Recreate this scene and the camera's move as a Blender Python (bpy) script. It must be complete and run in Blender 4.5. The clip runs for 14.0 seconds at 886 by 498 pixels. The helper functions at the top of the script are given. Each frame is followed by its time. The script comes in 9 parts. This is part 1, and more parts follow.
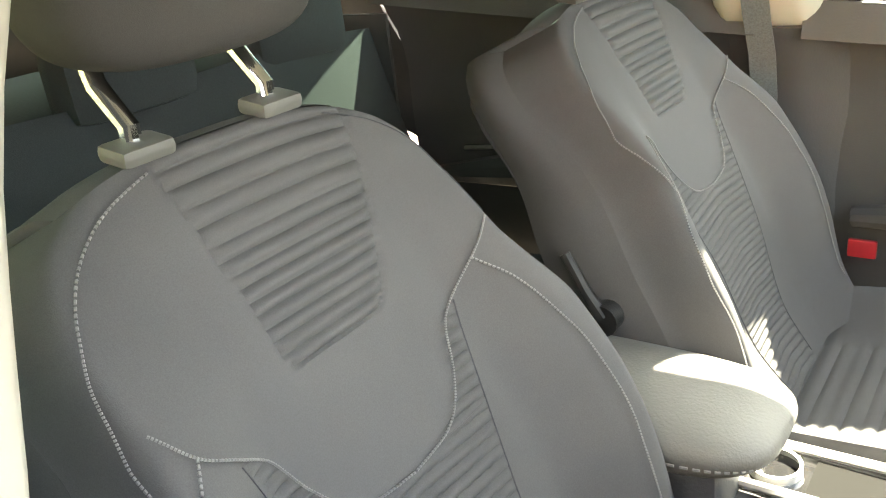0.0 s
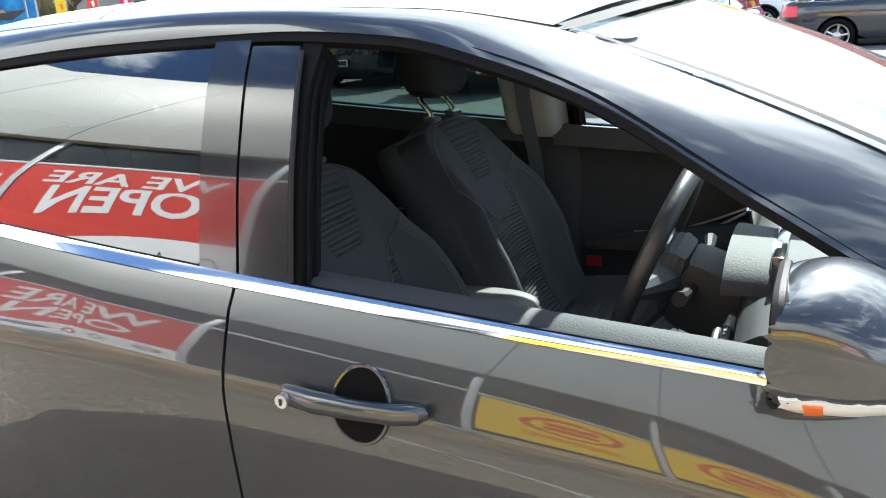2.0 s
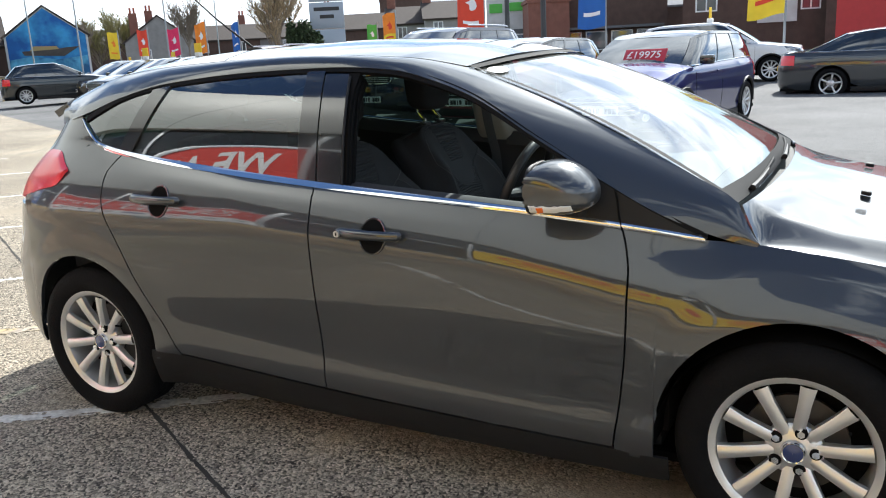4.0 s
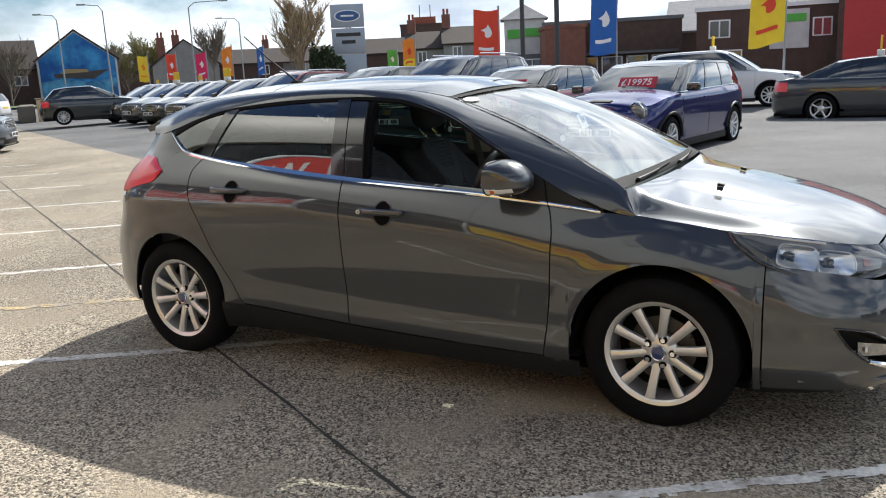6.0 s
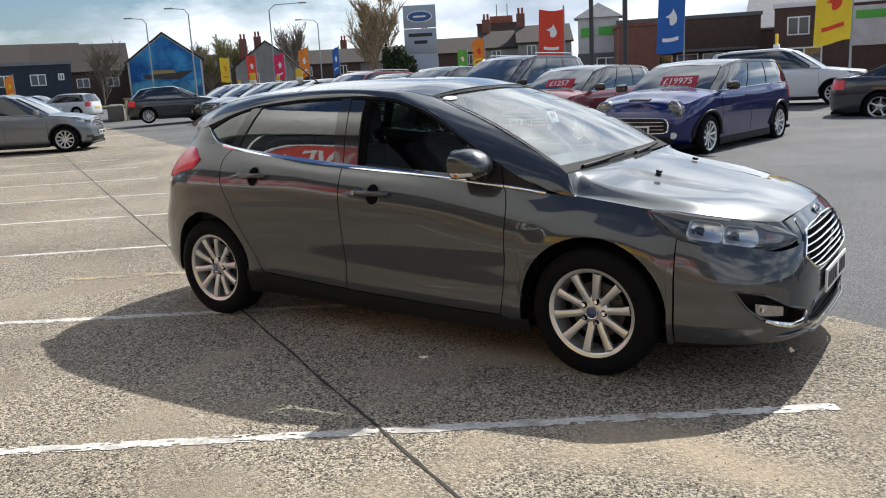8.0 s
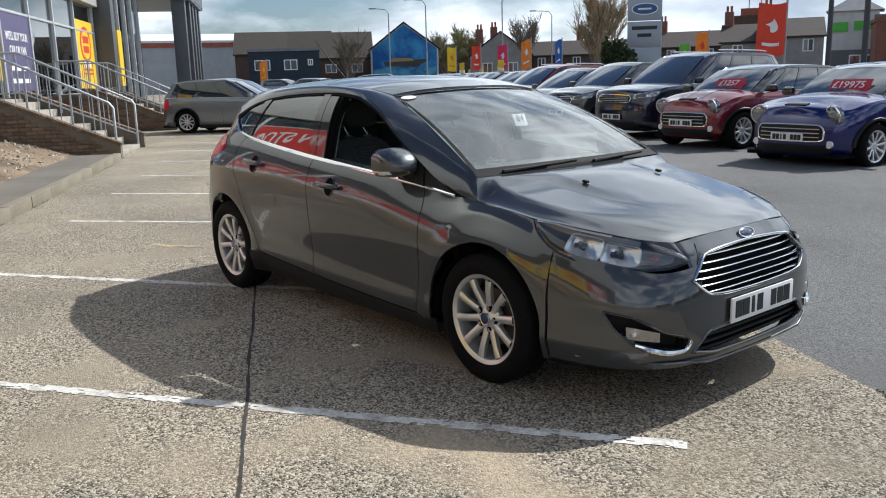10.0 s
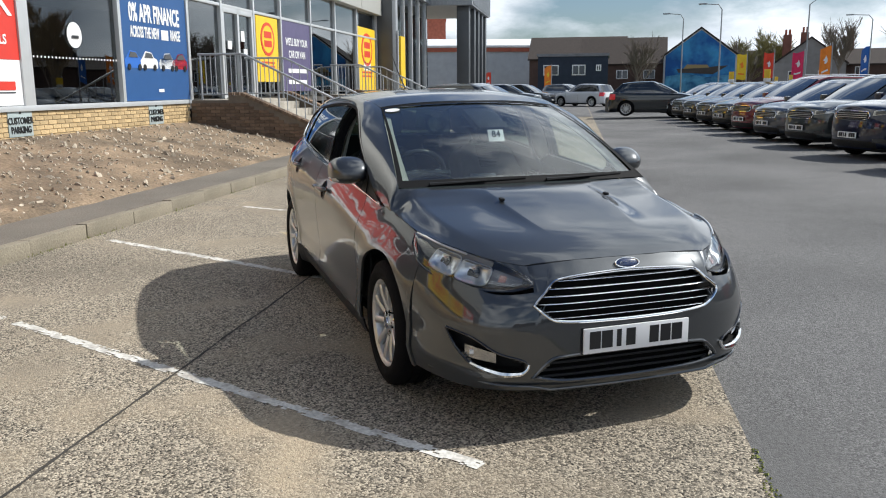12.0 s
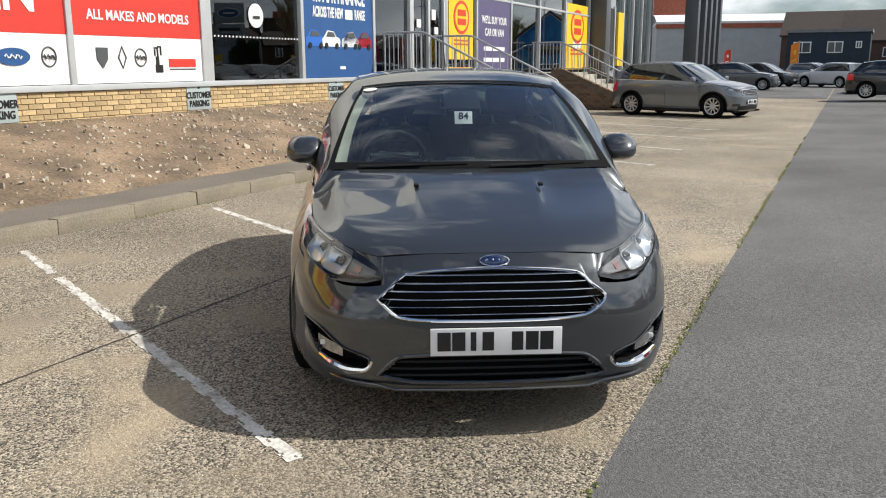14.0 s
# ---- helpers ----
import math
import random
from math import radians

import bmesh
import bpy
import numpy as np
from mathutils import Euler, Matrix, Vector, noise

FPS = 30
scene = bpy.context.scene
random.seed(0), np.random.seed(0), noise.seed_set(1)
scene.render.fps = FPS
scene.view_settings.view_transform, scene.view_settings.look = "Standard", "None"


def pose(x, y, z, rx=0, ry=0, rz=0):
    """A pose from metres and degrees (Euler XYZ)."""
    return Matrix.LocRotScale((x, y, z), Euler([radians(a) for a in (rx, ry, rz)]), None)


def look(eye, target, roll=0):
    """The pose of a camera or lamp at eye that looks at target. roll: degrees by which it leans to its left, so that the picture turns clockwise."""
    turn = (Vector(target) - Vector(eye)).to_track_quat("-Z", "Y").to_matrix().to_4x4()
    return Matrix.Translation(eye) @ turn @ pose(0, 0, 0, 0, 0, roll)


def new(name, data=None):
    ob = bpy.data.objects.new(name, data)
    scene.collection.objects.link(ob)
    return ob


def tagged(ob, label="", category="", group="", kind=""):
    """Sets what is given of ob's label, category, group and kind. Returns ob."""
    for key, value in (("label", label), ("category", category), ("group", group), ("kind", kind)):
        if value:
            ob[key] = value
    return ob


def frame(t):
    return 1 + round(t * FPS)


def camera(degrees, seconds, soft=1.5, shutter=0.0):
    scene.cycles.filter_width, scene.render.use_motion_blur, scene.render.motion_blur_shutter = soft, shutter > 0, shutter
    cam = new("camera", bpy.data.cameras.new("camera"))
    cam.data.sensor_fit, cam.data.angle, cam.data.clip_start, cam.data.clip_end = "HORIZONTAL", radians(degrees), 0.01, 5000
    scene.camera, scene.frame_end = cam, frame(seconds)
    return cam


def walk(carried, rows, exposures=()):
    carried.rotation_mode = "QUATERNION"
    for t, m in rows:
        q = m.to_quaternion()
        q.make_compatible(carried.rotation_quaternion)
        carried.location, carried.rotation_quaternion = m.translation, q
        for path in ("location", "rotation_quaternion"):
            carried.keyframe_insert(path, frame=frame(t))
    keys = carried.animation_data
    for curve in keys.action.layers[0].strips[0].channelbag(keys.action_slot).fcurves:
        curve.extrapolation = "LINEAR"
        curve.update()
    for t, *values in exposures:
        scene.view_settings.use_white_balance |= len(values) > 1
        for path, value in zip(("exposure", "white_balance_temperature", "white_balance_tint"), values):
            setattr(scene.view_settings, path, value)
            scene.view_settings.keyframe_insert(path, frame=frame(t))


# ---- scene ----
cam = camera(55.8, 14.0, 1.1)
PATH = [
    (0, (0.207, -0.826, 1.237), (-0.922, 0.631, 0.46), -7.1),
    (0.5, (0.253, -0.944, 1.284), (-0.736, 0.625, 0.535), -5.7),
    (1, (0.343, -1.176, 1.335), (-0.439, 0.51, 0.597), -3.4),
    (1.5, (0.538, -1.486, 1.384), (-0.318, 0.214, 0.77), -3.7),
    (2, (0.672, -1.83, 1.395), (-0.169, -0.105, 0.83), -4.0),
    (2.5, (0.868, -2.143, 1.4), (-0.013, -0.428, 0.867), -3.3),
    (3, (1.071, -2.462, 1.418), (0.175, -0.746, 0.916), -3.2),
    (3.2, (1.145, -2.589, 1.411), (0.249, -0.871, 0.915), -3.2),
    (5.3, (1.986, -3.775, 1.455), (1.042, -2.062, 1.035), -2.7),
    (5.5, (2.04, -3.863, 1.464), (1.094, -2.15, 1.048), -2.7),
    (6, (2.152, -4.082, 1.466), (1.199, -2.373, 1.052), -2.8),
    (6.5, (2.322, -4.236, 1.464), (1.355, -2.535, 1.049), -3.1),
    (7, (2.492, -4.382, 1.457), (1.499, -2.697, 1.042), -3.3),
    (7.5, (2.651, -4.493, 1.469), (1.611, -2.835, 1.057), -3.4),
    (8, (2.931, -4.42, 1.46), (1.823, -2.806, 1.053), -3.1),
    (8.2, (3.057, -4.379, 1.463), (1.914, -2.788, 1.058), -3.0),
    (10.3, (4.388, -3.256, 1.447), (2.814, -2.09, 1.042), -1.4),
    (10.5, (4.543, -3.134, 1.454), (2.928, -2.026, 1.05), -1.3),
    (11, (4.787, -2.745, 1.437), (3.078, -1.786, 1.038), -1.0),
    (11.5, (5.017, -2.332, 1.466), (3.23, -1.522, 1.079), -0.7),
    (12, (5.254, -1.935, 1.476), (3.403, -1.281, 1.093), -0.4),
    (12.5, (5.378, -1.508, 1.49), (3.48, -1.01, 1.104), -0.3),
    (13, (5.526, -1.113, 1.494), (3.599, -0.763, 1.092), -0.2),
    (13.5, (5.452, -0.733, 1.476), (3.507, -0.52, 1.061), -0.2),
    (14, (5.377, -0.364, 1.474), (3.426, -0.26, 1.044), -0.2),
]
walk(cam, [(t, look(eye, target, roll)) for t, eye, target, roll in PATH],
     [(0, 5.1, 8600, 10), (0.5, 5.0, 7500, 9), (1.0, 4.05, 7200, 8), (1.5, 2.60, 6500, 5), (2.0, 1.75, 6150, 5), (2.5, 1.38, 6150, 6), (3.0, 1.20, 6150, 6), (5.5, 0.52, 6500, 9), (8.0, 0.14, 6400, 9),
      (10.5, 0.06, 6200, 8), (14.0, 0.04, 6700, 9)])

# ---- light ----
SUN_TO = Vector((0.07, 1.03, 1.0)).normalized()
world = bpy.data.worlds.new("sky")
scene.world = world
world.use_nodes = True


def build_sky():
    nt = world.node_tree
    nt.nodes.clear()
    out = nt.nodes.new("ShaderNodeOutputWorld")
    bg = nt.nodes.new("ShaderNodeBackground")
    sky = nt.nodes.new("ShaderNodeTexSky")
    sky.sky_type, sky.sun_disc = "NISHITA", False
    sky.sun_elevation, sky.sun_rotation = math.asin(SUN_TO.z), math.atan2(SUN_TO.x, SUN_TO.y)
    sky.air_density, sky.dust_density = 1.2, 0.6
    co = nt.nodes.new("ShaderNodeTexCoord")
    mp = nt.nodes.new("ShaderNodeMapping")
    mp.inputs["Scale"].default_value = (1.0, 1.0, 2.6)
    n1 = nt.nodes.new("ShaderNodeTexNoise")
    n1.inputs["Scale"].default_value, n1.inputs["Detail"].default_value = 2.6, 9.0
    n1.inputs["Roughness"].default_value = 0.58
    ramp = nt.nodes.new("ShaderNodeValToRGB")
    ramp.color_ramp.elements[0].position, ramp.color_ramp.elements[1].position = 0.41, 0.53
    n2 = nt.nodes.new("ShaderNodeTexNoise")
    n2.inputs["Scale"].default_value, n2.inputs["Detail"].default_value = 5.0, 6.0
    tone = nt.nodes.new("ShaderNodeValToRGB")
    tone.color_ramp.elements[0].position, tone.color_ramp.elements[1].position = 0.35, 0.65
    tone.color_ramp.elements[0].color = (4.3, 5.0, 6.0, 1)
    tone.color_ramp.elements[1].color = (11.6, 12.1, 12.7, 1)
    # clouds are brighter towards the sun
    dot = nt.nodes.new("ShaderNodeVectorMath")
    dot.operation = "DOT_PRODUCT"
    dot.inputs[1].default_value = SUN_TO
    near = nt.nodes.new("ShaderNodeMapRange")
    near.inputs["From Min"].default_value, near.inputs["From Max"].default_value = 0.3, 1.0
    near.inputs["To Min"].default_value, near.inputs["To Max"].default_value = 1.0, 1.35
    lit = nt.nodes.new("ShaderNodeMix")
    lit.data_type, lit.blend_type = "RGBA", "MULTIPLY"
    lit.inputs["Factor"].default_value = 1.0
    deep = nt.nodes.new("ShaderNodeMix")
    deep.data_type, deep.blend_type = "RGBA", "MULTIPLY"
    deep.inputs["Factor"].default_value, deep.inputs["B"].default_value = 1.0, (0.55, 0.66, 0.85, 1)
    nt.links.new(co.outputs["Generated"], dot.inputs[0])
    nt.links.new(dot.outputs["Value"], near.inputs["Value"])
    nt.links.new(tone.outputs["Color"], lit.inputs["A"])
    nt.links.new(near.outputs["Result"], lit.inputs["B"])
    nt.links.new(sky.outputs["Color"], deep.inputs["A"])
    mix = nt.nodes.new("ShaderNodeMix")
    mix.data_type = "RGBA"
    nt.links.new(co.outputs["Generated"], mp.inputs["Vector"])
    nt.links.new(mp.outputs["Vector"], n1.inputs["Vector"])
    nt.links.new(mp.outputs["Vector"], n2.inputs["Vector"])
    # the clouds thin out overhead
    up = nt.nodes.new("ShaderNodeSeparateXYZ")
    thin = nt.nodes.new("ShaderNodeMapRange")
    thin.inputs["From Min"].default_value, thin.inputs["From Max"].default_value = 0.32, 0.92
    thin.inputs["To Min"].default_value, thin.inputs["To Max"].default_value = 0.02, -0.17
    add = nt.nodes.new("ShaderNodeMath")
    nt.links.new(co.outputs["Generated"], up.inputs["Vector"])
    nt.links.new(up.outputs["Z"], thin.inputs["Value"])
    veil = nt.nodes.new("ShaderNodeMapRange")
    veil.inputs["From Min"].default_value, veil.inputs["From Max"].default_value = 0.66, 0.92
    veil.inputs["To Min"].default_value, veil.inputs["To Max"].default_value = 0.0, 0.22
    high = nt.nodes.new("ShaderNodeMapRange")
    high.inputs["From Min"].default_value, high.inputs["From Max"].default_value = 0.36, 0.60
    both = nt.nodes.new("ShaderNodeMath")
    both.operation = "MULTIPLY"
    more = nt.nodes.new("ShaderNodeMath")
    nt.links.new(up.outputs["Z"], high.inputs["Value"])
    nt.links.new(veil.outputs["Result"], both.inputs[0])
    nt.links.new(high.outputs["Result"], both.inputs[1])
    nt.links.new(dot.outputs["Value"], veil.inputs["Value"])
    nt.links.new(n1.outputs["Fac"], add.inputs[0])
    nt.links.new(thin.outputs["Result"], add.inputs[1])
    nt.links.new(add.outputs["Value"], more.inputs[0])
    nt.links.new(both.outputs["Value"], more.inputs[1])
    nt.links.new(more.outputs["Value"], ramp.inputs["Fac"])
    nt.links.new(n2.outputs["Fac"], tone.inputs["Fac"])
    nt.links.new(ramp.outputs["Color"], mix.inputs["Factor"])
    nt.links.new(deep.outputs["Result"], mix.inputs["A"])
    nt.links.new(lit.outputs["Result"], mix.inputs["B"])
    nt.links.new(mix.outputs["Result"], bg.inputs["Color"])
    bg.inputs["Strength"].default_value = 0.098
    nt.links.new(bg.outputs["Background"], out.inputs["Surface"])


build_sky()
sun = new("sun", bpy.data.lights.new("sun", "SUN"))
sun.data.energy, sun.data.angle, sun.data.color = 5.0, radians(0.6), (1.0, 0.965, 0.91)
sun.matrix_world = look(SUN_TO * 60, (0, 0, 0))


# ---- materials ----
def material(name, color, rough=0.6, metal=0.0, vary=0.0, scale=4.0, bump=0.0, bump_scale=60.0, coat=0.0, spec=0.5, grain=0.0, grain_scale=80.0,
             second=None, second_at=(0.5, 0.65), second_scale=2.0, rand=0.0, stretch=(1, 1, 1), island=0.0):
    """A surface with broad variation, fine grain, patches of a second colour and relief."""
    m = bpy.data.materials.new(name)
    m.use_nodes = True
    nt = m.node_tree
    p = nt.nodes["Principled BSDF"]
    p.inputs["Roughness"].default_value, p.inputs["Metallic"].default_value = rough, metal
    p.inputs["Coat Weight"].default_value, p.inputs["Coat Roughness"].default_value = coat, 0.03
    p.inputs["Specular IOR Level"].default_value = spec
    p.inputs["Base Color"].default_value = (*color, 1)
    co = nt.nodes.new("ShaderNodeTexCoord")
    mp = nt.nodes.new("ShaderNodeMapping")
    mp.inputs["Scale"].default_value = stretch
    nt.links.new(co.outputs["Object"], mp.inputs["Vector"])

    def noise_at(sc, detail=5.0):
        n = nt.nodes.new("ShaderNodeTexNoise")
        n.inputs["Scale"].default_value, n.inputs["Detail"].default_value = sc, detail
        nt.links.new(mp.outputs["Vector"], n.inputs["Vector"])
        return n.outputs["Fac"]

    last = None
    if second:
        r = nt.nodes.new("ShaderNodeValToRGB")
        r.color_ramp.elements[0].position, r.color_ramp.elements[1].position = second_at
        r.color_ramp.elements[0].color, r.color_ramp.elements[1].color = (*color, 1), (*second, 1)
        nt.links.new(noise_at(second_scale, 8.0), r.inputs["Fac"])
        last = r.outputs["Color"]

    def shade(src, amount, last):
        mr = nt.nodes.new("ShaderNodeMapRange")
        mr.inputs["From Min"].default_value, mr.inputs["From Max"].default_value = 0.3, 0.7
        mr.inputs["To Min"].default_value, mr.inputs["To Max"].default_value = 1 - amount, 1 + amount
        nt.links.new(src, mr.inputs["Value"])
        mx = nt.nodes.new("ShaderNodeMix")
        mx.data_type, mx.blend_type = "RGBA", "MULTIPLY"
        mx.inputs["Factor"].default_value = 1.0
        if last:
            nt.links.new(last, mx.inputs["A"])
        else:
            mx.inputs["A"].default_value = (*color, 1)
        nt.links.new(mr.outputs["Result"], mx.inputs["B"])
        return mx.outputs["Result"]

    if vary:
        last = shade(noise_at(scale), vary, last)
    if grain:
        last = shade(noise_at(grain_scale, 3.0), grain, last)
    if rand:
        oi = nt.nodes.new("ShaderNodeObjectInfo")
        last = shade(oi.outputs["Random"], rand, last)
    if island:
        ge = nt.nodes.new("ShaderNodeNewGeometry")
        last = shade(ge.outputs["Random Per Island"], island, last)
    if last:
        nt.links.new(last, p.inputs["Base Color"])
    if bump:
        b = nt.nodes.new("ShaderNodeBump")
        b.inputs["Strength"].default_value, b.inputs["Distance"].default_value = min(1.0, bump * 20), 0.02 if bump_scale < 200 else 0.004
        nt.links.new(noise_at(bump_scale, 6.0), b.inputs["Height"])
        nt.links.new(b.outputs["Normal"], p.inputs["Normal"])
    return m


def aggregate(name, base, light, dark, patch_c, size, patch_scale, amount=0.75, rough=0.88):
    """Concrete or tarmac with visible stones: cells of random tone, grit between, broad worn patches, relief."""
    m = bpy.data.materials.new(name)
    m.use_nodes = True
    nt = m.node_tree
    p = nt.nodes["Principled BSDF"]
    p.inputs["Roughness"].default_value, p.inputs["Specular IOR Level"].default_value = rough, 0.35
    co = nt.nodes.new("ShaderNodeTexCoord")
    L = nt.links.new

    def mix(a, b_, fac, blend="MIX"):
        mx = nt.nodes.new("ShaderNodeMix")
        mx.data_type, mx.blend_type = "RGBA", blend
        for key, v in (("A", a), ("B", b_)):
            if isinstance(v, tuple):
                mx.inputs[key].default_value = (*v, 1)
            else:
                L(v, mx.inputs[key])
        if isinstance(fac, float):
            mx.inputs["Factor"].default_value = fac
        else:
            L(fac, mx.inputs["Factor"])
        return mx.outputs["Result"]

    def noise_(sc, detail, lo, hi):
        n = nt.nodes.new("ShaderNodeTexNoise")
        n.inputs["Scale"].default_value, n.inputs["Detail"].default_value = sc, detail
        L(co.outputs["Object"], n.inputs["Vector"])
        r = nt.nodes.new("ShaderNodeMapRange")
        r.inputs["From Min"].default_value, r.inputs["From Max"].default_value = lo, hi
        L(n.outputs["Fac"], r.inputs["Value"])
        return r.outputs["Result"]
    vor = nt.nodes.new("ShaderNodeTexVoronoi")
    vor.inputs["Scale"].default_value = 1 / size
    warp = nt.nodes.new("ShaderNodeTexNoise")
    warp.inputs["Scale"].default_value = 0.6 / size
    L(co.outputs["Object"], warp.inputs["Vector"])
    va = nt.nodes.new("ShaderNodeVectorMath")
    va.operation = "MULTIPLY_ADD"
    va.inputs[1].default_value = (size, size, size)
    L(warp.outputs["Color"], va.inputs[0])
    L(co.outputs["Object"], va.inputs[2])
    L(va.outputs["Vector"], vor.inputs["Vector"])
    sep = nt.nodes.new("ShaderNodeSeparateColor")
    L(vor.outputs["Color"], sep.inputs["Color"])
    r1 = nt.nodes.new("ShaderNodeValToRGB")
    e = r1.color_ramp.elements
    e[0].position, e[0].color = 0.0, (*dark, 1)
    e[1].position, e[1].color = 1.0, (*light, 1)
    k = e.new(0.45)
    k.color = (*base, 1)
    L(sep.outputs["Red"], r1.inputs["Fac"])
    mott = nt.nodes.new("ShaderNodeMapRange")
    mott.inputs["To Min"].default_value, mott.inputs["To Max"].default_value = 0.75, 1.25
    L(noise_(0.38 / size, 4.0, 0.3, 0.7), mott.inputs["Value"])
    tone = mix(base, patch_c, noise_(patch_scale, 9.0, 0.40, 0.66))
    stones = mix(tone, r1.outputs["Color"], amount)
    worn = mix(stones, tone, noise_(patch_scale * 2.3, 6.0, 0.50, 0.68))
    grit = mix(worn, (0.02, 0.018, 0.015), noise_(0.9 / size, 3.0, 0.60, 0.74))
    broad = nt.nodes.new("ShaderNodeMapRange")
    broad.inputs["To Min"].default_value, broad.inputs["To Max"].default_value = 0.70, 1.28
    L(noise_(0.35, 4.0, 0.3, 0.7), broad.inputs["Value"])
    out = mix(mix(grit, broad.outputs["Result"], 1.0, "MULTIPLY"), mott.outputs["Result"], 0.8, "MULTIPLY")
    L(out, p.inputs["Base Color"])
    bp = nt.nodes.new("ShaderNodeBump")
    bp.inputs["Strength"].default_value, bp.inputs["Distance"].default_value = 0.9, size * 0.5
    L(vor.outputs["Distance"], bp.inputs["Height"])
    bp.invert = True
    L(bp.outputs["Normal"], p.inputs["Normal"])
    return m


def glass(name, tint, rough=0.0, base=0.085, haze=0.0):
    """A thin tinted pane: clear from straight on, glossy at a slant."""
    m = bpy.data.materials.new(name)
    m.use_nodes = True
    nt = m.node_tree
    nt.nodes.clear()
    out = nt.nodes.new("ShaderNodeOutputMaterial")
    tr = nt.nodes.new("ShaderNodeBsdfTransparent")
    tr.inputs["Color"].default_value = (*tint, 1)
    gl = nt.nodes.new("ShaderNodeBsdfGlossy")
    gl.inputs["Roughness"].default_value = rough
    lw = nt.nodes.new("ShaderNodeLayerWeight")
    lw.inputs["Blend"].default_value = 0.5
    pw = nt.nodes.new("ShaderNodeMath")
    pw.operation = "POWER"
    pw.inputs[1].default_value = 3.0
    fr = nt.nodes.new("ShaderNodeMath")
    fr.operation = "MULTIPLY_ADD"
    fr.inputs[1].default_value, fr.inputs[2].default_value = 1 - base, base
    nt.links.new(lw.outputs["Facing"], pw.inputs[0])
    nt.links.new(pw.outputs["Value"], fr.inputs[0])
    mx = nt.nodes.new("ShaderNodeMixShader")
    nt.links.new(fr.outputs["Value"], mx.inputs["Fac"])
    nt.links.new(tr.outputs["BSDF"], mx.inputs[1])
    nt.links.new(gl.outputs["BSDF"], mx.inputs[2])
    last = mx.outputs["Shader"]
    if haze:
        # a rough-gloss haze added to lighten the pane, stronger in streaks
        co = nt.nodes.new("ShaderNodeTexCoord")
        no = nt.nodes.new("ShaderNodeTexNoise")
        no.inputs["Scale"].default_value, no.inputs["Detail"].default_value = 7.0, 6.0
        mr = nt.nodes.new("ShaderNodeMapRange")
        mr.inputs["From Min"].default_value, mr.inputs["From Max"].default_value = 0.3, 0.75
        mr.inputs["To Min"].default_value, mr.inputs["To Max"].default_value = haze * 0.7, haze * 1.4
        df = nt.nodes.new("ShaderNodeBsdfGlossy")
        df.inputs["Color"].default_value, df.inputs["Roughness"].default_value = (0.72, 0.76, 0.76, 1), 0.52
        m2 = nt.nodes.new("ShaderNodeMixShader")
        nt.links.new(co.outputs["Object"], no.inputs["Vector"])
        nt.links.new(no.outputs["Fac"], mr.inputs["Value"])
        nt.links.new(mr.outputs["Result"], m2.inputs["Fac"])
        nt.links.new(last, m2.inputs[1])
        nt.links.new(df.outputs["BSDF"], m2.inputs[2])
        last = m2.outputs["Shader"]
    nt.links.new(last, out.inputs["Surface"])
    return m


def paint(name, color, metal=0.55, rough=0.32):
    m = material(name, color, rough=rough, metal=metal, coat=1.0, grain=0.10, grain_scale=900.0)
    p = m.node_tree.nodes["Principled BSDF"]
    p.inputs["Coat IOR"].default_value, p.inputs["Coat Roughness"].default_value = 1.65, 0.025
    p.inputs["Specular IOR Level"].default_value = 0.1
    return m


PAINT = paint("grey_metallic_paint", (0.052, 0.056, 0.060), 0.5, 0.30)
GLASS = glass("clear_pane", (0.78, 0.85, 0.82), 0.0, 0.06)
SCREEN = glass("windscreen_pane", (0.80, 0.88, 0.85), 0.0, 0.075, 0.030)
PRIVACY = glass("tinted_pane", (0.15, 0.23, 0.20), 0.0, 0.17, 0.006)
FACADE_GLASS = glass("shop_pane", (0.50, 0.55, 0.55), 0.0, 0.075)
LENS = glass("lamp_lens", (0.93, 0.95, 0.95))
CHROME = material("chrome", (0.82, 0.82, 0.82), 0.08, 1.0)
SATIN = material("satin_silver", (0.62, 0.62, 0.62), 0.28, 0.9)
ALLOY = material("alloy_silver", (0.66, 0.66, 0.65), 0.34, 0.75, vary=0.06, scale=9)
BLACK = material("black_plastic", (0.009, 0.009, 0.0095), 0.55, spec=0.3, vary=0.15, scale=6, bump=0.01, bump_scale=400)
GLOSS = material("gloss_black", (0.012, 0.012, 0.013), 0.12, coat=1.0)
RUBBER = material("tyre_rubber", (0.005, 0.005, 0.0055), 0.85, spec=0.15, vary=0.2, scale=12, bump=0.01, bump_scale=120)
SEAL = material("rubber_seal", (0.0038, 0.0038, 0.0043), 0.7, spec=0.15)
RED_LENS = material("red_lens", (0.78, 0.012, 0.030), 0.3, coat=0.5)
ORANGE = material("orange_lens", (0.75, 0.16, 0.02), 0.15, coat=1.0)
CLEAR = material("pale_lens", (0.78, 0.78, 0.76), 0.12, coat=1.0)
WHITE = material("white_paint", (0.78, 0.78, 0.76), 0.5, vary=0.05)
PLATE = material("plate_white", (0.80, 0.80, 0.80), 0.35)
PLATE_Y = material("plate_yellow", (0.75, 0.52, 0.05), 0.35)
INK = material("ink_black", (0.012, 0.012, 0.013), 0.45)
DISC = material("brake_iron", (0.09, 0.085, 0.08), 0.5, 0.7)
# near-black for undersides; it also stands in for shade in recesses
UNDER_SHADE = material("underside_and_shade_black", (0.006, 0.006, 0.006), 0.95, spec=0.1)


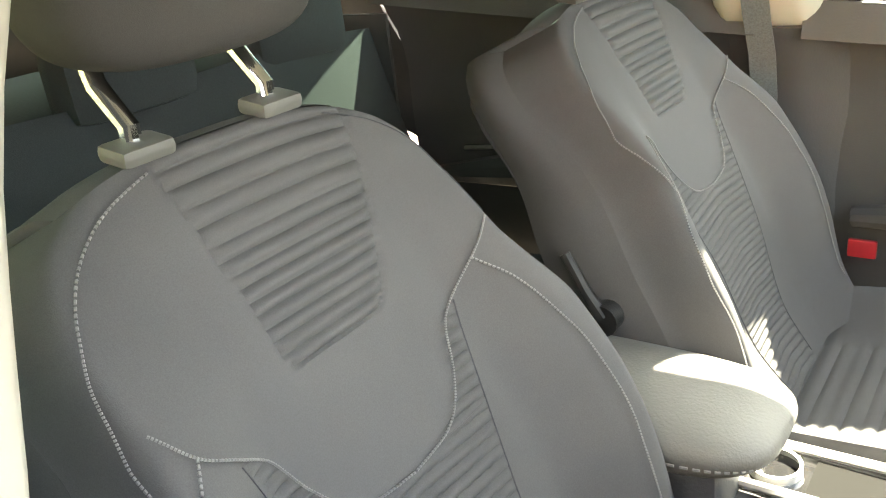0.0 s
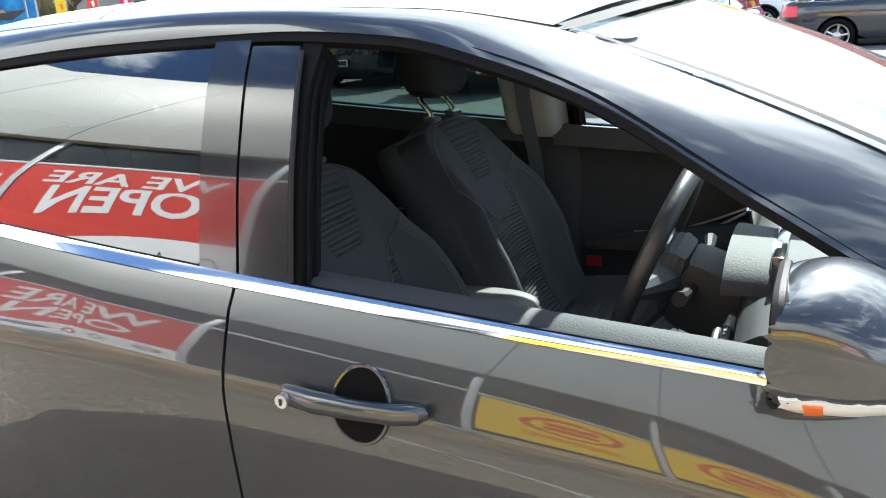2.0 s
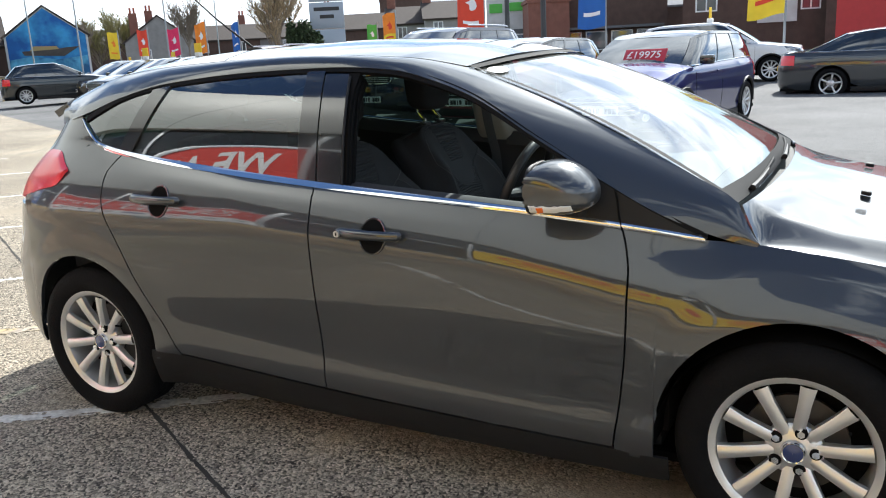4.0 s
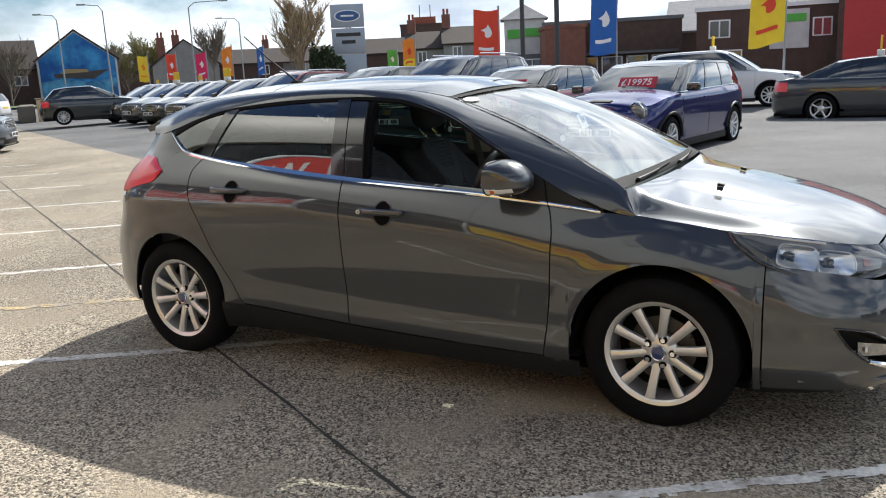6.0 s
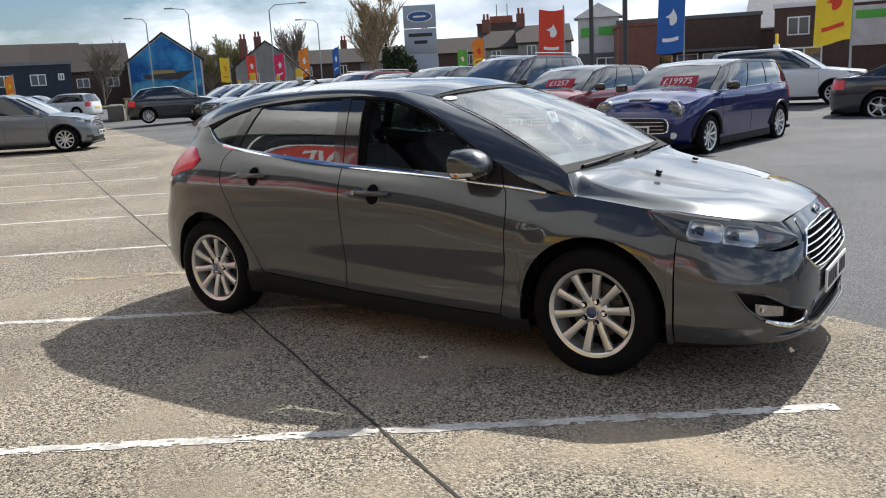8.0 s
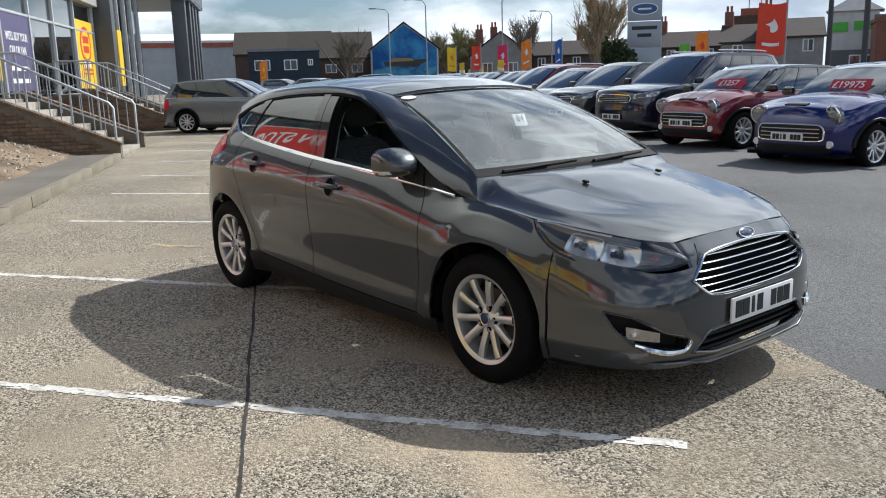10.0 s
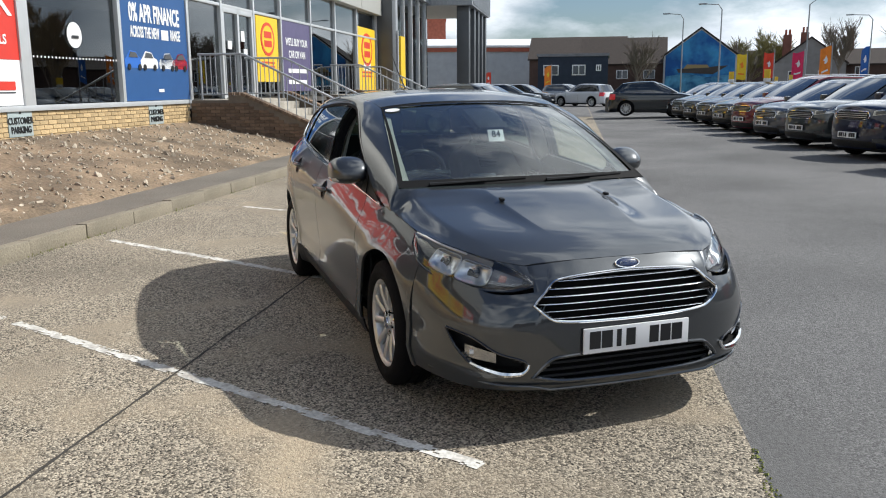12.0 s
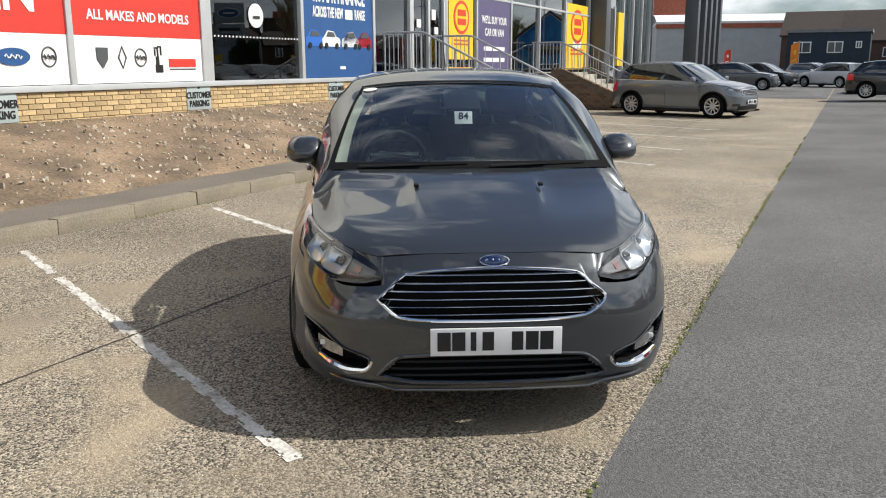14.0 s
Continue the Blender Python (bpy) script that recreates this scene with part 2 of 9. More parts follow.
# ---- mesh helpers ----
def smooth_fn(pts):
    """A smooth curve through (x, y) pairs that does not overshoot."""
    xs, ys = [p[0] for p in pts], [p[1] for p in pts]
    n = len(xs)
    d = [(ys[i + 1] - ys[i]) / (xs[i + 1] - xs[i]) for i in range(n - 1)]
    m = [d[0]] + [0 if d[i - 1] * d[i] <= 0 else 2 * d[i - 1] * d[i] / (d[i - 1] + d[i]) for i in range(1, n - 1)] + [d[-1]]

    def f(x):
        if x <= xs[0]:
            return ys[0]
        if x >= xs[-1]:
            return ys[-1]
        i = 0
        while x > xs[i + 1]:
            i += 1
        h = xs[i + 1] - xs[i]
        t = (x - xs[i]) / h
        return ((1 + 2 * t) * (1 - t) ** 2 * ys[i] + t * (1 - t) ** 2 * h * m[i] + t * t * (3 - 2 * t) * ys[i + 1] + t * t * (t - 1) * h * m[i + 1])
    return f


def curve_fn(pts):
    """A smooth curve in space through the points, by 0..1 along their length."""
    vs = [Vector(p) for p in pts]
    acc = [0.0]
    for a, b in zip(vs, vs[1:]):
        acc.append(acc[-1] + (b - a).length)
    fs = [smooth_fn([(acc[i] / acc[-1], v[k]) for i, v in enumerate(vs)]) for k in range(3)]
    return lambda s: Vector((fs[0](s), fs[1](s), fs[2](s)))


def ramp01(x, a, b):
    t = max(0.0, min(1.0, (x - a) / (b - a)))
    return t * t * (3 - 2 * t)


def finish(bm, angle=35):
    me = bpy.data.meshes.new("mesh")
    bm.to_mesh(me)
    bm.free()
    if angle:
        me.polygons.foreach_set("use_smooth", [True] * len(me.polygons))
        me.set_sharp_from_angle(angle=radians(angle))
    return me


def part(name, bm, mat, parent=None, label="", angle=35):
    """Links a bmesh (or a ready mesh) as one mesh object under a thing or a part."""
    me = finish(bm, angle) if isinstance(bm, bmesh.types.BMesh) else bm
    me.name = name
    if not me.materials:
        for x in (mat if isinstance(mat, (list, tuple)) else [mat]):
            me.materials.append(x)
    ob = new(name, me)
    if parent:
        ob.parent = parent
    if label:
        ob["label"] = label
    return ob


def thing(name, m, label, category, group="", kind=""):
    ob = new(name)
    ob.matrix_world = m
    return tagged(ob, label, category, group, kind)


def box(sx, sy, sz, at=(0, 0, 0), bevel=0.0, bm=None, seg=2, rot=None):
    bm = bm or bmesh.new()
    m = Matrix.Translation(at) @ (rot or Matrix()) @ Matrix.Diagonal((sx, sy, sz, 1))
    g = bmesh.ops.create_cube(bm, size=1, matrix=m)
    if bevel:
        es = list({e for v in g["verts"] for e in v.link_edges})
        bmesh.ops.bevel(bm, geom=es, offset=bevel, segments=seg, affect="EDGES", profile=0.6)
    return bm


def box2(a, b, bevel=0.0, bm=None):
    return box(b[0] - a[0], b[1] - a[1], b[2] - a[2], [(p + q) / 2 for p, q in zip(a, b)], bevel, bm)


def cyl(r, h, at=(0, 0, 0), rot=None, n=20, r2=None, bm=None):
    bm = bm or bmesh.new()
    bmesh.ops.create_cone(bm, cap_ends=True, segments=n, radius1=r, radius2=r if r2 is None else r2, depth=h,
                          matrix=Matrix.Translation(at) @ (rot or Matrix()))
    return bm


def thicken(bm, d):
    """Gives a sheet a back at depth d behind its faces, with closed edges."""
    bm.normal_update()
    faces = list(bm.faces)
    back = {v: bm.verts.new(v.co - v.normal * d) for v in list(bm.verts)}
    rim = [e for e in bm.edges if len(e.link_faces) == 1]
    for e in rim:
        loop = e.link_loops[0]
        a, b = loop.vert, loop.link_loop_next.vert
        bm.faces.new((b, a, back[a], back[b]))
    for f in faces:
        bm.faces.new([back[v] for v in reversed(f.verts)])
    return bm


def patch(f, ns, nt, thick=0.0, keep=None, bm=None, close_s=False):
    """A sheet f(s, t); thick > 0 gives it a back at that depth along its normal."""
    bm = bm or bmesh.new()
    vs = [[bm.verts.new(f(i / ns, j / nt)) for j in range(nt + 1)] for i in range(ns if close_s else ns + 1)]
    fs = []
    for i in range(ns):
        for j in range(nt):
            a = vs[i][j], vs[(i + 1) % len(vs)][j], vs[(i + 1) % len(vs)][j + 1], vs[i][j + 1]
            if keep and not keep(sum((v.co for v in a), Vector()) / 4):
                continue
            fs.append(bm.faces.new(a))
    loose = [v for row in vs for v in row if not v.link_faces]
    for v in loose:
        bm.verts.remove(v)
    bmesh.ops.remove_doubles(bm, verts=list({v for q in fs for v in q.verts}), dist=1e-5)
    if thick:
        thicken(bm, thick)
    return bm


def tube(pts, r, n=8, bm=None, close=False, caps=True):
    """A round bar along points; r is a radius or one for each point."""
    bm = bm or bmesh.new()
    vs = [Vector(p) for p in pts]
    rings = []
    side = None
    for i, v in enumerate(vs):
        d = ((vs[(i + 1) % len(vs)] - vs[i - 1]) if close else (vs[min(i + 1, len(vs) - 1)] - vs[max(i - 1, 0)])).normalized()
        if side is None:
            side = d.orthogonal().normalized()
        side = (side - d * side.dot(d)).normalized()
        up = d.cross(side)
        rad = r[i] if isinstance(r, (list, tuple)) else r
        rings.append([bm.verts.new(v + (side * math.cos(2 * math.pi * k / n) + up * math.sin(2 * math.pi * k / n)) * rad) for k in range(n)])
    for a, b in zip(rings, rings[1:] + (rings[:1] if close else [])):
        for k in range(n):
            bm.faces.new((a[k], a[(k + 1) % n], b[(k + 1) % n], b[k]))
    if caps and not close:
        bm.faces.new(rings[0][::-1])
        bm.faces.new(rings[-1])
    return bm


def prism(poly, depth, m=None, bm=None, bevel=0.0):
    """A flat outline (x, y) raised by depth along z, set by m."""
    bm = bm or bmesh.new()
    vs = [bm.verts.new((x, y, 0)) for x, y in poly]
    f = bm.faces.new(vs)
    r = bmesh.ops.extrude_face_region(bm, geom=[f])
    top = [v for v in r["geom"] if isinstance(v, bmesh.types.BMVert)]
    for v in top:
        v.co.z += depth
    if bevel:
        es = [e for e in {e for v in top for e in v.link_edges} if all(v in top for v in e.verts)]
        bmesh.ops.bevel(bm, geom=es, offset=bevel, segments=2, affect="EDGES")
        top = None
    bmesh.ops.recalc_face_normals(bm, faces=list(bm.faces))
    if m is not None:
        allv = [v for v in bm.verts] if top is None else vs + top
        bmesh.ops.transform(bm, matrix=m, verts=allv)
    return bm


def lathe(profile, n=40, bm=None):
    """Turns (radius, y) pairs round the y axis."""
    bm = bm or bmesh.new()
    rings = [[bm.verts.new((r * math.cos(2 * math.pi * k / n), y, r * math.sin(2 * math.pi * k / n))) for k in range(n)] for r, y in profile]
    for a, b in zip(rings, rings[1:]):
        for k in range(n):
            bm.faces.new((a[k], b[k], b[(k + 1) % n], a[(k + 1) % n]))
    return bm


def words(text, size, m, mat, parent, name="lettering", depth=0.004, label="", squeeze=1.0, bold=0.0, wide=0.0):
    """Raised letters in the built-in font, centred at m, reading along m's x; wide sets their whole width."""
    cu = bpy.data.curves.new("t", "FONT")
    cu.body, cu.size, cu.extrude, cu.align_x, cu.align_y = text, size, depth / 2, "CENTER", "CENTER"
    cu.resolution_u, cu.offset = 3, bold * size
    ob = bpy.data.objects.new("t", cu)
    me = bpy.data.meshes.new_from_object(ob)
    bpy.data.objects.remove(ob)
    bpy.data.curves.remove(cu)
    if wide:
        xs = [v.co.x for v in me.vertices]
        squeeze = wide / (max(xs) - min(xs))
    me.transform(m @ Matrix.Diagonal((squeeze, 1, 1, 1)))
    return part(name, me, mat, parent, label)


LOT = pose(0, 0, 0, 0, 0, -28.5)   # the forecourt's axes: x along the showroom, y from it to the tarmac


def ground_z(y):
    return 0.08 * ramp01(y, 1.55, 5.5)

# ---- the grey hatchback: its outer form ----
WIDTH = smooth_fn([(0.14, 0.83), (0.20, 0.866), (0.26, 0.883), (0.30, 0.892), (0.34, 0.890), (0.40, 0.885), (0.50, 0.890), (0.60, 0.900), (0.70, 0.9055), (0.77, 0.9065), (0.81, 0.9035), (0.84, 0.895),
                   (0.87, 0.8825), (0.91, 0.8635), (0.95, 0.842), (1.00, 0.815), (1.10, 0.765)])
GLASS_W = smooth_fn([(0.84, 0.858), (0.92, 0.838), (1.00, 0.818), (1.05, 0.8055), (1.10, 0.7925), (1.15, 0.778), (1.20, 0.7585), (1.25, 0.7335), (1.30, 0.701), (1.37, 0.642), (1.42, 0.585)])
NOSE = smooth_fn([(0.14, 2.14), (0.20, 2.215), (0.30, 2.235), (0.45, 2.238), (0.56, 2.228), (0.66, 2.19), (0.72, 2.14), (0.80, 2.07), (0.95, 1.95)])
TAIL = smooth_fn([(0.14, -1.98), (0.22, -2.06), (0.35, -2.115), (0.50, -2.12), (0.62, -2.09), (0.72, -2.04), (0.85, -2.0), (0.95, -1.965), (1.05, -1.90), (1.2, -1.80), (1.35, -1.70)])
REAR_N, FX, RX = 4.2, 0.6, -0.6
BELT = smooth_fn([(-1.30, 1.12), (-1.21, 1.098), (-1.07, 1.078), (-0.55, 1.025), (-0.19, 0.993), (0.25, 0.96), (0.54, 0.937), (0.86, 0.90), (1.08, 0.872)])
DLO_TOP = smooth_fn([(-1.43, 1.19), (-1.40, 1.205), (-1.30, 1.246), (-1.2, 1.284), (-1.07, 1.315), (-0.88, 1.34), (-0.5, 1.362), (-0.23, 1.366), (0.04, 1.35), (0.2, 1.315), (0.36, 1.262), (0.59, 1.135), (0.78, 1.025), (0.95, 0.935), (1.09, 0.872)])
SILL = smooth_fn([(-0.95, 0.335), (-0.87, 0.33), (0.12, 0.272), (0.96, 0.25), (1.0, 0.25)])
HUB_Z, TYRE_R, WB = 0.308, 0.316, 1.324


def front_n(z):
    """How square the corners of the nose are at a height."""
    return 4.2 - 0.7 * ramp01(z, 0.45, 0.66)


def taper(x, z):
    """How far the shoulders draw in towards the nose."""
    return 1 - 0.100 * ramp01(z, 0.60, 0.90) * (0.45 * ramp01(x, 0.30, 1.10) + 0.55 * ramp01(x, 1.0, 1.30))


def lean(x, z):
    """The height on the profile: the shoulder crease follows the rising belt, the foot crease the sill."""
    up = max(-0.10, min(0.06, BELT(x) - 0.96)) * (1 - ramp01(x, 1.0, 1.30))
    low = max(-0.03, min(0.05, SILL(x) - 0.272)) * (1 - ramp01(x, 0.9, 1.1)) * ramp01(x, -1.0, -0.85)
    return z - up * ramp01(z, 0.50, 0.75) - low * (1 - ramp01(z, 0.40, 0.56))


def profile(x, z):
    """The shoulder below the belt, the glasshouse above it."""
    k = ramp01(z, BELT(x) - 0.022, BELT(x) + 0.004)
    return (WIDTH(lean(x, z)) * (1 - k) + GLASS_W(z) * k) * taper(x, z)


def flank(x, z):
    """Half the width of the body at a length x and a height z."""
    w = profile(x, z)
    if z > 0.95 and x < -0.3:
        w *= 1 - 0.05 * ((-0.3 - x) / 1.2) ** 2 * ramp01(z, 0.95, 1.2)
    if x > FX:
        q = min(0.9999, (x - FX) / (NOSE(z) - FX))
        w *= (1 - q ** front_n(z)) ** (1 / front_n(z))
    if x < RX:
        q = min(0.9999, (RX - x) / (RX - TAIL(z)))
        w *= (1 - q ** REAR_N) ** (1 / REAR_N)
    # swelling over the wheels
    for xw in (-WB, WB):
        d = math.hypot(x - xw, (z - HUB_Z) * 1.05)
        w += 0.010 * ramp01(d, 0.52, 0.40) if d < 0.52 else 0.0
    return w


def skin(x, z, side, out=0.0):
    return Vector((x, side * (flank(x, z) + out), z))


def wrap(u, z, front, x_from):
    """Round an end of the body at a height: u = 0 at x_from on the right flank (y < 0), 0.5 in the middle, 1 on the left flank."""
    x0, n = (FX, front_n(z)) if front else (RX, REAR_N)
    reach = (NOSE(z) if front else TAIL(z)) - x0
    w = profile(x0, z) * (1 - (0.05 * (0.3 / 1.2) ** 2 * ramp01(z, 0.95, 1.2) if z > 0.95 else 0)) if not front else WIDTH(lean(x_from, z)) * taper(x_from, z)
    a0 = math.asin(min(1, ((x_from - x0) / reach) ** (n / 2)))
    v = abs(2 * u - 1)
    a = math.pi / 2 + (a0 - math.pi / 2) * v
    y = w * max(0.0, math.cos(a)) ** (2 / n)
    return Vector((x0 + reach * math.sin(a) ** (2 / n), -y if u < 0.5 else y, z))


def panel(x_lo, x_hi, z_lo, z_hi, side, ns=30, nt=24, thick=0.012, out=0.0, columns=None):
    """A piece of the flank between two seams (x by z) and two edges (z by x)."""
    def f(s, t):
        s = columns(s) if columns else s
        x = 0.5 * (x_lo(0.6) + x_hi(0.6))
        for _ in range(24):
            z = z_lo(x) + t * (z_hi(x) - z_lo(x))
            x = 0.5 * x + 0.5 * (x_lo(z) + s * (x_hi(z) - x_lo(z)))
        return skin(x, z_lo(x) + t * (z_hi(x) - z_lo(x)), side, out)
    bm = patch(f, ns, nt)
    bm.normal_update()
    if sum(fc.normal.y * side for fc in bm.faces) < 0:
        bmesh.ops.reverse_faces(bm, faces=list(bm.faces))
    if thick:
        thicken(bm, thick)
    return bm


SEAM_A = smooth_fn([(0.2, 0.835), (0.26, 0.842), (0.42, 0.864), (0.56, 0.878), (0.66, 0.883), (0.76, 0.883), (0.84, 0.868), (0.91, 0.843), (0.98, 0.830), (1.06, 0.800)])
SEAM_B = smooth_fn([(0.2, -0.168), (0.6, -0.176), (0.85, -0.180), (1.0, -0.188), (1.2, -0.197), (1.4, -0.232)])
SEAM_C = smooth_fn([(0.2, -0.76), (0.35, -0.85), (0.5, -0.945), (0.66, -1.04), (0.78, -1.10), (0.86, -1.14), (0.94, -1.165), (1.0, -1.17), (1.05, -1.14), (1.09, -1.10), (1.2, -1.04)])
GAP = 0.003
ARCH_R = 0.365


def arch(x, xw, floor):
    d = abs(x - xw)
    return floor if d >= ARCH_R else max(floor, HUB_Z + 0.01 + math.sqrt(ARCH_R ** 2 - d * d))


def arch_columns(x0, x1, xw, n):
    """Where the columns of a panel with a wheel arch stand, closer at the arch's feet."""
    xs = []
    a, b = max(x0, xw - ARCH_R), min(x1, xw + ARCH_R)
    if a > x0:
        xs += [x0 + (a - x0) * i / 6 for i in range(6)]
    t0, t1 = math.acos(max(-1, (a - xw) / ARCH_R)), math.acos(min(1, (b - xw) / ARCH_R))
    xs += [xw + ARCH_R * math.cos(t0 + (t1 - t0) * i / n) for i in range(n + 1)]
    if b < x1:
        xs += [b + (x1 - b) * (i + 1) / 6 for i in range(6)]
    return xs


FENDER_TOP = smooth_fn([(0.83, 0.893), (0.87, 0.889), (1.08, 0.868), (1.19, 0.858), (1.41, 0.828), (1.56, 0.800), (1.62, 0.762), (1.70, 0.702), (1.76, 0.68)])
QUARTER_TOP = smooth_fn([(-1.95, 0.90), (-1.80, 0.93), (-1.62, 0.985), (-1.46, 1.01), (-1.40, 1.07), (-1.33, 1.108), (-1.21, 1.092), (-1.07, 1.072)])


def fender(side):
    xs = arch_columns(0.83, 1.715, WB, 26)

    def f(s, t):
        x = xs[min(len(xs) - 1, round(s * (len(xs) - 1)))]
        lo = arch(x, WB, 0.20 if x > WB else 0.235)
        z = lo + t * (FENDER_TOP(x) - lo)
        if x < 0.9589:
            x = 0.9589 - (0.9589 - x) / 0.1289 * (0.9589 - SEAM_A(z) - GAP)
        tuck = ramp01(t, 0.70, 1.0) * ramp01(x, 1.05, 1.25) * (1 - ramp01(x, 1.57, 1.63))
        v = skin(x, z, side, -0.0145 * tuck)
        v.z += 0.004 * tuck
        return v
    bm = patch(f, len(xs) - 1, 20)
    bm.normal_update()
    if sum(fc.normal.y * side for fc in bm.faces) < 0:
        bmesh.ops.reverse_faces(bm, faces=list(bm.faces))
    thicken(bm, 0.014)
    return bm


def quarter(side):
    xs = arch_columns(-1.72, -WB, -WB, 14)

    def rear_half(s, t):
        x = xs[round(s * (len(xs) - 1))]
        lo = arch(x, -WB, 0.26)
        return skin(x, lo + t * (QUARTER_TOP(x) - lo), side)
    crown = HUB_Z + 0.01 + ARCH_R

    def fore_half(s, t):
        # up along the arch to its crown, then straight up; across to the door's seam
        if t < 0.5:
            a = radians(-3) + (math.pi / 2 - radians(-3)) * t * 2
            z, x0 = HUB_Z + 0.01 + ARCH_R * math.sin(a), -WB + ARCH_R * math.cos(a)
            return skin(x0 + s * (SEAM_C(z) - GAP - x0), z, side)
        x = -WB
        for _ in range(4):
            z = crown + (t - 0.5) * 2 * (QUARTER_TOP(x) - crown)
            x = -WB + s * (SEAM_C(z) - GAP + WB)
        return skin(x, z, side)
    bm = patch(rear_half, len(xs) - 1, 22)
    patch(fore_half, 12, 44, bm=bm)
    bmesh.ops.remove_doubles(bm, verts=list(bm.verts), dist=0.0008)
    bmesh.ops.recalc_face_normals(bm, faces=list(bm.faces))
    bm.normal_update()
    if sum(fc.normal.y * side for fc in bm.faces) < 0:
        bmesh.ops.reverse_faces(bm, faces=list(bm.faces))
    thicken(bm, 0.014)
    return bm


def inside(poly, y, z):
    hit = False
    for (y0, z0), (y1, z1) in zip(poly, poly[1:] + poly[:1]):
        if (z0 > z) != (z1 > z) and y < (y1 - y0) * (z - z0) / (z1 - z0) + y0:
            hit = not hit
    return hit


GRILLE = [(-0.455, 0.572), (-0.40, 0.622), (-0.34, 0.668), (-0.18, 0.684), (0, 0.689), (0.18, 0.684), (0.34, 0.668), (0.40, 0.622), (0.455, 0.572), (0.36, 0.505), (0.2, 0.493), (0, 0.49), (-0.2, 0.493), (-0.36, 0.505)]
INTAKE = [(-0.46, 0.262), (-0.36, 0.345), (-0.2, 0.352), (0.2, 0.352), (0.36, 0.345), (0.46, 0.262), (0.3, 0.235), (0, 0.228), (-0.3, 0.235)]
FOG = [(0.50, 0.285), (0.66, 0.295), (0.735, 0.37), (0.765, 0.455), (0.70, 0.435), (0.60, 0.37), (0.49, 0.325)]


def front_skin(y, z, out=0.0):
    """The place on the front of the body at a y and a height."""
    w = WIDTH(z) * taper(2.0, z)
    q = min(0.999, abs(y) / w)
    return Vector((FX + (NOSE(z) - FX) * (1 - q ** front_n(z)) ** (1 / front_n(z)) + out, y, z))


def bumper_front():
    top = smooth_fn([(0, 0.741), (0.25, 0.735), (0.40, 0.724), (0.435, 0.712), (0.455, 0.632), (0.62, 0.612), (0.76, 0.655), (0.86, 0.70)])
    foot = smooth_fn([(0, 0.195), (0.4, 0.20), (0.7, 0.20), (0.9, 0.215)])

    def f(s, t):
        y = abs(wrap(s, 0.5, True, 1.72).y)
        z = foot(y) + t * (top(y) - foot(y))
        return wrap(s, z, True, 1.72)

    def keep(c):
        return not (c.x > 1.75 and (inside(GRILLE, c.y, c.z) or inside(INTAKE, c.y, c.z) or inside(FOG, abs(c.y), c.z)))
    bm = patch(f, 150, 48, keep=keep)
    bmesh.ops.recalc_face_normals(bm, faces=list(bm.faces))
    bm.normal_update()
    if sum(fc.normal.x for fc in bm.faces) < 0:
        bmesh.ops.reverse_faces(bm, faces=list(bm.faces))
    thicken(bm, 0.012)
    return bm


def ring_on_front(poly, r, mirror=False, out=0.004, bm=None):
    """A round trim laid along an outline on the front."""
    c = curve_fn([front_skin(-y if mirror else y, z, out) for y, z in poly + poly[:1]])
    return tube([c(i / 96) for i in range(96)], r, 8, bm, close=True)


# the bonnet's edge: down the shut line from the screen's corner, then forward along the wing to the lamp and across to the badge
HOOD_EDGE = curve_fn([(1.158, 0.734, 0.957), (1.186, 0.760, 0.905), (1.222, 0.783, 0.853), (1.30, 0.779, 0.847), (1.41, 0.773, 0.833), (1.57, 0.757, 0.808), (1.75, 0.713, 0.788), (1.92, 0.622, 0.757), (2.01, 0.55, 0.737), (2.085, 0.452, 0.722)])
HOOD_MID = curve_fn([(1.205, 0, 0.957), (1.30, 0, 0.944), (1.48, 0, 0.908), (1.7, 0, 0.860), (1.9, 0, 0.814), (2.04, 0, 0.773), (2.125, 0, 0.740)])


def hood(s, v):
    e, c = HOOD_EDGE(s), HOOD_MID(s)
    ridge = 0.375 - 0.03 * s
    k = abs(v)
    k = ridge * k / 0.5 if k < 0.5 else ridge + (1 - ridge) * (1 - (1 - (k - 0.5) / 0.5) ** 1.6)
    v = k if v > 0 else -k
    # the middle stands proud between two creases that fade forward; a column of the sheet lies on each
    step = 0.022 * (1 - ramp01(s, 0.30, 0.80)) * ramp01(s, 0.02, 0.26)
    q = max(0.0, min(1.0, (k - ridge) / 0.16))
    # a steep side below the shoulder, melting into the crown towards the nose
    front = ramp01(s, 0.35, 0.85)
    side = ramp01(k, 0.84, 1.0) ** 0.9
    shape = (0.22 * k ** 2 + 0.78 * side) * (1 - front) + (0.45 * k ** 2 + 0.55 * k ** 6) * front
    z = c.z + (e.z - c.z + step) * shape - step * (1 - (1 - q) ** 2)
    return Vector((c.x + (e.x - c.x) * k ** 2, v * e.y, z))


ROOF_MID = smooth_fn([(-1.72, 1.335), (-1.55, 1.375), (-1.3, 1.417), (-0.95, 1.446), (-0.42, 1.459), (0.05, 1.437), (0.34, 1.385)])
ROOF_HALF = smooth_fn([(-1.72, 0.52), (-1.3, 0.565), (-0.6, 0.60), (0.0, 0.595), (0.27, 0.571), (0.34, 0.562)])


def roof(s, v):
    x = -1.72 + 2.06 * s
    k = abs(v)
    x -= 0.07 * k ** 2 * ramp01(s, 0.7, 1.0)
    return Vector((x, v * ROOF_HALF(x), ROOF_MID(x) - (0.048 + 0.035 * ramp01(-x, 1.25, 1.72)) * k ** 2.6))


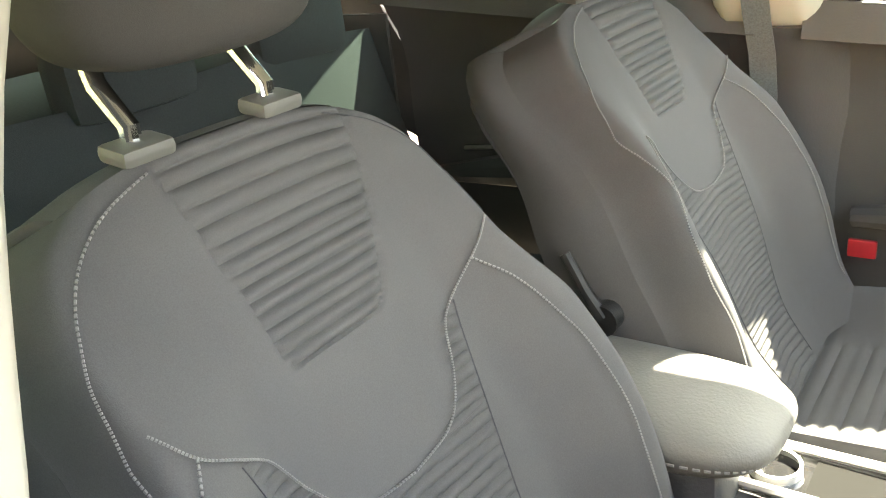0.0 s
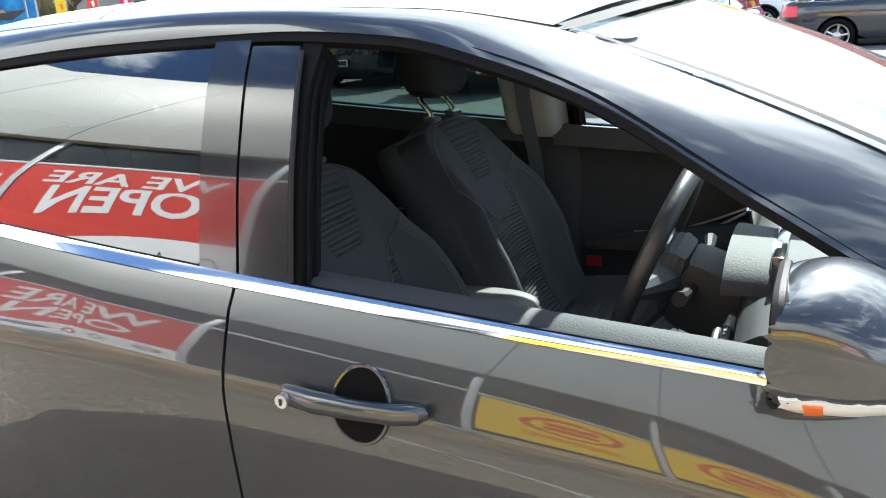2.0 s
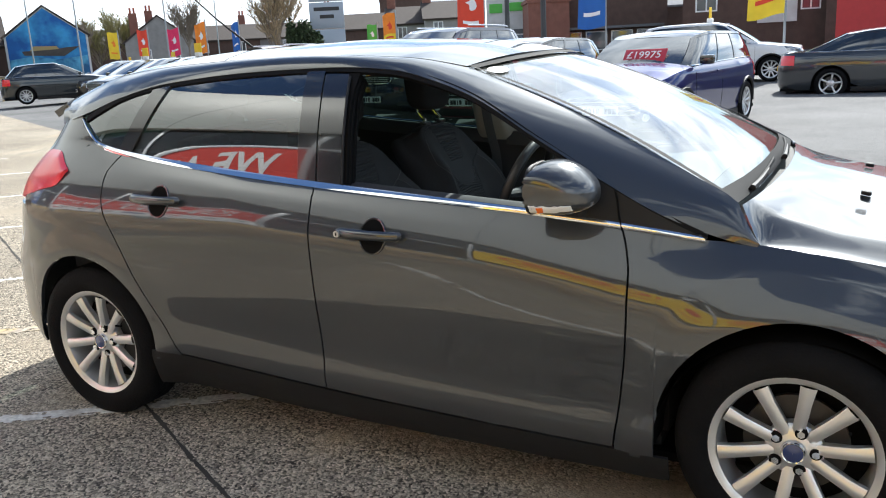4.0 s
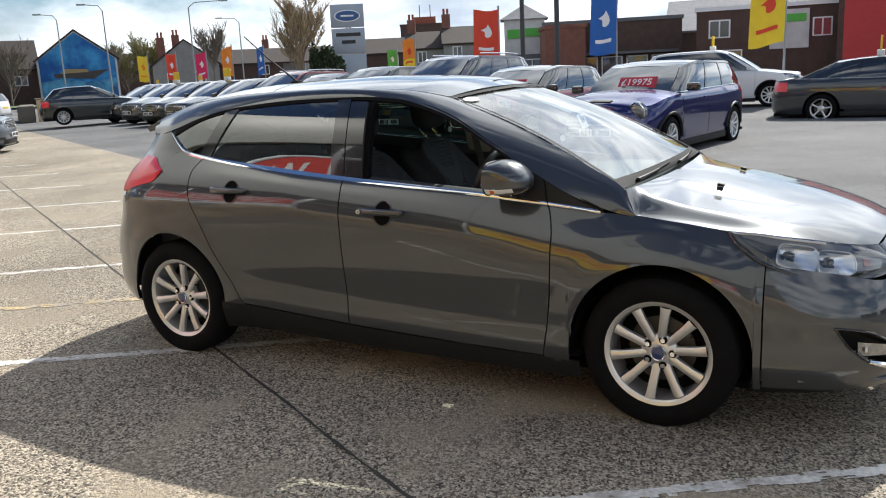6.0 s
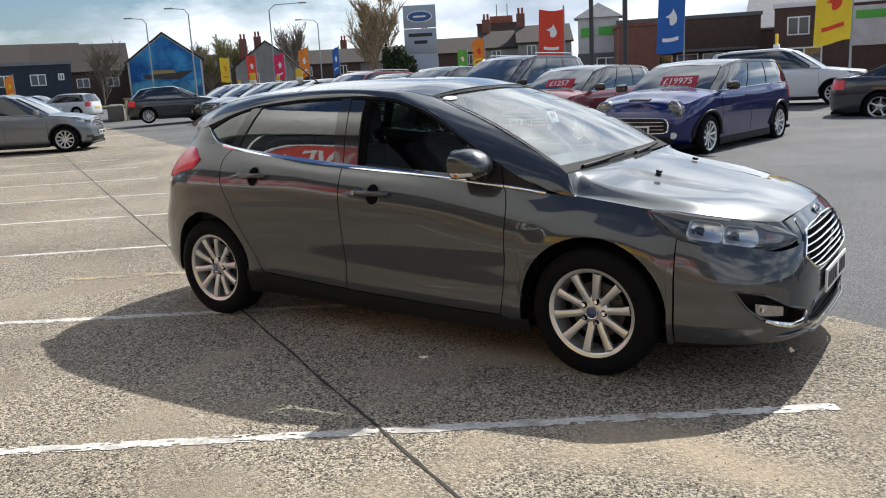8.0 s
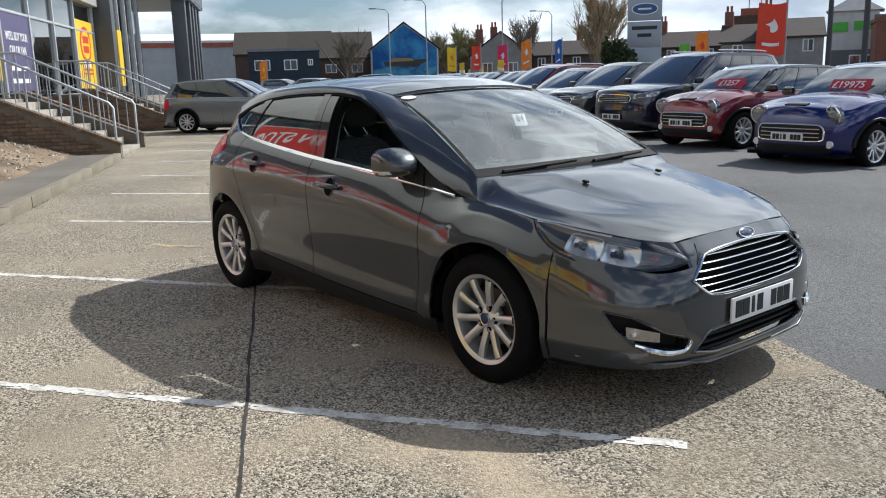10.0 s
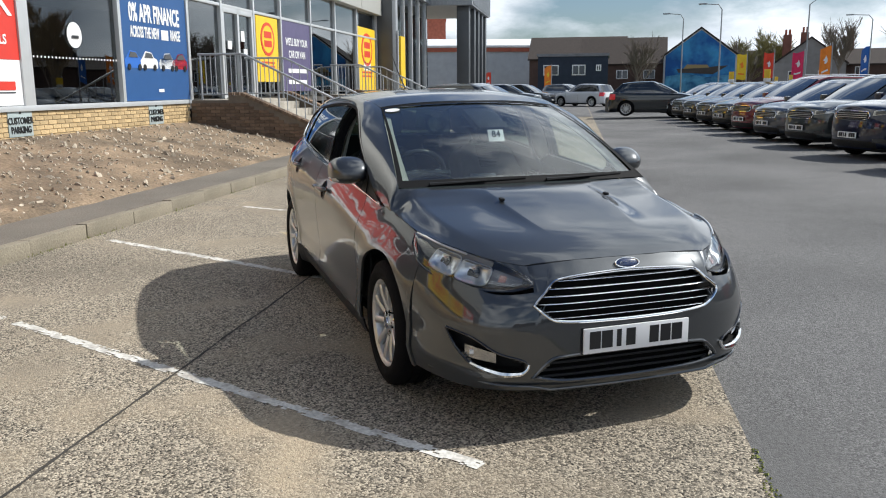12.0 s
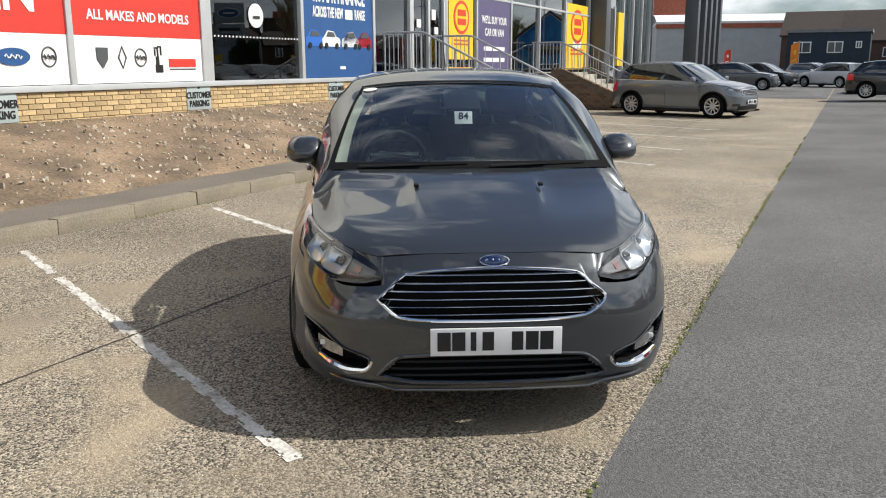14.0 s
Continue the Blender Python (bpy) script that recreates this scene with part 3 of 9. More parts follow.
# the rail over the doors and the windscreen pillar in one: outer edge on the flank, inner edge at roof and screen
RAIL_IN = curve_fn([(-1.72, 0.52, 1.252), (-1.5, 0.545, 1.320), (-1.3, 0.566, 1.366), (-0.95, 0.585, 1.398), (-0.42, 0.601, 1.411), (0.05, 0.592, 1.388), (0.275, 0.572, 1.347), (0.42, 0.598, 1.297), (0.62, 0.632, 1.222), (0.85, 0.673, 1.116), (1.02, 0.703, 1.031), (1.148, 0.728, 0.960), (1.180, 0.755, 0.908), (1.212, 0.780, 0.858)])
RAIL_OUT_X = [-1.66, -1.42, -1.2, -0.95, -0.55, -0.2, 0.05, 0.2, 0.36, 0.59, 0.78, 0.95, 1.12]
RAIL_OUT = curve_fn([Vector((x, flank(x, (DLO_TOP(x) if x > -1.3 else 1.246 - 0.2 * (-1.3 - x)) + 0.001) + 0.005, (DLO_TOP(x) if x > -1.3 else 1.246 - 0.2 * (-1.3 - x)) + 0.001)) for x in RAIL_OUT_X] + [Vector((1.208, 0.784, 0.852))])


def mirrored(f, side):
    return lambda s, t: Vector((f(s, t).x, side * f(s, t).y, f(s, t).z))


def oriented(bm, way, thick=0.0):
    """Turns a sheet's faces to look along way and gives it a back."""
    bm.normal_update()
    if sum(f.normal.dot(Vector(way)) for f in bm.faces) < 0:
        bmesh.ops.reverse_faces(bm, faces=list(bm.faces))
    if thick:
        thicken(bm, thick)
    return bm


def between(c0, c1, bulge=0.0, way=(0, 0, 1)):
    w = Vector(way)
    return lambda s, t: c0(s).lerp(c1(s), t) + w * (bulge * 4 * t * (1 - t))


def side_strip(x0, x1, lo, hi, side, out=0.0, n=24, m=6, thick=0.006):
    """A piece of the glasshouse's flank between two heights given by x."""
    def f(s, t):
        x = x0 + s * (x1 - x0)
        return skin(x, lo(x) + t * (hi(x) - lo(x)), side, out)
    return oriented(patch(f, n, m), (0, side, 0), thick)


def slab(x_lo, x_hi, lo, hi, side, out, n=6, m=14, thick=0.006):
    """A piece of the glasshouse's flank with slanting ends (x by z)."""
    def f(s, t):
        x = 0.5 * (x_lo(1.15) + x_hi(1.15))
        for _ in range(4):
            z = lo(x) + t * (hi(x) - lo(x))
            x = x_lo(z) + s * (x_hi(z) - x_lo(z))
        return skin(x, lo(x) + t * (hi(x) - lo(x)), side, out)
    return oriented(patch(f, n, m), (0, side, 0), thick)


# ---- wheels ----
def make_wheel(parent, at, side, spokes=10, rim_mat=None, tyre_r=TYRE_R, rim_r=0.218, detail=True, label="silver ten-spoke alloy wheel"):
    """A wheel whose outer face looks to side (-1: y < 0)."""
    rim_mat = rim_mat or ALLOY
    wheel = new("wheel")
    wheel.parent, wheel.matrix_basis = parent, Matrix.Translation(at) @ pose(0, 0, 0, 0, 0, 0 if side < 0 else 180)
    wheel["label"] = label
    w = 0.102
    n = 56 if detail else 32
    part("tyre", oriented(lathe([(rim_r - 0.006, -w + 0.02), (rim_r + 0.008, -w + 0.004), (rim_r + 0.045, -w - 0.006), (tyre_r - 0.03, -w + 0.002), (tyre_r - 0.008, -w + 0.016), (tyre_r, -w + 0.035),
                        (tyre_r, -0.028), (tyre_r - 0.008, -0.026), (tyre_r - 0.008, -0.020), (tyre_r, -0.018), (tyre_r, 0.018), (tyre_r - 0.008, 0.020), (tyre_r - 0.008, 0.026), (tyre_r, 0.028),
                        (tyre_r, w - 0.035), (tyre_r - 0.01, w - 0.015), (rim_r, w)], n), (0, 0, 0)), RUBBER, wheel)
    rim = part("rim", lathe([(rim_r - 0.004, 0.06), (rim_r - 0.024, 0.04), (rim_r - 0.026, -0.05), (rim_r - 0.018, -w + 0.022), (rim_r - 0.004, -w + 0.012), (rim_r + 0.008, -w + 0.010), (rim_r + 0.010, -w + 0.022)], n), rim_mat, wheel)
    part("brake_disc", lathe([(0.02, -0.005), (0.138, -0.005), (0.138, 0.012), (0.02, 0.012)], 32), DISC, wheel)
    # a black disc behind the spokes stands in for shade inside the wheel
    part("wheel_back", lathe([(0.01, 0.045), (rim_r - 0.02, 0.045), (rim_r - 0.02, 0.055)], 24), UNDER_SHADE, wheel)
    bm = bmesh.new()
    for k in range(spokes):
        m = pose(0, 0, 0, 0, 360 / spokes * k + 9, 0)
        b = bmesh.new()
        rows = [(0.045, 0.017, -0.062, 0.028), (0.09, 0.0165, -0.072, 0.030), (0.15, 0.0175, -0.083, 0.026), (rim_r - 0.022, 0.021, -0.086, 0.022)]
        rings = []
        for r, h, y, d in rows:
            rings.append([b.verts.new((x, yy, r)) for x, yy in ((-h, y + d), (-h, y + 0.006), (-h * 0.45, y), (h * 0.45, y), (h, y + 0.006), (h, y + d))])
        for p, q in zip(rings, rings[1:]):
            for i in range(5):
                b.faces.new((p[i], p[i + 1], q[i + 1], q[i]))
        b.normal_update()
        if sum(f.normal.y for f in b.faces) > 0:
            bmesh.ops.reverse_faces(b, faces=list(b.faces))
        bmesh.ops.transform(b, matrix=m, verts=list(b.verts))
        me = bpy.data.meshes.new("t")
        b.to_mesh(me)
        b.free()
        bm.from_mesh(me)
        bpy.data.meshes.remove(me)
    part("spokes", bm, rim_mat, rim)
    part("hub", lathe([(0.0005, -0.075), (0.030, -0.074), (0.034, -0.066), (0.066, -0.060), (0.076, -0.05), (0.076, -0.02)], 28), rim_mat, rim)
    if detail:
        part("centre_cap", lathe([(0.0005, -0.0815), (0.026, -0.080), (0.029, -0.074)], 24), material("cap_blue", (0.02, 0.035, 0.12), 0.2, coat=1.0), wheel, "dark blue centre cap with a chrome rim")
        part("cap_ring", lathe([(0.026, -0.0805), (0.029, -0.082), (0.031, -0.078), (0.031, -0.07)], 24), CHROME, wheel)
        for k in range(5):
            a = radians(72 * k + 18)
            part("wheel_nut", cyl(0.0105, 0.03, (0.056 * math.sin(a), -0.0585, 0.056 * math.cos(a)), pose(0, 0, 0, 90), 6), CHROME, wheel)
            # black discs stand in for the shaded holes round the nuts
            part("nut_recess", cyl(0.0165, 0.024, (0.056 * math.sin(a), -0.0540, 0.056 * math.cos(a)), pose(0, 0, 0, 90), 16), UNDER_SHADE, wheel)
        part("valve", cyl(0.004, 0.03, (0.16 * math.sin(1.0), -0.09, 0.16 * math.cos(1.0)), pose(0, 0, 0, 70), 8), RUBBER, wheel)
    return wheel


CAR = thing("hatchback_car", Matrix(), "dark grey metallic five-door hatchback with its driver's window wound down", "car")


FOG_GLASS = material("fog_lamp_glass", (0.30, 0.30, 0.30), 0.12, 0.85, vary=0.4, scale=30, coat=1.0)
AMBER_CLEAR = material("pale_amber_lens", (0.36, 0.16, 0.12), 0.15, 0.4, coat=1.0)
BEZEL = material("lamp_bezel_grey", (0.16, 0.165, 0.175), 0.35, 0.3)
REFLECTOR = material("lamp_reflector", (0.86, 0.88, 0.92), 0.36, 1.0)
TURN_PALE = material("turn_lamp_pale", (0.15, 0.14, 0.135), 0.3, 0.4, coat=1.0)
BOWL = material("lamp_bowl_grey", (0.050, 0.050, 0.054), 0.3, 0.4)


def build_shell():
    for side in (-1, 1):
        part("front_wing", fender(side), PAINT, CAR)
        part("rear_quarter", quarter(side), PAINT, CAR)
        front = part("front_door", panel(lambda z: SEAM_B(z) + GAP, lambda z: SEAM_A(z) - GAP, lambda x: SILL(x) + 0.004, lambda x: BELT(x) - 0.012, side), PAINT, CAR)
        rear = part("rear_door", panel(lambda z: SEAM_C(z) + GAP, lambda z: SEAM_B(z) - GAP, lambda x: SILL(x) + 0.004, lambda x: BELT(x) - 0.012, side), PAINT, CAR)
        # handles: a flat black disc for the shaded scoop, a bar and on the driver's side a keyhole
        for door, x, z in ((front, 0.06, 0.842), (rear, -0.862, 0.918)):
            y = flank(x, z)
            scoop_shade = patch(lambda s, t: Vector((x + 0.008 + 0.047 * t * math.cos(2 * math.pi * s), side * (flank(x, z + 0.054 * t * math.sin(2 * math.pi * s)) + 0.002), z + 0.054 * t * math.sin(2 * math.pi * s))), 28, 6, close_s=True)
            part("handle_dish", oriented(scoop_shade, (0, side, 0)), UNDER_SHADE, door)
            part("dish_rim", tube([Vector((x + 0.008 + 0.048 * math.cos(a), side * (flank(x, z + 0.055 * math.sin(a)) + 0.001), z + 0.055 * math.sin(a))) for a in [2 * math.pi * i / 40 for i in range(40)]], 0.0035, 6, close=True), PAINT, door)
            grip = [(x + dx, side * (flank(x + dx, z) + o), z + 0.012 - 0.05 * (dx + 0.11) * 0.22) for dx, o in ((-0.112, 0.008), (-0.10, 0.020), (-0.05, 0.032), (0.02, 0.034), (0.08, 0.030), (0.105, 0.018), (0.112, 0.006))]
            bm = tube(grip, [0.013, 0.017, 0.018, 0.016, 0.016, 0.016, 0.012], 12)
            for v in bm.verts:
                v.co.y = side * (abs(v.co.y) * 0.8 + 0.2 * (flank(x, z) + 0.015))
            part("door_handle", bm, PAINT, door)
            if door is front and side < 0:
                lock = part("lock_ring", cyl(0.0105, 0.012, (x - 0.10, side * (y + 0.038), z + 0.012), pose(0, 0, 0, 90), 18), SATIN, door, "silver lock barrel")
                part("keyhole", box(0.003, 0.004, 0.010, (x - 0.10, side * (y + 0.0445), z + 0.012)), INK, lock)
        part("sill_trim", side_strip(-0.98, 1.0, lambda x: 0.165 + 0.02 * ramp01(-x, 0, 1), lambda x: SILL(x) - 0.004, side, 0.001, 30, 6, 0.01), BLACK, CAR, "black plastic sill")
        # bright strip along the belt
        def strip(s, t, side=side):
            x = -1.225 + s * 2.30
            z = BELT(x) - 0.010 + 0.017 * t
            return skin(x, z, side, 0.004 + 0.004 * math.sin(math.pi * t))
        part("belt_trim", oriented(patch(strip, 60, 4), (0, side, 0), 0.004), CHROME, CAR, "polished chrome belt strip")
        kick = curve_fn([skin(x, z, side, 0.005) for x, z in ((-1.225, BELT(-1.225)), (-1.275, 1.113), (-1.325, 1.140), (-1.375, 1.170), (-1.425, 1.203))])
        part("belt_trim", tube([kick(i / 16) for i in range(17)], [0.0085 - 0.005 * i / 16 for i in range(17)], 8), CHROME, CAR)
        # rail over the doors and windscreen pillar
        part("roof_rail", oriented(patch(mirrored(between(RAIL_OUT, RAIL_IN, 0.012, (0, 0.5, 0.8)), side), 70, 6), (0, side, 0.5), 0.012), PAINT, CAR)
        # rear pillar behind the small window
        pillar_top = lambda x: 1.246 - 0.2 * (-1.3 - x) + 0.01
        glass_end = lambda z: -1.275 - max(0.0, z - 1.113) * 1.65
        part("rear_pillar", slab(lambda z: -1.70, lambda z: glass_end(z) - 0.006, lambda x: QUARTER_TOP(x) if x > -1.62 else 1.0, pillar_top, side, 0.0, 14, 14, 0.012), PAINT, CAR)
        # black frame round the side windows
        part("window_frame", side_strip(-1.40, 1.08, lambda x: max(BELT(x) + 0.004, DLO_TOP(x) - 0.013), lambda x: DLO_TOP(x) + 0.010, side, 0.0015, 60, 4, 0.016), SEAL, CAR, "black window frame")
        part("door_pillar_cover", slab(lambda z: SEAM_B(z) + GAP, lambda z: SEAM_B(z) + 0.098, lambda x: BELT(x) + 0.006, lambda x: DLO_TOP(x) - 0.02, side, 0.004), GLOSS, CAR, "gloss black pillar cover")
        part("door_pillar_cover", slab(lambda z: SEAM_B(z) - 0.078, lambda z: SEAM_B(z) - GAP, lambda x: BELT(x) + 0.006, lambda x: DLO_TOP(x) - 0.010, side, 0.004), GLOSS, CAR)
        bar = lambda z: -1.135 + 0.55 * (z - 1.08)
        part("window_divider", slab(lambda z: bar(z) - 0.018, lambda z: bar(z) + 0.062, lambda x: BELT(x) + 0.004, lambda x: DLO_TOP(x) - 0.010, side, 0.002), GLOSS, CAR)
        pane = part("rear_side_glass", slab(bar, lambda z: SEAM_B(z) - 0.07, lambda x: BELT(x) + 0.003, lambda x: DLO_TOP(x) - 0.008, side, -0.006, 20, 10, 0.0), PRIVACY, CAR, "dark tinted rear door glass")
        pane = part("quarter_glass", slab(glass_end, bar, lambda x: max(BELT(x), 1.08) + 0.003, lambda x: DLO_TOP(x) - 0.008, side, -0.006, 12, 10, 0.0), PRIVACY, CAR)
        part("mirror_sail", slab(lambda z: 0.735, lambda z: 1.08, lambda x: BELT(x) + 0.006, lambda x: DLO_TOP(x) - 0.004, side, 0.003, 14, 6), BLACK, CAR, "black plastic sail panel")
        part("sail_seam", tube([skin(SEAM_A(z), z, side, 0.006) for z in (0.890, 0.93, 0.97, 1.0)], 0.003, 5), UNDER_SHADE, CAR)
        part("window_channel", slab(lambda z: SEAM_B(z) + 0.096, lambda z: SEAM_B(z) + 0.116 + 0.02 * ramp01(z, 1.25, 1.36), lambda x: BELT(x) - 0.01, lambda x: DLO_TOP(x) - 0.015, side, -0.006, 6, 14, 0.055), SEAL, CAR, "black rubber window channel")
        part("channel_lip", tube([skin(SEAM_B(z) + 0.104, z, side, 0.004) for z in [BELT(-0.08) + 0.01 + 0.34 * i / 10 for i in range(11)]], 0.0045, 6), BLACK, CAR)
        for inset, r in ((0.018, 0.0042), (0.042, 0.0035)):
            part("channel_rib", tube([skin(SEAM_B(z) + 0.117 + 0.02 * ramp01(z, 1.25, 1.36), z, side, -0.006 - inset) for z in [BELT(-0.08) + 0.33 * i / 12 for i in range(13)]], r, 8), SEAL, CAR)
        if side > 0:
            pane = part("front_side_glass", slab(lambda z: SEAM_B(z) + 0.07, lambda z: 0.74, lambda x: BELT(x) + 0.003, lambda x: DLO_TOP(x) - 0.02, side, -0.008, 20, 10, 0.0), GLASS, CAR)
            # sills inside the window openings and seals
        part("window_seal", tube([skin(x, BELT(x) - 0.004, side, -0.012) for x in [-1.2 + 0.1 * i for i in range(20)]], 0.010, 6), SEAL, CAR)
        # door mirror
        mir = new("door_mirror")
        mir.parent = CAR
        c = Vector((0.700, side * 0.884, 1.015))

        def shell(s, t, grow=0.0, c=c, side=side):
            # an upright rear edge, a high flat back and a nose that drops away forward
            a, b = 2 * math.pi * s, math.pi * (t - 0.5)
            f = lambda q, e: abs(q) ** e * (1 if q > 0 else -1)
            k = abs(math.cos(b)) ** 0.42
            x, z, y = (0.100 + grow) * k * f(math.cos(a), 0.8), (0.074 + grow) * k * f(math.sin(a), 0.62), (0.096 + grow) * f(math.sin(b), 0.85)
            x = max(x, -0.072)
            fore = max(0.0, (x + 0.02) / 0.12)
            z = z * (1 - 0.42 * fore ** 1.6) + (0.006 if z > 0 else 0.0) * (1 - fore)
            z -= 0.018 * fore ** 2
            out_ = max(0.0, y / 0.096)
            z *= 1 - 0.20 * out_ ** 2 if z > 0 else 1 - 0.10 * out_ ** 2
            return c + Vector((x - 0.042 * out_ ** 2 * (1 if x > -0.05 else 0.25), side * y, z))
        part("mirror_shell", oriented(patch(shell, 48, 24, close_s=True), (0, 0, 0)), PAINT, mir, "grey mirror shell")

        part("mirror_edge", tube([c + Vector((-0.074, side * 0.084 * abs(math.cos(a)) ** 0.5 * (1 if math.cos(a) > 0 else -1), 0.064 * abs(math.sin(a)) ** 0.5 * (1 if math.sin(a) > 0 else -1))) for a in [2 * math.pi * i / 32 for i in range(32)]], 0.008, 8, close=True), BLACK, mir)
        part("mirror_glass", box(0.006, 0.152, 0.108, c + Vector((-0.078, 0, 0)), 0.002), CHROME, mir)
        outer = [shell(i / 90, 0.52 + 0.48 * j / 40, 0.003) - c for i in range(45, 91) for j in range(41)]

        def strip_at(q, t):
            # low on the outer face, from the rear edge forward
            x, z = -0.068 + 0.118 * q, -0.060 + 0.008 * q + (0.022 - 0.006 * q) * t
            return c + min(outer, key=lambda p: (p.x - x) ** 2 + (p.z - z) ** 2 - 0.02 * abs(p.y) * 0.02)
        ind = part("indicator", oriented(patch(strip_at, 14, 3), (0.2, side, -0.3), 0.008), CLEAR, mir, "clear indicator strip with an amber bulb")
        part("indicator_bulb", oriented(patch(lambda q, t: strip_at(0.22 + 0.14 * q, 0.1 + 0.8 * t) + Vector((0, side * 0.003, -0.001)), 3, 2), (0, side, 0), 0.003), ORANGE, ind)
        part("mirror_stalk", tube([c + Vector((0.01, -side * 0.06, -0.045)), c + Vector((0.015, -side * 0.095, -0.075)), c + Vector((0.02, -side * 0.127, -0.085))], [0.036, 0.044, 0.052], 12), BLACK, mir)
        # tail lamp
        lo = curve_fn([skin(x, z, side, 0.004) for x, z in ((-1.415, 1.008), (-1.455, 0.957), (-1.56, 0.935), (-1.70, 0.903), (-1.80, 0.882), (-1.88, 0.875), (-1.93, 0.87), (-1.965, 0.865))])
        hi = curve_fn([skin(x, z, side, 0.004) for x, z in ((-1.412, 1.016), (-1.46, 1.040), (-1.54, 1.080), (-1.63, 1.08), (-1.74, 1.04), (-1.84, 1.0), (-1.90, 0.97), (-1.935, 0.95))])
        tail = part("tail_lamp", oriented(patch(between(lo, hi, 0.014, (-0.3, side * 0.9, 0.1)), 20, 8), (-0.3, side, 0), 0.015), RED_LENS, CAR, "red tail lamp")
        part("lamp_core", oriented(patch(between(lambda s: lo(0.35 + 0.6 * s).lerp(hi(0.35 + 0.6 * s), 0.3), lambda s: lo(0.35 + 0.6 * s).lerp(hi(0.35 + 0.6 * s), 0.55), 0.004, (-0.3, side, 0.1)), 12, 3), (-0.3, side, 0), 0.004), CLEAR, tail)
        # shoulder beneath the lamp up to the quarter's top
        part("lamp_surround", oriented(patch(lambda s, t: skin(-1.30 - 0.55 * s, 0.86 + t * (1.06 + 0.06 * ramp01(s, 0.3, 0.6) - 0.10 * s - 0.86), side, -0.012), 16, 12), (0, side, 0), 0.006), PAINT, CAR)
        # head lamp
        lo = curve_fn([(x, side * y, z) for x, y, z in ((1.575, 0.770, 0.803), (1.62, 0.798, 0.757), (1.70, 0.805, 0.703), (1.85, 0.757, 0.648), (2.02, 0.632, 0.616), (2.105, 0.53, 0.620), (2.152, 0.436, 0.645))])
        hi = curve_fn([(x, side * y, z) for x, y, z in ((1.575, 0.764, 0.806), (1.66, 0.745, 0.803), (1.75, 0.718, 0.790), (1.92, 0.624, 0.758), (2.01, 0.551, 0.732), (2.072, 0.490, 0.706), (2.112, 0.455, 0.684), (2.146, 0.432, 0.660))])
        lamp = part("head_lamp", oriented(patch(between(lo, hi, 0.018, (0.7, side * 0.5, 0.2)), 36, 12), (0.7, side * 0.5, 0.2), 0.0), LENS, CAR, "clear head lamp with chrome reflectors")
        lamp.visible_shadow = False
        # the sheet metal between the lamp's inner end and the bonnet's edge
        low = curve_fn([(x, side * y, z) for x, y, z in ((2.01, 0.551, 0.732), (2.072, 0.490, 0.706), (2.112, 0.455, 0.684), (2.146, 0.432, 0.660))])
        high = curve_fn([Vector((2.008, side * 0.551, 0.734)), Vector((2.083, side * 0.454, 0.7205)), front_skin(side * 0.434, 0.7175, -0.016)])
        part("lamp_filler", oriented(patch(lambda q, t: low(q).lerp(high(q), t), 16, 4), (0.8, side * 0.4, 0.4), 0.004), PAINT, CAR)
        inn = Vector((-0.055, -side * 0.035, 0))
        part("lamp_bowl", oriented(patch(lambda s, t: lo(s).lerp(hi(s), t) + inn * math.sin(math.pi * t) ** 0.5 * min(1, 4 * s, 4 * (1 - s)), 30, 10), (0.7, side * 0.5, 0.2)), BOWL, lamp)
        part("lamp_rim", oriented(patch(lambda q, t: lo(0.04 + 0.96 * q).lerp(hi(0.04 + 0.96 * q), -0.02 + t * (0.06 + 0.05 * ramp01(q, 0.2, 0.9))) + Vector((0.004, side * 0.003, 0)), 40, 3), (0.7, side * 0.5, 0.2), 0.004), GLOSS, lamp, "gloss black lower edge")
        part("lamp_edge", tube([lo(i / 40) + Vector((0.002, side * 0.002, -0.002)) for i in range(41)], 0.004, 6), GLOSS, lamp)
        part("lamp_trim", tube([hi(0.02 + 0.5 * i / 20).lerp(lo(0.02 + 0.5 * i / 20), 0.06) + Vector((0.004, side * 0.004, 0.0)) for i in range(21)], 0.005, 6), SATIN, lamp)
        d = Vector((0.93, side * 0.34, -0.05)).normalized()
        turn = d.to_track_quat("Y", "Z").to_matrix().to_4x4()
        # dark bezel above, two chrome bowls low in the lamp, a pale turn lamp at the inner end
        part("lamp_bezel", oriented(patch(lambda q, t: lo(0.05 + 0.66 * q).lerp(hi(0.05 + 0.66 * q), 0.68 + 0.26 * t) + inn * (0.16 + 0.25 * (1 - t)), 24, 5), (0.7, side * 0.5, 0.2), 0.003), BEZEL, lamp, "grey plastic bezel")
        for s0, s1, t0, t1 in ((0.30, 0.505, 0.12, 0.80), (0.512, 0.725, 0.11, 0.76)):
            def bowl(q, t, s0=s0, s1=s1, t0=t0, t1=t1):
                p = lo(s0 + (s1 - s0) * q).lerp(hi(s0 + (s1 - s0) * q), t0 + (t1 - t0) * t)
                k = math.sin(math.pi * t) * math.sin(math.pi * q)
                return p + inn * (0.30 + 0.75 * k ** 0.7 + 0.05 * math.sin(22 * q + 3 * t) * math.sin(math.pi * t))
            soft = lambda v: abs(v) ** 0.38 * (1 if v > 0 else -1)
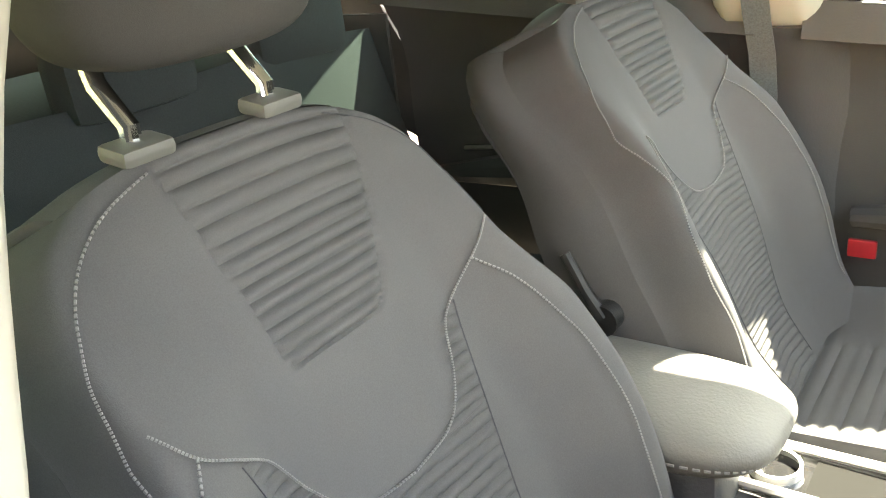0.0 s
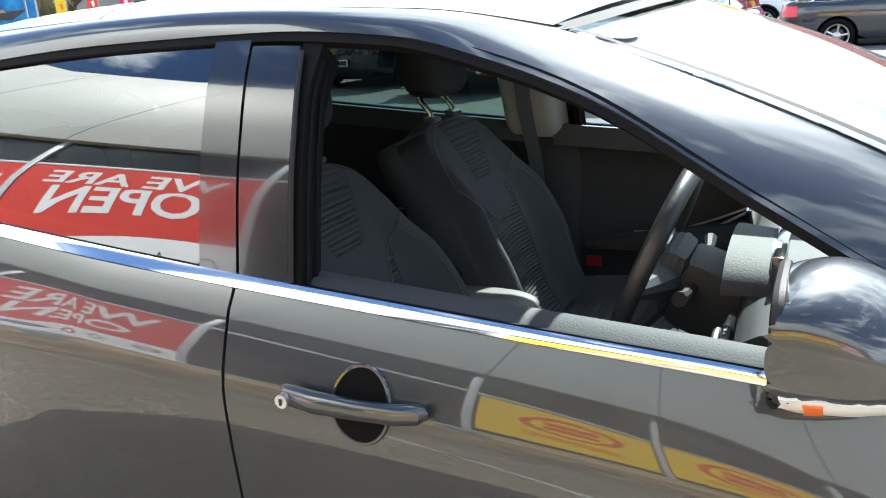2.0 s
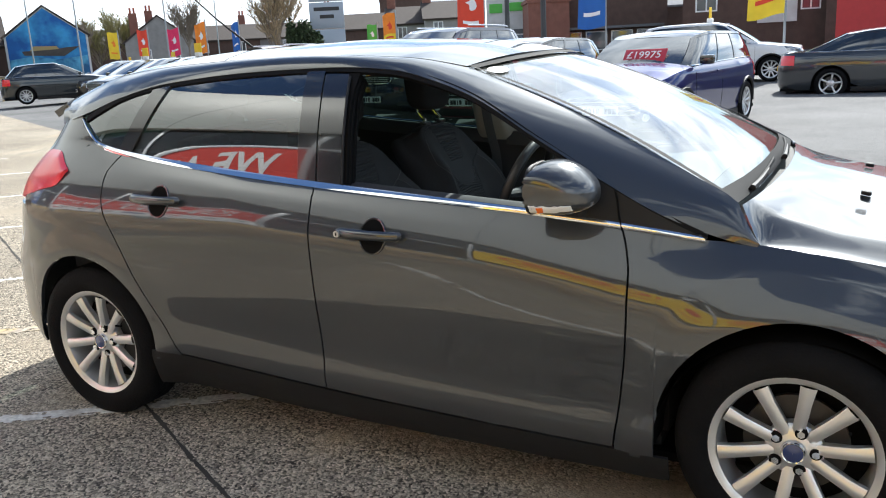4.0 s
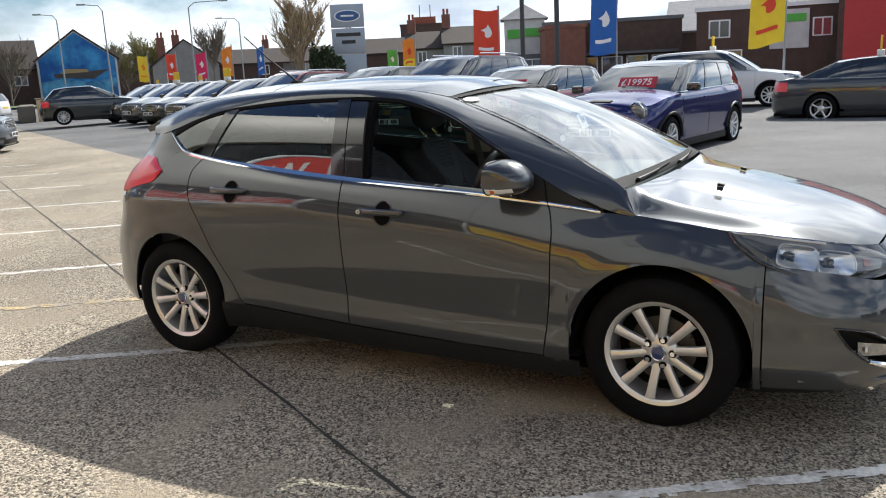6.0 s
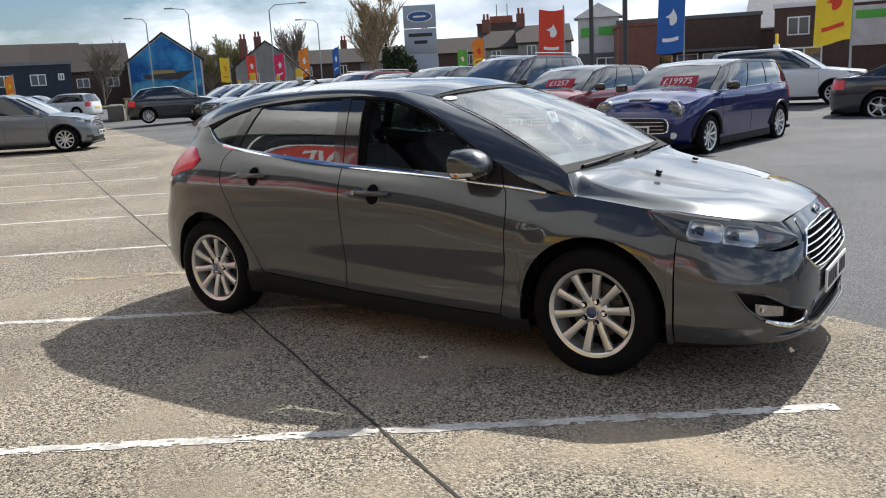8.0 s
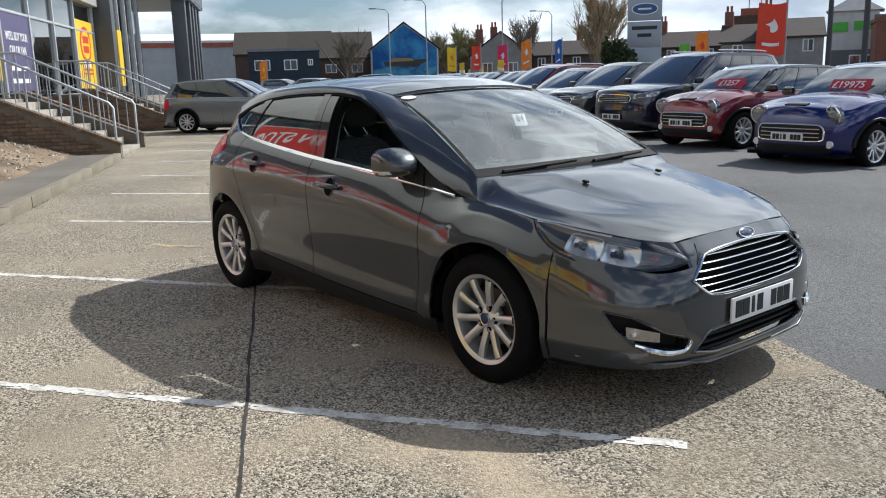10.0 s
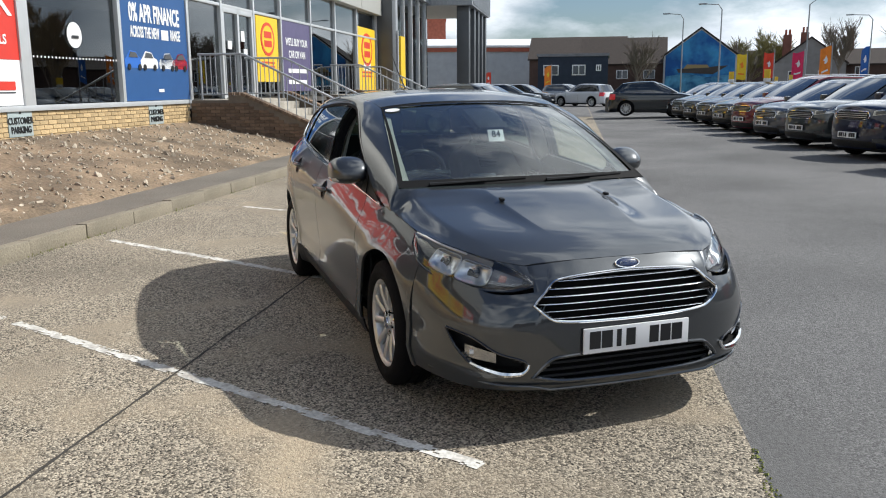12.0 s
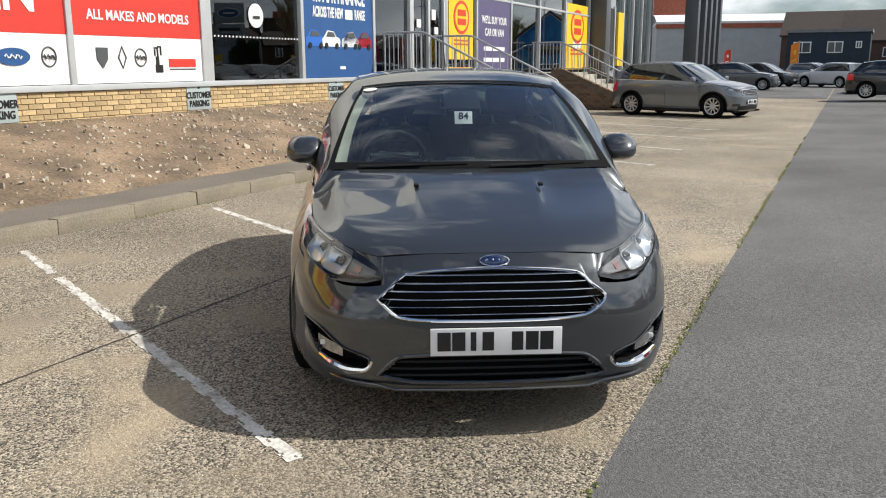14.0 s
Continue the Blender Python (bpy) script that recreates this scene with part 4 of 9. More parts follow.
            refl = part("reflector", oriented(patch(lambda w, r: bowl(0.5 + 0.5 * (0.01 + 0.99 * r) * soft(math.cos(2 * math.pi * w)), 0.5 + 0.5 * (0.01 + 0.99 * r) * soft(math.sin(2 * math.pi * w))), 40, 8, close_s=True), (0.7, side * 0.5, 0.2)), REFLECTOR, lamp, "stepped chrome reflector", angle=30)
            part("reflector_rim", tube([bowl(0.5 + 0.5 * soft(math.cos(a)), 0.5 + 0.5 * soft(math.sin(a))) + Vector((0.004, side * 0.003, 0)) for a in [2 * math.pi * i / 28 for i in range(28)]], 0.0028, 6, close=True), SATIN, refl)
            p = bowl(0.5, 0.5)
            bm = lathe([(0.004, 0.030), (0.013, 0.026), (0.015, -0.01)], 14)
            bmesh.ops.transform(bm, matrix=Matrix.Translation(p) @ turn, verts=list(bm.verts))
            part("bulb", bm, GLOSS, refl)
        core = lambda q, t: lo(0.73 + 0.20 * q).lerp(hi(0.73 + 0.20 * q), 0.20 + (0.52 - 0.10 * q) * t) + inn * 0.30
        tl = part("turn_lamp", oriented(patch(core, 8, 5), (0.7, side * 0.5, 0.2), 0.006), TURN_PALE, lamp, "pale turn lamp housing")
        part("turn_bulb", oriented(patch(lambda q, t: core(0.25 + 0.22 * q, 0.25 + 0.55 * t) + Vector((0.003, side * 0.002, 0)), 4, 4), (0.7, side * 0.5, 0.2), 0.004), AMBER_CLEAR, tl, "pinkish amber bulb")
        # fog lamp in its dark pocket with a bright lower lip
        pocket = bmesh.new()
        vs = [front_skin(side * y, z, -0.001) for y, z in FOG]
        back = [v + Vector((-0.07, -side * 0.02, 0)) for v in vs]
        a, b = [pocket.verts.new(v) for v in vs], [pocket.verts.new(v) for v in back]
        for i in range(len(a)):
            pocket.faces.new((a[i], a[(i + 1) % len(a)], b[(i + 1) % len(a)], b[i]))
        pocket.faces.new(b)
        pk = part("fog_pocket", pocket, BLACK, CAR, angle=20)
        part("pocket_rim", ring_on_front([(side * y, z) for y, z in FOG], 0.005), GLOSS, pk)
        lip = curve_fn([front_skin(side * y, z, 0.006) for y, z in ((0.695, 0.318), (0.64, 0.296), (0.57, 0.281), (0.515, 0.284), (0.488, 0.304), (0.480, 0.324))])
        part("fog_trim", tube([lip(i / 24) for i in range(25)], [0.006 + 0.010 * math.sin(math.pi * min(1, (i / 24) * 0.9 + 0.1)) for i in range(25)], 8), CHROME, pk, "chrome lip")
        fog = part("fog_lamp", oriented(patch(lambda s, t: front_skin(side * (0.60 + 0.105 * s), 0.322 + 0.016 * s + t * (0.042 + 0.012 * s), -0.018), 10, 6), (1, 0, 0), 0.01), FOG_GLASS, pk, "clear fog lamp")
        part("fog_bulb", box(0.01, 0.022, 0.020, front_skin(side * 0.685, 0.362, -0.014), 0.004), CLEAR, fog)
    # bonnet, roof, screens
    part("bonnet", oriented(patch(lambda s, t: hood(s, 2 * t - 1), 70, 180), (0, 0, 1), 0.012), PAINT, CAR)
    part("roof_skin", oriented(patch(lambda s, t: roof(s, 2 * t - 1), 50, 24), (0, 0, 1), 0.008), PAINT, CAR)
    nose = part("front_bumper", bumper_front(), PAINT, CAR)
    top = curve_fn([(0.272, -0.570, 1.346), (0.324, -0.3, 1.368), (0.343, 0, 1.377), (0.324, 0.3, 1.368), (0.272, 0.570, 1.346)])
    foot = curve_fn([(1.142, -0.722, 0.955), (1.158, -0.4, 0.956), (1.160, 0, 0.956), (1.158, 0.4, 0.956), (1.142, 0.722, 0.955)])
    screen_at = lambda s, t: foot(s).lerp(top(s), t) + Vector((0.055 * (1 - (2 * s - 1) ** 2) * (0.35 + 0.65 * math.sin(math.pi * t)), 0, 0.035 * math.sin(math.pi * t))) * (1 if 0 < t < 1 else 0.5)
    screen = oriented(patch(screen_at, 40, 20), (0.5, 0, 1))
    ws = part("windscreen", screen, SCREEN, CAR, "clear raked windscreen")
    # black printed border of the screen
    proud = Vector((0.004, 0, 0.006))
    rim_w = lambda t: 0.020 - 0.011 * t
    for edge in (0, 1):
        part("screen_border", oriented(patch(lambda q, t: screen_at(abs(edge - rim_w(t) * q), t) + proud, 4, 20), (0.5, 0, 1)), SEAL, ws)
    for t0, t1 in ((0.0, 0.062), (0.972, 1.0)):
        part("screen_border", oriented(patch(lambda q, t: (lambda u: screen_at(rim_w(u) + (1 - 2 * rim_w(u)) * q, u) + proud)(t0 + (t1 - t0) * t), 40, 3), (0.5, 0, 1)), SEAL, ws)
    part("cowl", oriented(patch(lambda s, t: Vector((1.212 - 0.23 * t - 0.04 * (2 * s - 1) ** 2, (2 * s - 1) * 0.70, 0.938 - 0.012 * t)), 20, 4), (0, 0, 1), 0.02), BLACK, CAR, "black plastic scuttle")
    for s0, s1 in ((0.11, 0.49), (0.57, 0.91)):
        blade = [screen_at(s0 + (s1 - s0) * i / 12, 0.014 + 0.026 * i / 12) + Vector((0.006, 0, 0.008)) for i in range(13)]
        arm = [p + Vector((0.007, 0, 0.004)) for p in blade[:8]]
        w = part("wiper", tube(arm, [0.010, 0.009, 0.008, 0.007, 0.006, 0.005, 0.004, 0.004], 6), BLACK, CAR)
        part("wiper_blade", tube(blade, 0.0055, 6), SEAL, w)
    for y in (-0.295, 0.295):
        part("washer_jet", box(0.030, 0.024, 0.014, (1.452, y + 0.015, 0.920), 0.005, rot=pose(0, 0, 0, 0, 10)), BLACK, CAR)
    # lettering bars on the plate, grille, badge
    def under_bonnet(q, t):
        y = -0.437 + 0.874 * q
        lo = 0.70 - 0.09 * ramp01(abs(y), 0.35, 0.41)
        return front_skin(y, lo + t * (0.742 - 0.024 * (abs(y) / 0.462) ** 2 - lo), -0.006 - 0.010 * ramp01(abs(y), 0.42, 0.45))
    part("nose_corner", oriented(patch(under_bonnet, 100, 8), (1, 0, 0), 0.004), PAINT, nose)
    part("grille_back", oriented(patch(lambda s, t: front_skin(-0.47 + 0.94 * s, 0.47 + 0.23 * t, -0.05), 20, 4), (1, 0, 0)), UNDER_SHADE, nose)
    for k in range(6):
        z = 0.513 + 0.0300 * k
        ys = [y / 100 for y in range(-48, 49) if inside(GRILLE, y / 100, z)]
        lo, hi = ys[0], ys[-1]
        def slat(s, t, z=z, lo=lo, hi=hi):
            y = lo + (hi - lo) * s
            return front_skin(y, z + 0.0038 * math.cos(2 * math.pi * t), -0.004 - 0.010 * (1 - math.sin(2 * math.pi * t)))
        part("grille_bar", patch(slat, 32, 8), CHROME, nose, "chrome grille bar")
    part("grille_frame", ring_on_front(GRILLE, 0.0062), CHROME, nose, "chrome grille surround")
    part("intake_rim", ring_on_front(INTAKE, 0.009, out=-0.002), PAINT, nose)
    part("intake_back", oriented(patch(lambda s, t: front_skin(-0.48 + 0.96 * s, 0.22 + 0.15 * t, -0.06), 16, 3), (1, 0, 0)), UNDER_SHADE, nose)
    for z in (0.255, 0.285, 0.315):
        part("intake_bar", tube([front_skin(-0.44 + 0.88 * i / 16, z, -0.03) for i in range(17)], 0.007, 6), BLACK, nose)
    lipc = curve_fn([front_skin(y, z, o) for y, z, o in ((-0.80, 0.24, 0.0), (-0.60, 0.228, 0.008), (-0.46, 0.222, 0.012), (-0.38, 0.208, 0.022), (0, 0.205, 0.022), (0.38, 0.208, 0.022), (0.46, 0.222, 0.012), (0.60, 0.228, 0.008), (0.80, 0.24, 0.0))])
    part("bumper_lip", tube([lipc(i / 50) for i in range(51)], 0.007, 8), PAINT, nose, "grey painted lower lip")
    part("valance", oriented(patch(lambda s, t: (lambda v: Vector((v.x - 0.012 - 0.03 * (1 - t), v.y * (0.965 + 0.025 * t), v.z)))(wrap(s, 0.165 + 0.055 * t, True, 1.70)), 50, 3), (1, 0, 0), 0.01), BLACK, nose)
    part("tow_cover", oriented(patch(lambda s, t: front_skin(-0.50 + 0.045 * math.cos(2 * math.pi * s) * t, 0.485 + 0.02 * math.sin(2 * math.pi * s) * t, 0.003), 20, 2, close_s=True), (1, 0, 0)), PAINT, nose)
    pl = part("number_plate", box(0.010, 0.520, 0.111, (2.252, 0.012, 0.410), 0.002), PLATE, nose, "white front number plate")
    for i, wd in enumerate((0.052, 0.052, 0.022, 0.045, 0.0, 0.045, 0.050, 0.052)):
        if wd:
            part("plate_mark", box(0.003, wd, 0.076, (2.2585, -0.195 + 0.058 * i, 0.413)), INK, pl)
    bm = bmesh.new()
    bmesh.ops.create_uvsphere(bm, u_segments=28, v_segments=10, radius=1, matrix=Matrix.Translation((2.150, 0.012, 0.713)) @ pose(0, 0, 0, 0, -32, 0) @ Matrix.Diagonal((0.010, 0.058, 0.023, 1)))
    bd = part("badge", bm, material("badge_blue", (0.008, 0.02, 0.075), 0.2, coat=1.0), nose, "oval blue badge with a bright rim")
    part("badge_rim", tube([Vector((2.153, 0.012, 0.713)) + pose(0, 0, 0, 0, -32, 0) @ Vector((0.003, 0.058 * math.cos(a), 0.023 * math.sin(a))) for a in [2 * math.pi * i / 40 for i in range(40)]], 0.003, 6, close=True), CHROME, bd)
    part("badge_mark", tube([Vector((2.156, 0.012 + 0.040 * (i / 12 - 0.5) * 2 * 0.9, 0.714 + 0.006 * math.sin(i * 1.6))) for i in range(13)], 0.003, 6), SATIN, bd)
    # rear end
    part("rear_bumper", oriented(patch(lambda s, t: wrap(s, 0.24 + 0.62 * t, False, -1.70), 70, 18), (-1, 0, 0), 0.012), PAINT, CAR)
    part("tailgate", oriented(patch(lambda s, t: Vector(((TAIL(0.86 + 0.2 * t)) + (0.11 + 0.06 * t) * abs(2 * s - 1) ** 3, (2 * s - 1) * 0.58, 0.86 + 0.2 * t)), 30, 8), (-1, 0, 0), 0.012), PAINT, CAR)
    part("tail_shell", oriented(patch(lambda s, t: (lambda v: Vector((v.x + 0.03, v.y * 0.98, v.z)))(wrap(s, 0.82 + 0.25 * t, False, -1.45)), 50, 8), (-1, 0, 0), 0.008), PAINT, CAR)
    rg = part("rear_screen", oriented(patch(lambda s, t: Vector((-1.90 + 0.20 * t + (0.20 - 0.06 * t) * abs(2 * s - 1) ** 2.5, (2 * s - 1) * (0.60 - 0.06 * t), 1.05 + 0.25 * t)), 24, 8), (-1, 0, 0.5), 0.0), PRIVACY, CAR, "dark rear screen")
    part("spoiler", oriented(patch(lambda s, t: Vector((-1.69 - 0.10 * t, (2 * s - 1) * (0.545 - 0.01 * t), 1.345 - 0.035 * t - 0.085 * abs(2 * s - 1) ** 2.6)), 24, 4), (0, 0, 1), 0.03), PAINT, CAR)
    part("aerial_base", box(0.07, 0.03, 0.02, (-1.07, 0.0, 1.446), 0.008), BLACK, CAR)
    part("aerial", tube([(-1.075, 0, 1.455), (-1.27, 0, 1.59), (-1.45, 0, 1.735)], [0.006, 0.004, 0.0035], 6), BLACK, CAR, "short black roof aerial")
    # closed underneath
    part("floor_pan", box2((-1.66, -0.76, 0.17), (1.66, 0.76, 0.20), 0.01), UNDER_SHADE, CAR)
    part("floor_pan", box2((1.64, -0.50, 0.175), (2.08, 0.50, 0.205), 0.01), UNDER_SHADE, CAR)
    part("floor_pan", box2((-1.95, -0.55, 0.20), (-1.64, 0.55, 0.23), 0.01), UNDER_SHADE, CAR)
    for xw in (-WB, WB):
        for side in (-1, 1):
            y0, y1 = (0.55, 0.855)
            bm = patch(lambda s, t: Vector((xw + (ARCH_R + 0.015) * math.cos(math.pi * s), side * (y0 + (min(y1, flank(xw + (ARCH_R + 0.015) * math.cos(math.pi * s), 0.4) - 0.03) - y0) * t), HUB_Z - 0.06 + (ARCH_R + 0.015) * math.sin(math.pi * s))), 24, 2)
            part("wheel_arch", bm, UNDER_SHADE, CAR)
            part("arch_wall", box2((xw - 0.38, side * 0.55 - 0.01, 0.18), (xw + 0.38, side * 0.55 + 0.01, 0.66)), UNDER_SHADE, CAR)
            make_wheel(CAR, (xw, side * 0.775, HUB_Z), side)
    part("screen_sticker", oriented(patch(lambda s, t: screen_at(0.052 + 0.037 * t * math.cos(2 * math.pi * s), 0.925 + 0.030 * t * math.sin(2 * math.pi * s)) + Vector((0.003, 0, 0.005)), 20, 2, close_s=True), (1, 0, 1)), WHITE, ws, "white oval sticker")


build_shell()

# ---- inside the hatchback ----
FABRIC = material("grey_seat_cloth", (0.060, 0.060, 0.063), 0.9, vary=0.08, scale=5, grain=0.10, grain_scale=900, bump=0.006, bump_scale=1200, spec=0.2)
PAD_CLOTH = material("headrest_cloth", (0.036, 0.035, 0.035), 0.85, vary=0.08, scale=5, grain=0.10, grain_scale=900, bump=0.006, bump_scale=1200, spec=0.25)
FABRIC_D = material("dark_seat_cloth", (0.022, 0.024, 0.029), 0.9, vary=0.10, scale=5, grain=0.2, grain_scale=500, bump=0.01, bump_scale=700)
LEATHER = material("armrest_vinyl", (0.11, 0.107, 0.10), 0.6, vary=0.08, scale=8, bump=0.01, bump_scale=260)
COLLAR = material("collar_grey", (0.085, 0.085, 0.080), 0.45, vary=0.06)
THREAD = material("pale_thread", (0.13, 0.13, 0.132), 0.8)
TRIM_D = material("dark_trim", (0.040, 0.042, 0.047), 0.7, vary=0.1, bump=0.01, bump_scale=300)
TRIM_G = material("door_top_trim", (0.052, 0.054, 0.057), 0.65, vary=0.08, bump=0.01, bump_scale=300)
CREAM = material("pale_pillar_trim", (0.34, 0.33, 0.285), 0.75, vary=0.05, scale=6)
DASH = material("dash_grain", (0.016, 0.016, 0.018), 0.65, vary=0.1, scale=8, bump=0.01, bump_scale=300)
BELT_M = material("belt_webbing", (0.10, 0.115, 0.125), 0.8, grain=0.2, grain_scale=300)
RED_P = material("red_plastic", (0.42, 0.02, 0.03), 0.4)
CARPET = material("black_carpet", (0.015, 0.015, 0.016), 0.95, grain=0.3, grain_scale=150)


def seat_point(yc, u, v, depth=0.0):
    """Place on the front of a backrest: u from -1 to 1 across, v from 0 to 1 up."""
    half = BACK_HALF(v)
    a = u * half
    z = 0.50 + 0.555 * v
    x = -0.055 - 0.47 * (z - 0.50) + BACK_FORE(v)
    z += 0.022 * ramp01(v, 0.88, 1.0)
    k = abs(u)
    bol = ramp01(k, 0.45, 0.86) * 0.055 * BOLSTER(v) - ramp01(k, 0.84, 1.0) ** 2 * 0.075
    x += bol - depth * 0.9
    z += bol * 0.35 - 0.030 * k ** 3 * ramp01(v, 0.75, 1.0) - depth * 0.35
    return Vector((x, yc + a, z))


BACK_HALF = smooth_fn([(0, 0.25), (0.2, 0.272), (0.45, 0.283), (0.6, 0.268), (0.70, 0.245), (0.76, 0.236), (0.85, 0.236), (0.90, 0.233), (0.94, 0.224), (0.97, 0.206), (1.0, 0.168)])
BACK_FORE = smooth_fn([(0, 0.02), (0.15, 0.0), (0.4, 0.012), (0.7, 0.006), (0.9, -0.012), (1.0, -0.045)])
BOLSTER = smooth_fn([(0, 0.7), (0.3, 1.0), (0.6, 0.9), (0.8, 0.35), (1.0, 0.1)])


SEAM_IN = smooth_fn([(0.10, 0.0), (0.536, 0.012), (0.545, 0.045), (0.56, 0.070), (0.61, 0.094), (0.67, 0.113), (0.70, 0.140), (0.735, 0.172), (0.78, 0.212)])
RIB_OUT = smooth_fn([(0.0, 0.060), (0.385, 0.094), (0.555, 0.117), (0.69, 0.138)])
WEDGE = smooth_fn([(0.735, 0.048), (0.76, 0.062), (0.85, 0.081), (0.98, 0.107), (1.0, 0.110)])
WEDGE_MID = smooth_fn([(0.735, -0.013), (0.76, -0.007), (0.85, 0.010), (0.98, 0.033)])
SEAT_MID = -0.015


def rib_depth(u, v):
    """Quilted ribs in the wedge at the top and in the panels beside the lower middle (u, v as on the backrest)."""
    a = u * BACK_HALF(v)
    y = abs(a - SEAT_MID)
    if v > 0.735:
        edge = WEDGE(v) - abs(a - WEDGE_MID(v))
        lens = abs(math.sin(math.pi * 54 * v)) ** 0.55
        return -0.003 * ramp01(edge, -0.004, 0.0) * (1 - ramp01(edge, 0.0, 0.005)) - 0.0048 * (1 - lens) * ramp01(edge, 0.0, 0.005) + 0.002 * lens * ramp01(edge, 0.0, 0.008)
    if v < 0.695:
        lens = abs(math.sin(math.pi * 54 * (v + 0.12 * y))) ** 0.5
        w = ramp01(y - SEAM_IN(v), 0.0, 0.006) if v > 0.536 else ramp01(0.536 - v, 0.0, 0.01)
        return (0.002 * lens - 0.0048 * (1 - lens)) * w * ramp01(RIB_OUT(v) - y, 0.0, 0.006)
    return 0.0


def build_seat(yc, name, label, lever_side):
    seat = thing(name, Matrix(), label, "car seat", "front seats")
    nv, nu = 460, 96

    def front(s, t):
        u, v = 2 * s - 1, t
        d = rib_depth(u, v)
        p = seat_point(yc, u, v)
        return p + Vector((0.9, 0, 0.35)) * d
    back = part("backrest", oriented(patch(front, nu, nv), (1, 0, 0.3)), FABRIC, seat)
    # padded sides, top and rear shell
    def wrapf(s, t):
        # t runs from the front edge round to the rear; s runs up one side, over the top and down the other
        if s < 0.4:
            u, v = -1, s / 0.4
        elif s < 0.6:
            u, v = -1 + (s - 0.4) / 0.1, 1
        else:
            u, v = 1, (1 - s) / 0.4
        p = seat_point(yc, u, v)
        d = 0.125 * t * (1 - 0.45 * ramp01(v, 0.55, 1.0))
        bulge = 0.014 * math.sin(math.pi * t)
        top = ramp01(v, 0.7, 1.0)
        return p + Vector((-d * 0.93, u * bulge * (1 if abs(u) == 1 else 0.4), (-d * 0.30 if v < 1 else -0.02 * t) + bulge * top * 0.45))
    part("backrest_side", oriented(patch(wrapf, 110, 8), (0, 0, 1)), FABRIC, seat)
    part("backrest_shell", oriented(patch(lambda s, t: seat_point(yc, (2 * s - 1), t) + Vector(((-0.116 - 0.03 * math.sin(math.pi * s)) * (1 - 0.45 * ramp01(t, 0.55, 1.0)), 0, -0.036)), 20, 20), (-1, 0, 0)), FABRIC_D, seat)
    # cushion
    def cush(s, t):
        u = 2 * s - 1
        x = -0.13 + 0.56 * t
        half = 0.255 + 0.01 * math.sin(math.pi * t)
        k = abs(u)
        z = 0.475 + 0.055 * t - 0.07 * ramp01(t, 0.86, 1.0) ** 2 + ramp01(k, 0.50, 0.86) * 0.062 * (1 - 0.5 * ramp01(t, 0.6, 1.0)) - ramp01(k, 0.84, 1.0) ** 2 * 0.10
        if k < 0.55 and t > 0.12 and t < 0.9:
            z -= 0.006 * (1 - abs(math.sin(math.pi * 24 * t)) ** 0.6) * ramp01(0.55 - k, 0, 0.06) * (0 if 0.52 < t < 0.56 else 1)
        return Vector((x, yc + u * half, z))
    part("cushion", oriented(patch(cush, 48, 110), (0, 0, 1)), FABRIC, seat)
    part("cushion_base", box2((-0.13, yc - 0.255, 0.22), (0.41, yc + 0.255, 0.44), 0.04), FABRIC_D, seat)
    # seams
    def seam(f, name="stitching", r=0.0012, n=60, dash=True):
        bm = bmesh.new()
        for i in range(n):
            a, b = f(i / n), f((i + (0.62 if dash else 1.0)) / n)
            tube([a, b], r, 5, bm)
        part(name if dash else "seam", bm, THREAD if dash else FABRIC_D, seat)
    off = -0.004
    def line(pts, n, dash=True, r=0.0012, depth=off):
        f = curve_fn([(y, v, 0) for y, v in pts])
        seam(lambda q: (lambda p: seat_point(yc, p.x / BACK_HALF(p.y), p.y, depth))(f(min(1, q))), n=n, dash=dash, r=r)
    line([(-0.081, 0.985), (-0.135, 0.97), (-0.175, 0.945), (-0.198, 0.91), (-0.212, 0.85), (-0.216, 0.79), (-0.220, 0.73), (-0.228, 0.62)], 90)
    line([(0.117, 0.985), (0.165, 0.965), (0.196, 0.93), (0.208, 0.86), (0.210, 0.785)], 50, False, 0.0010, 0.0)
    for sg in (-1, 1):
        line([(sg * y + SEAT_MID, v) for y, v in (((0.190 if sg < 0 else 0.214, 0.78), (0.172, 0.735), (0.140, 0.70), (0.114, 0.67), (0.095, 0.61), (0.070, 0.56), (0.045, 0.542), (0.0, 0.534))[1 if sg == lever_side else 0:])], 90)
        line([(sg * y + SEAT_MID, v) for y, v in ((0.172, 0.735), (0.196, 0.68), (0.214, 0.61), (0.232, 0.52), (0.238, 0.42), (0.233, 0.32), (0.225, 0.1))], 110)
        line([(sg * (RIB_OUT(v) + 0.002) + SEAT_MID, v) for v in (0.69, 0.62, 0.555, 0.45, 0.385, 0.2, 0.02)], 40, False, 0.0010, 0.0)
    # head restraint on two chrome posts
    hr = new("head_restraint")
    hr.parent = seat
    c = Vector((-0.385, yc + 0.012, 1.235))

    def pad(s, t):
        a, b = 2 * math.pi * s, math.pi * (t - 0.5)
        ca, sa, cb, sb = math.cos(a), math.sin(a), math.cos(b), math.sin(b)
        f = lambda q, e: abs(q) ** e * (1 if q > 0 else -1)
        x, z, y = 0.062 * f(ca, 0.6) * f(cb, 0.45), 0.098 * f(sa, 0.55) * f(cb, 0.4), 0.134 * f(sb, 0.55)
        return c + Vector((x - 0.10 * z - 0.12 * abs(y) * 0.5, y * (1 - 0.9 * max(0, -z) * 0.6), z))
    part("pad", oriented(patch(pad, 48, 28, close_s=True), (0, 0, 0)), PAD_CLOTH, hr, "dark grey padded head restraint")
    for sg in (-1, 1):
        yy = yc + sg * 0.072
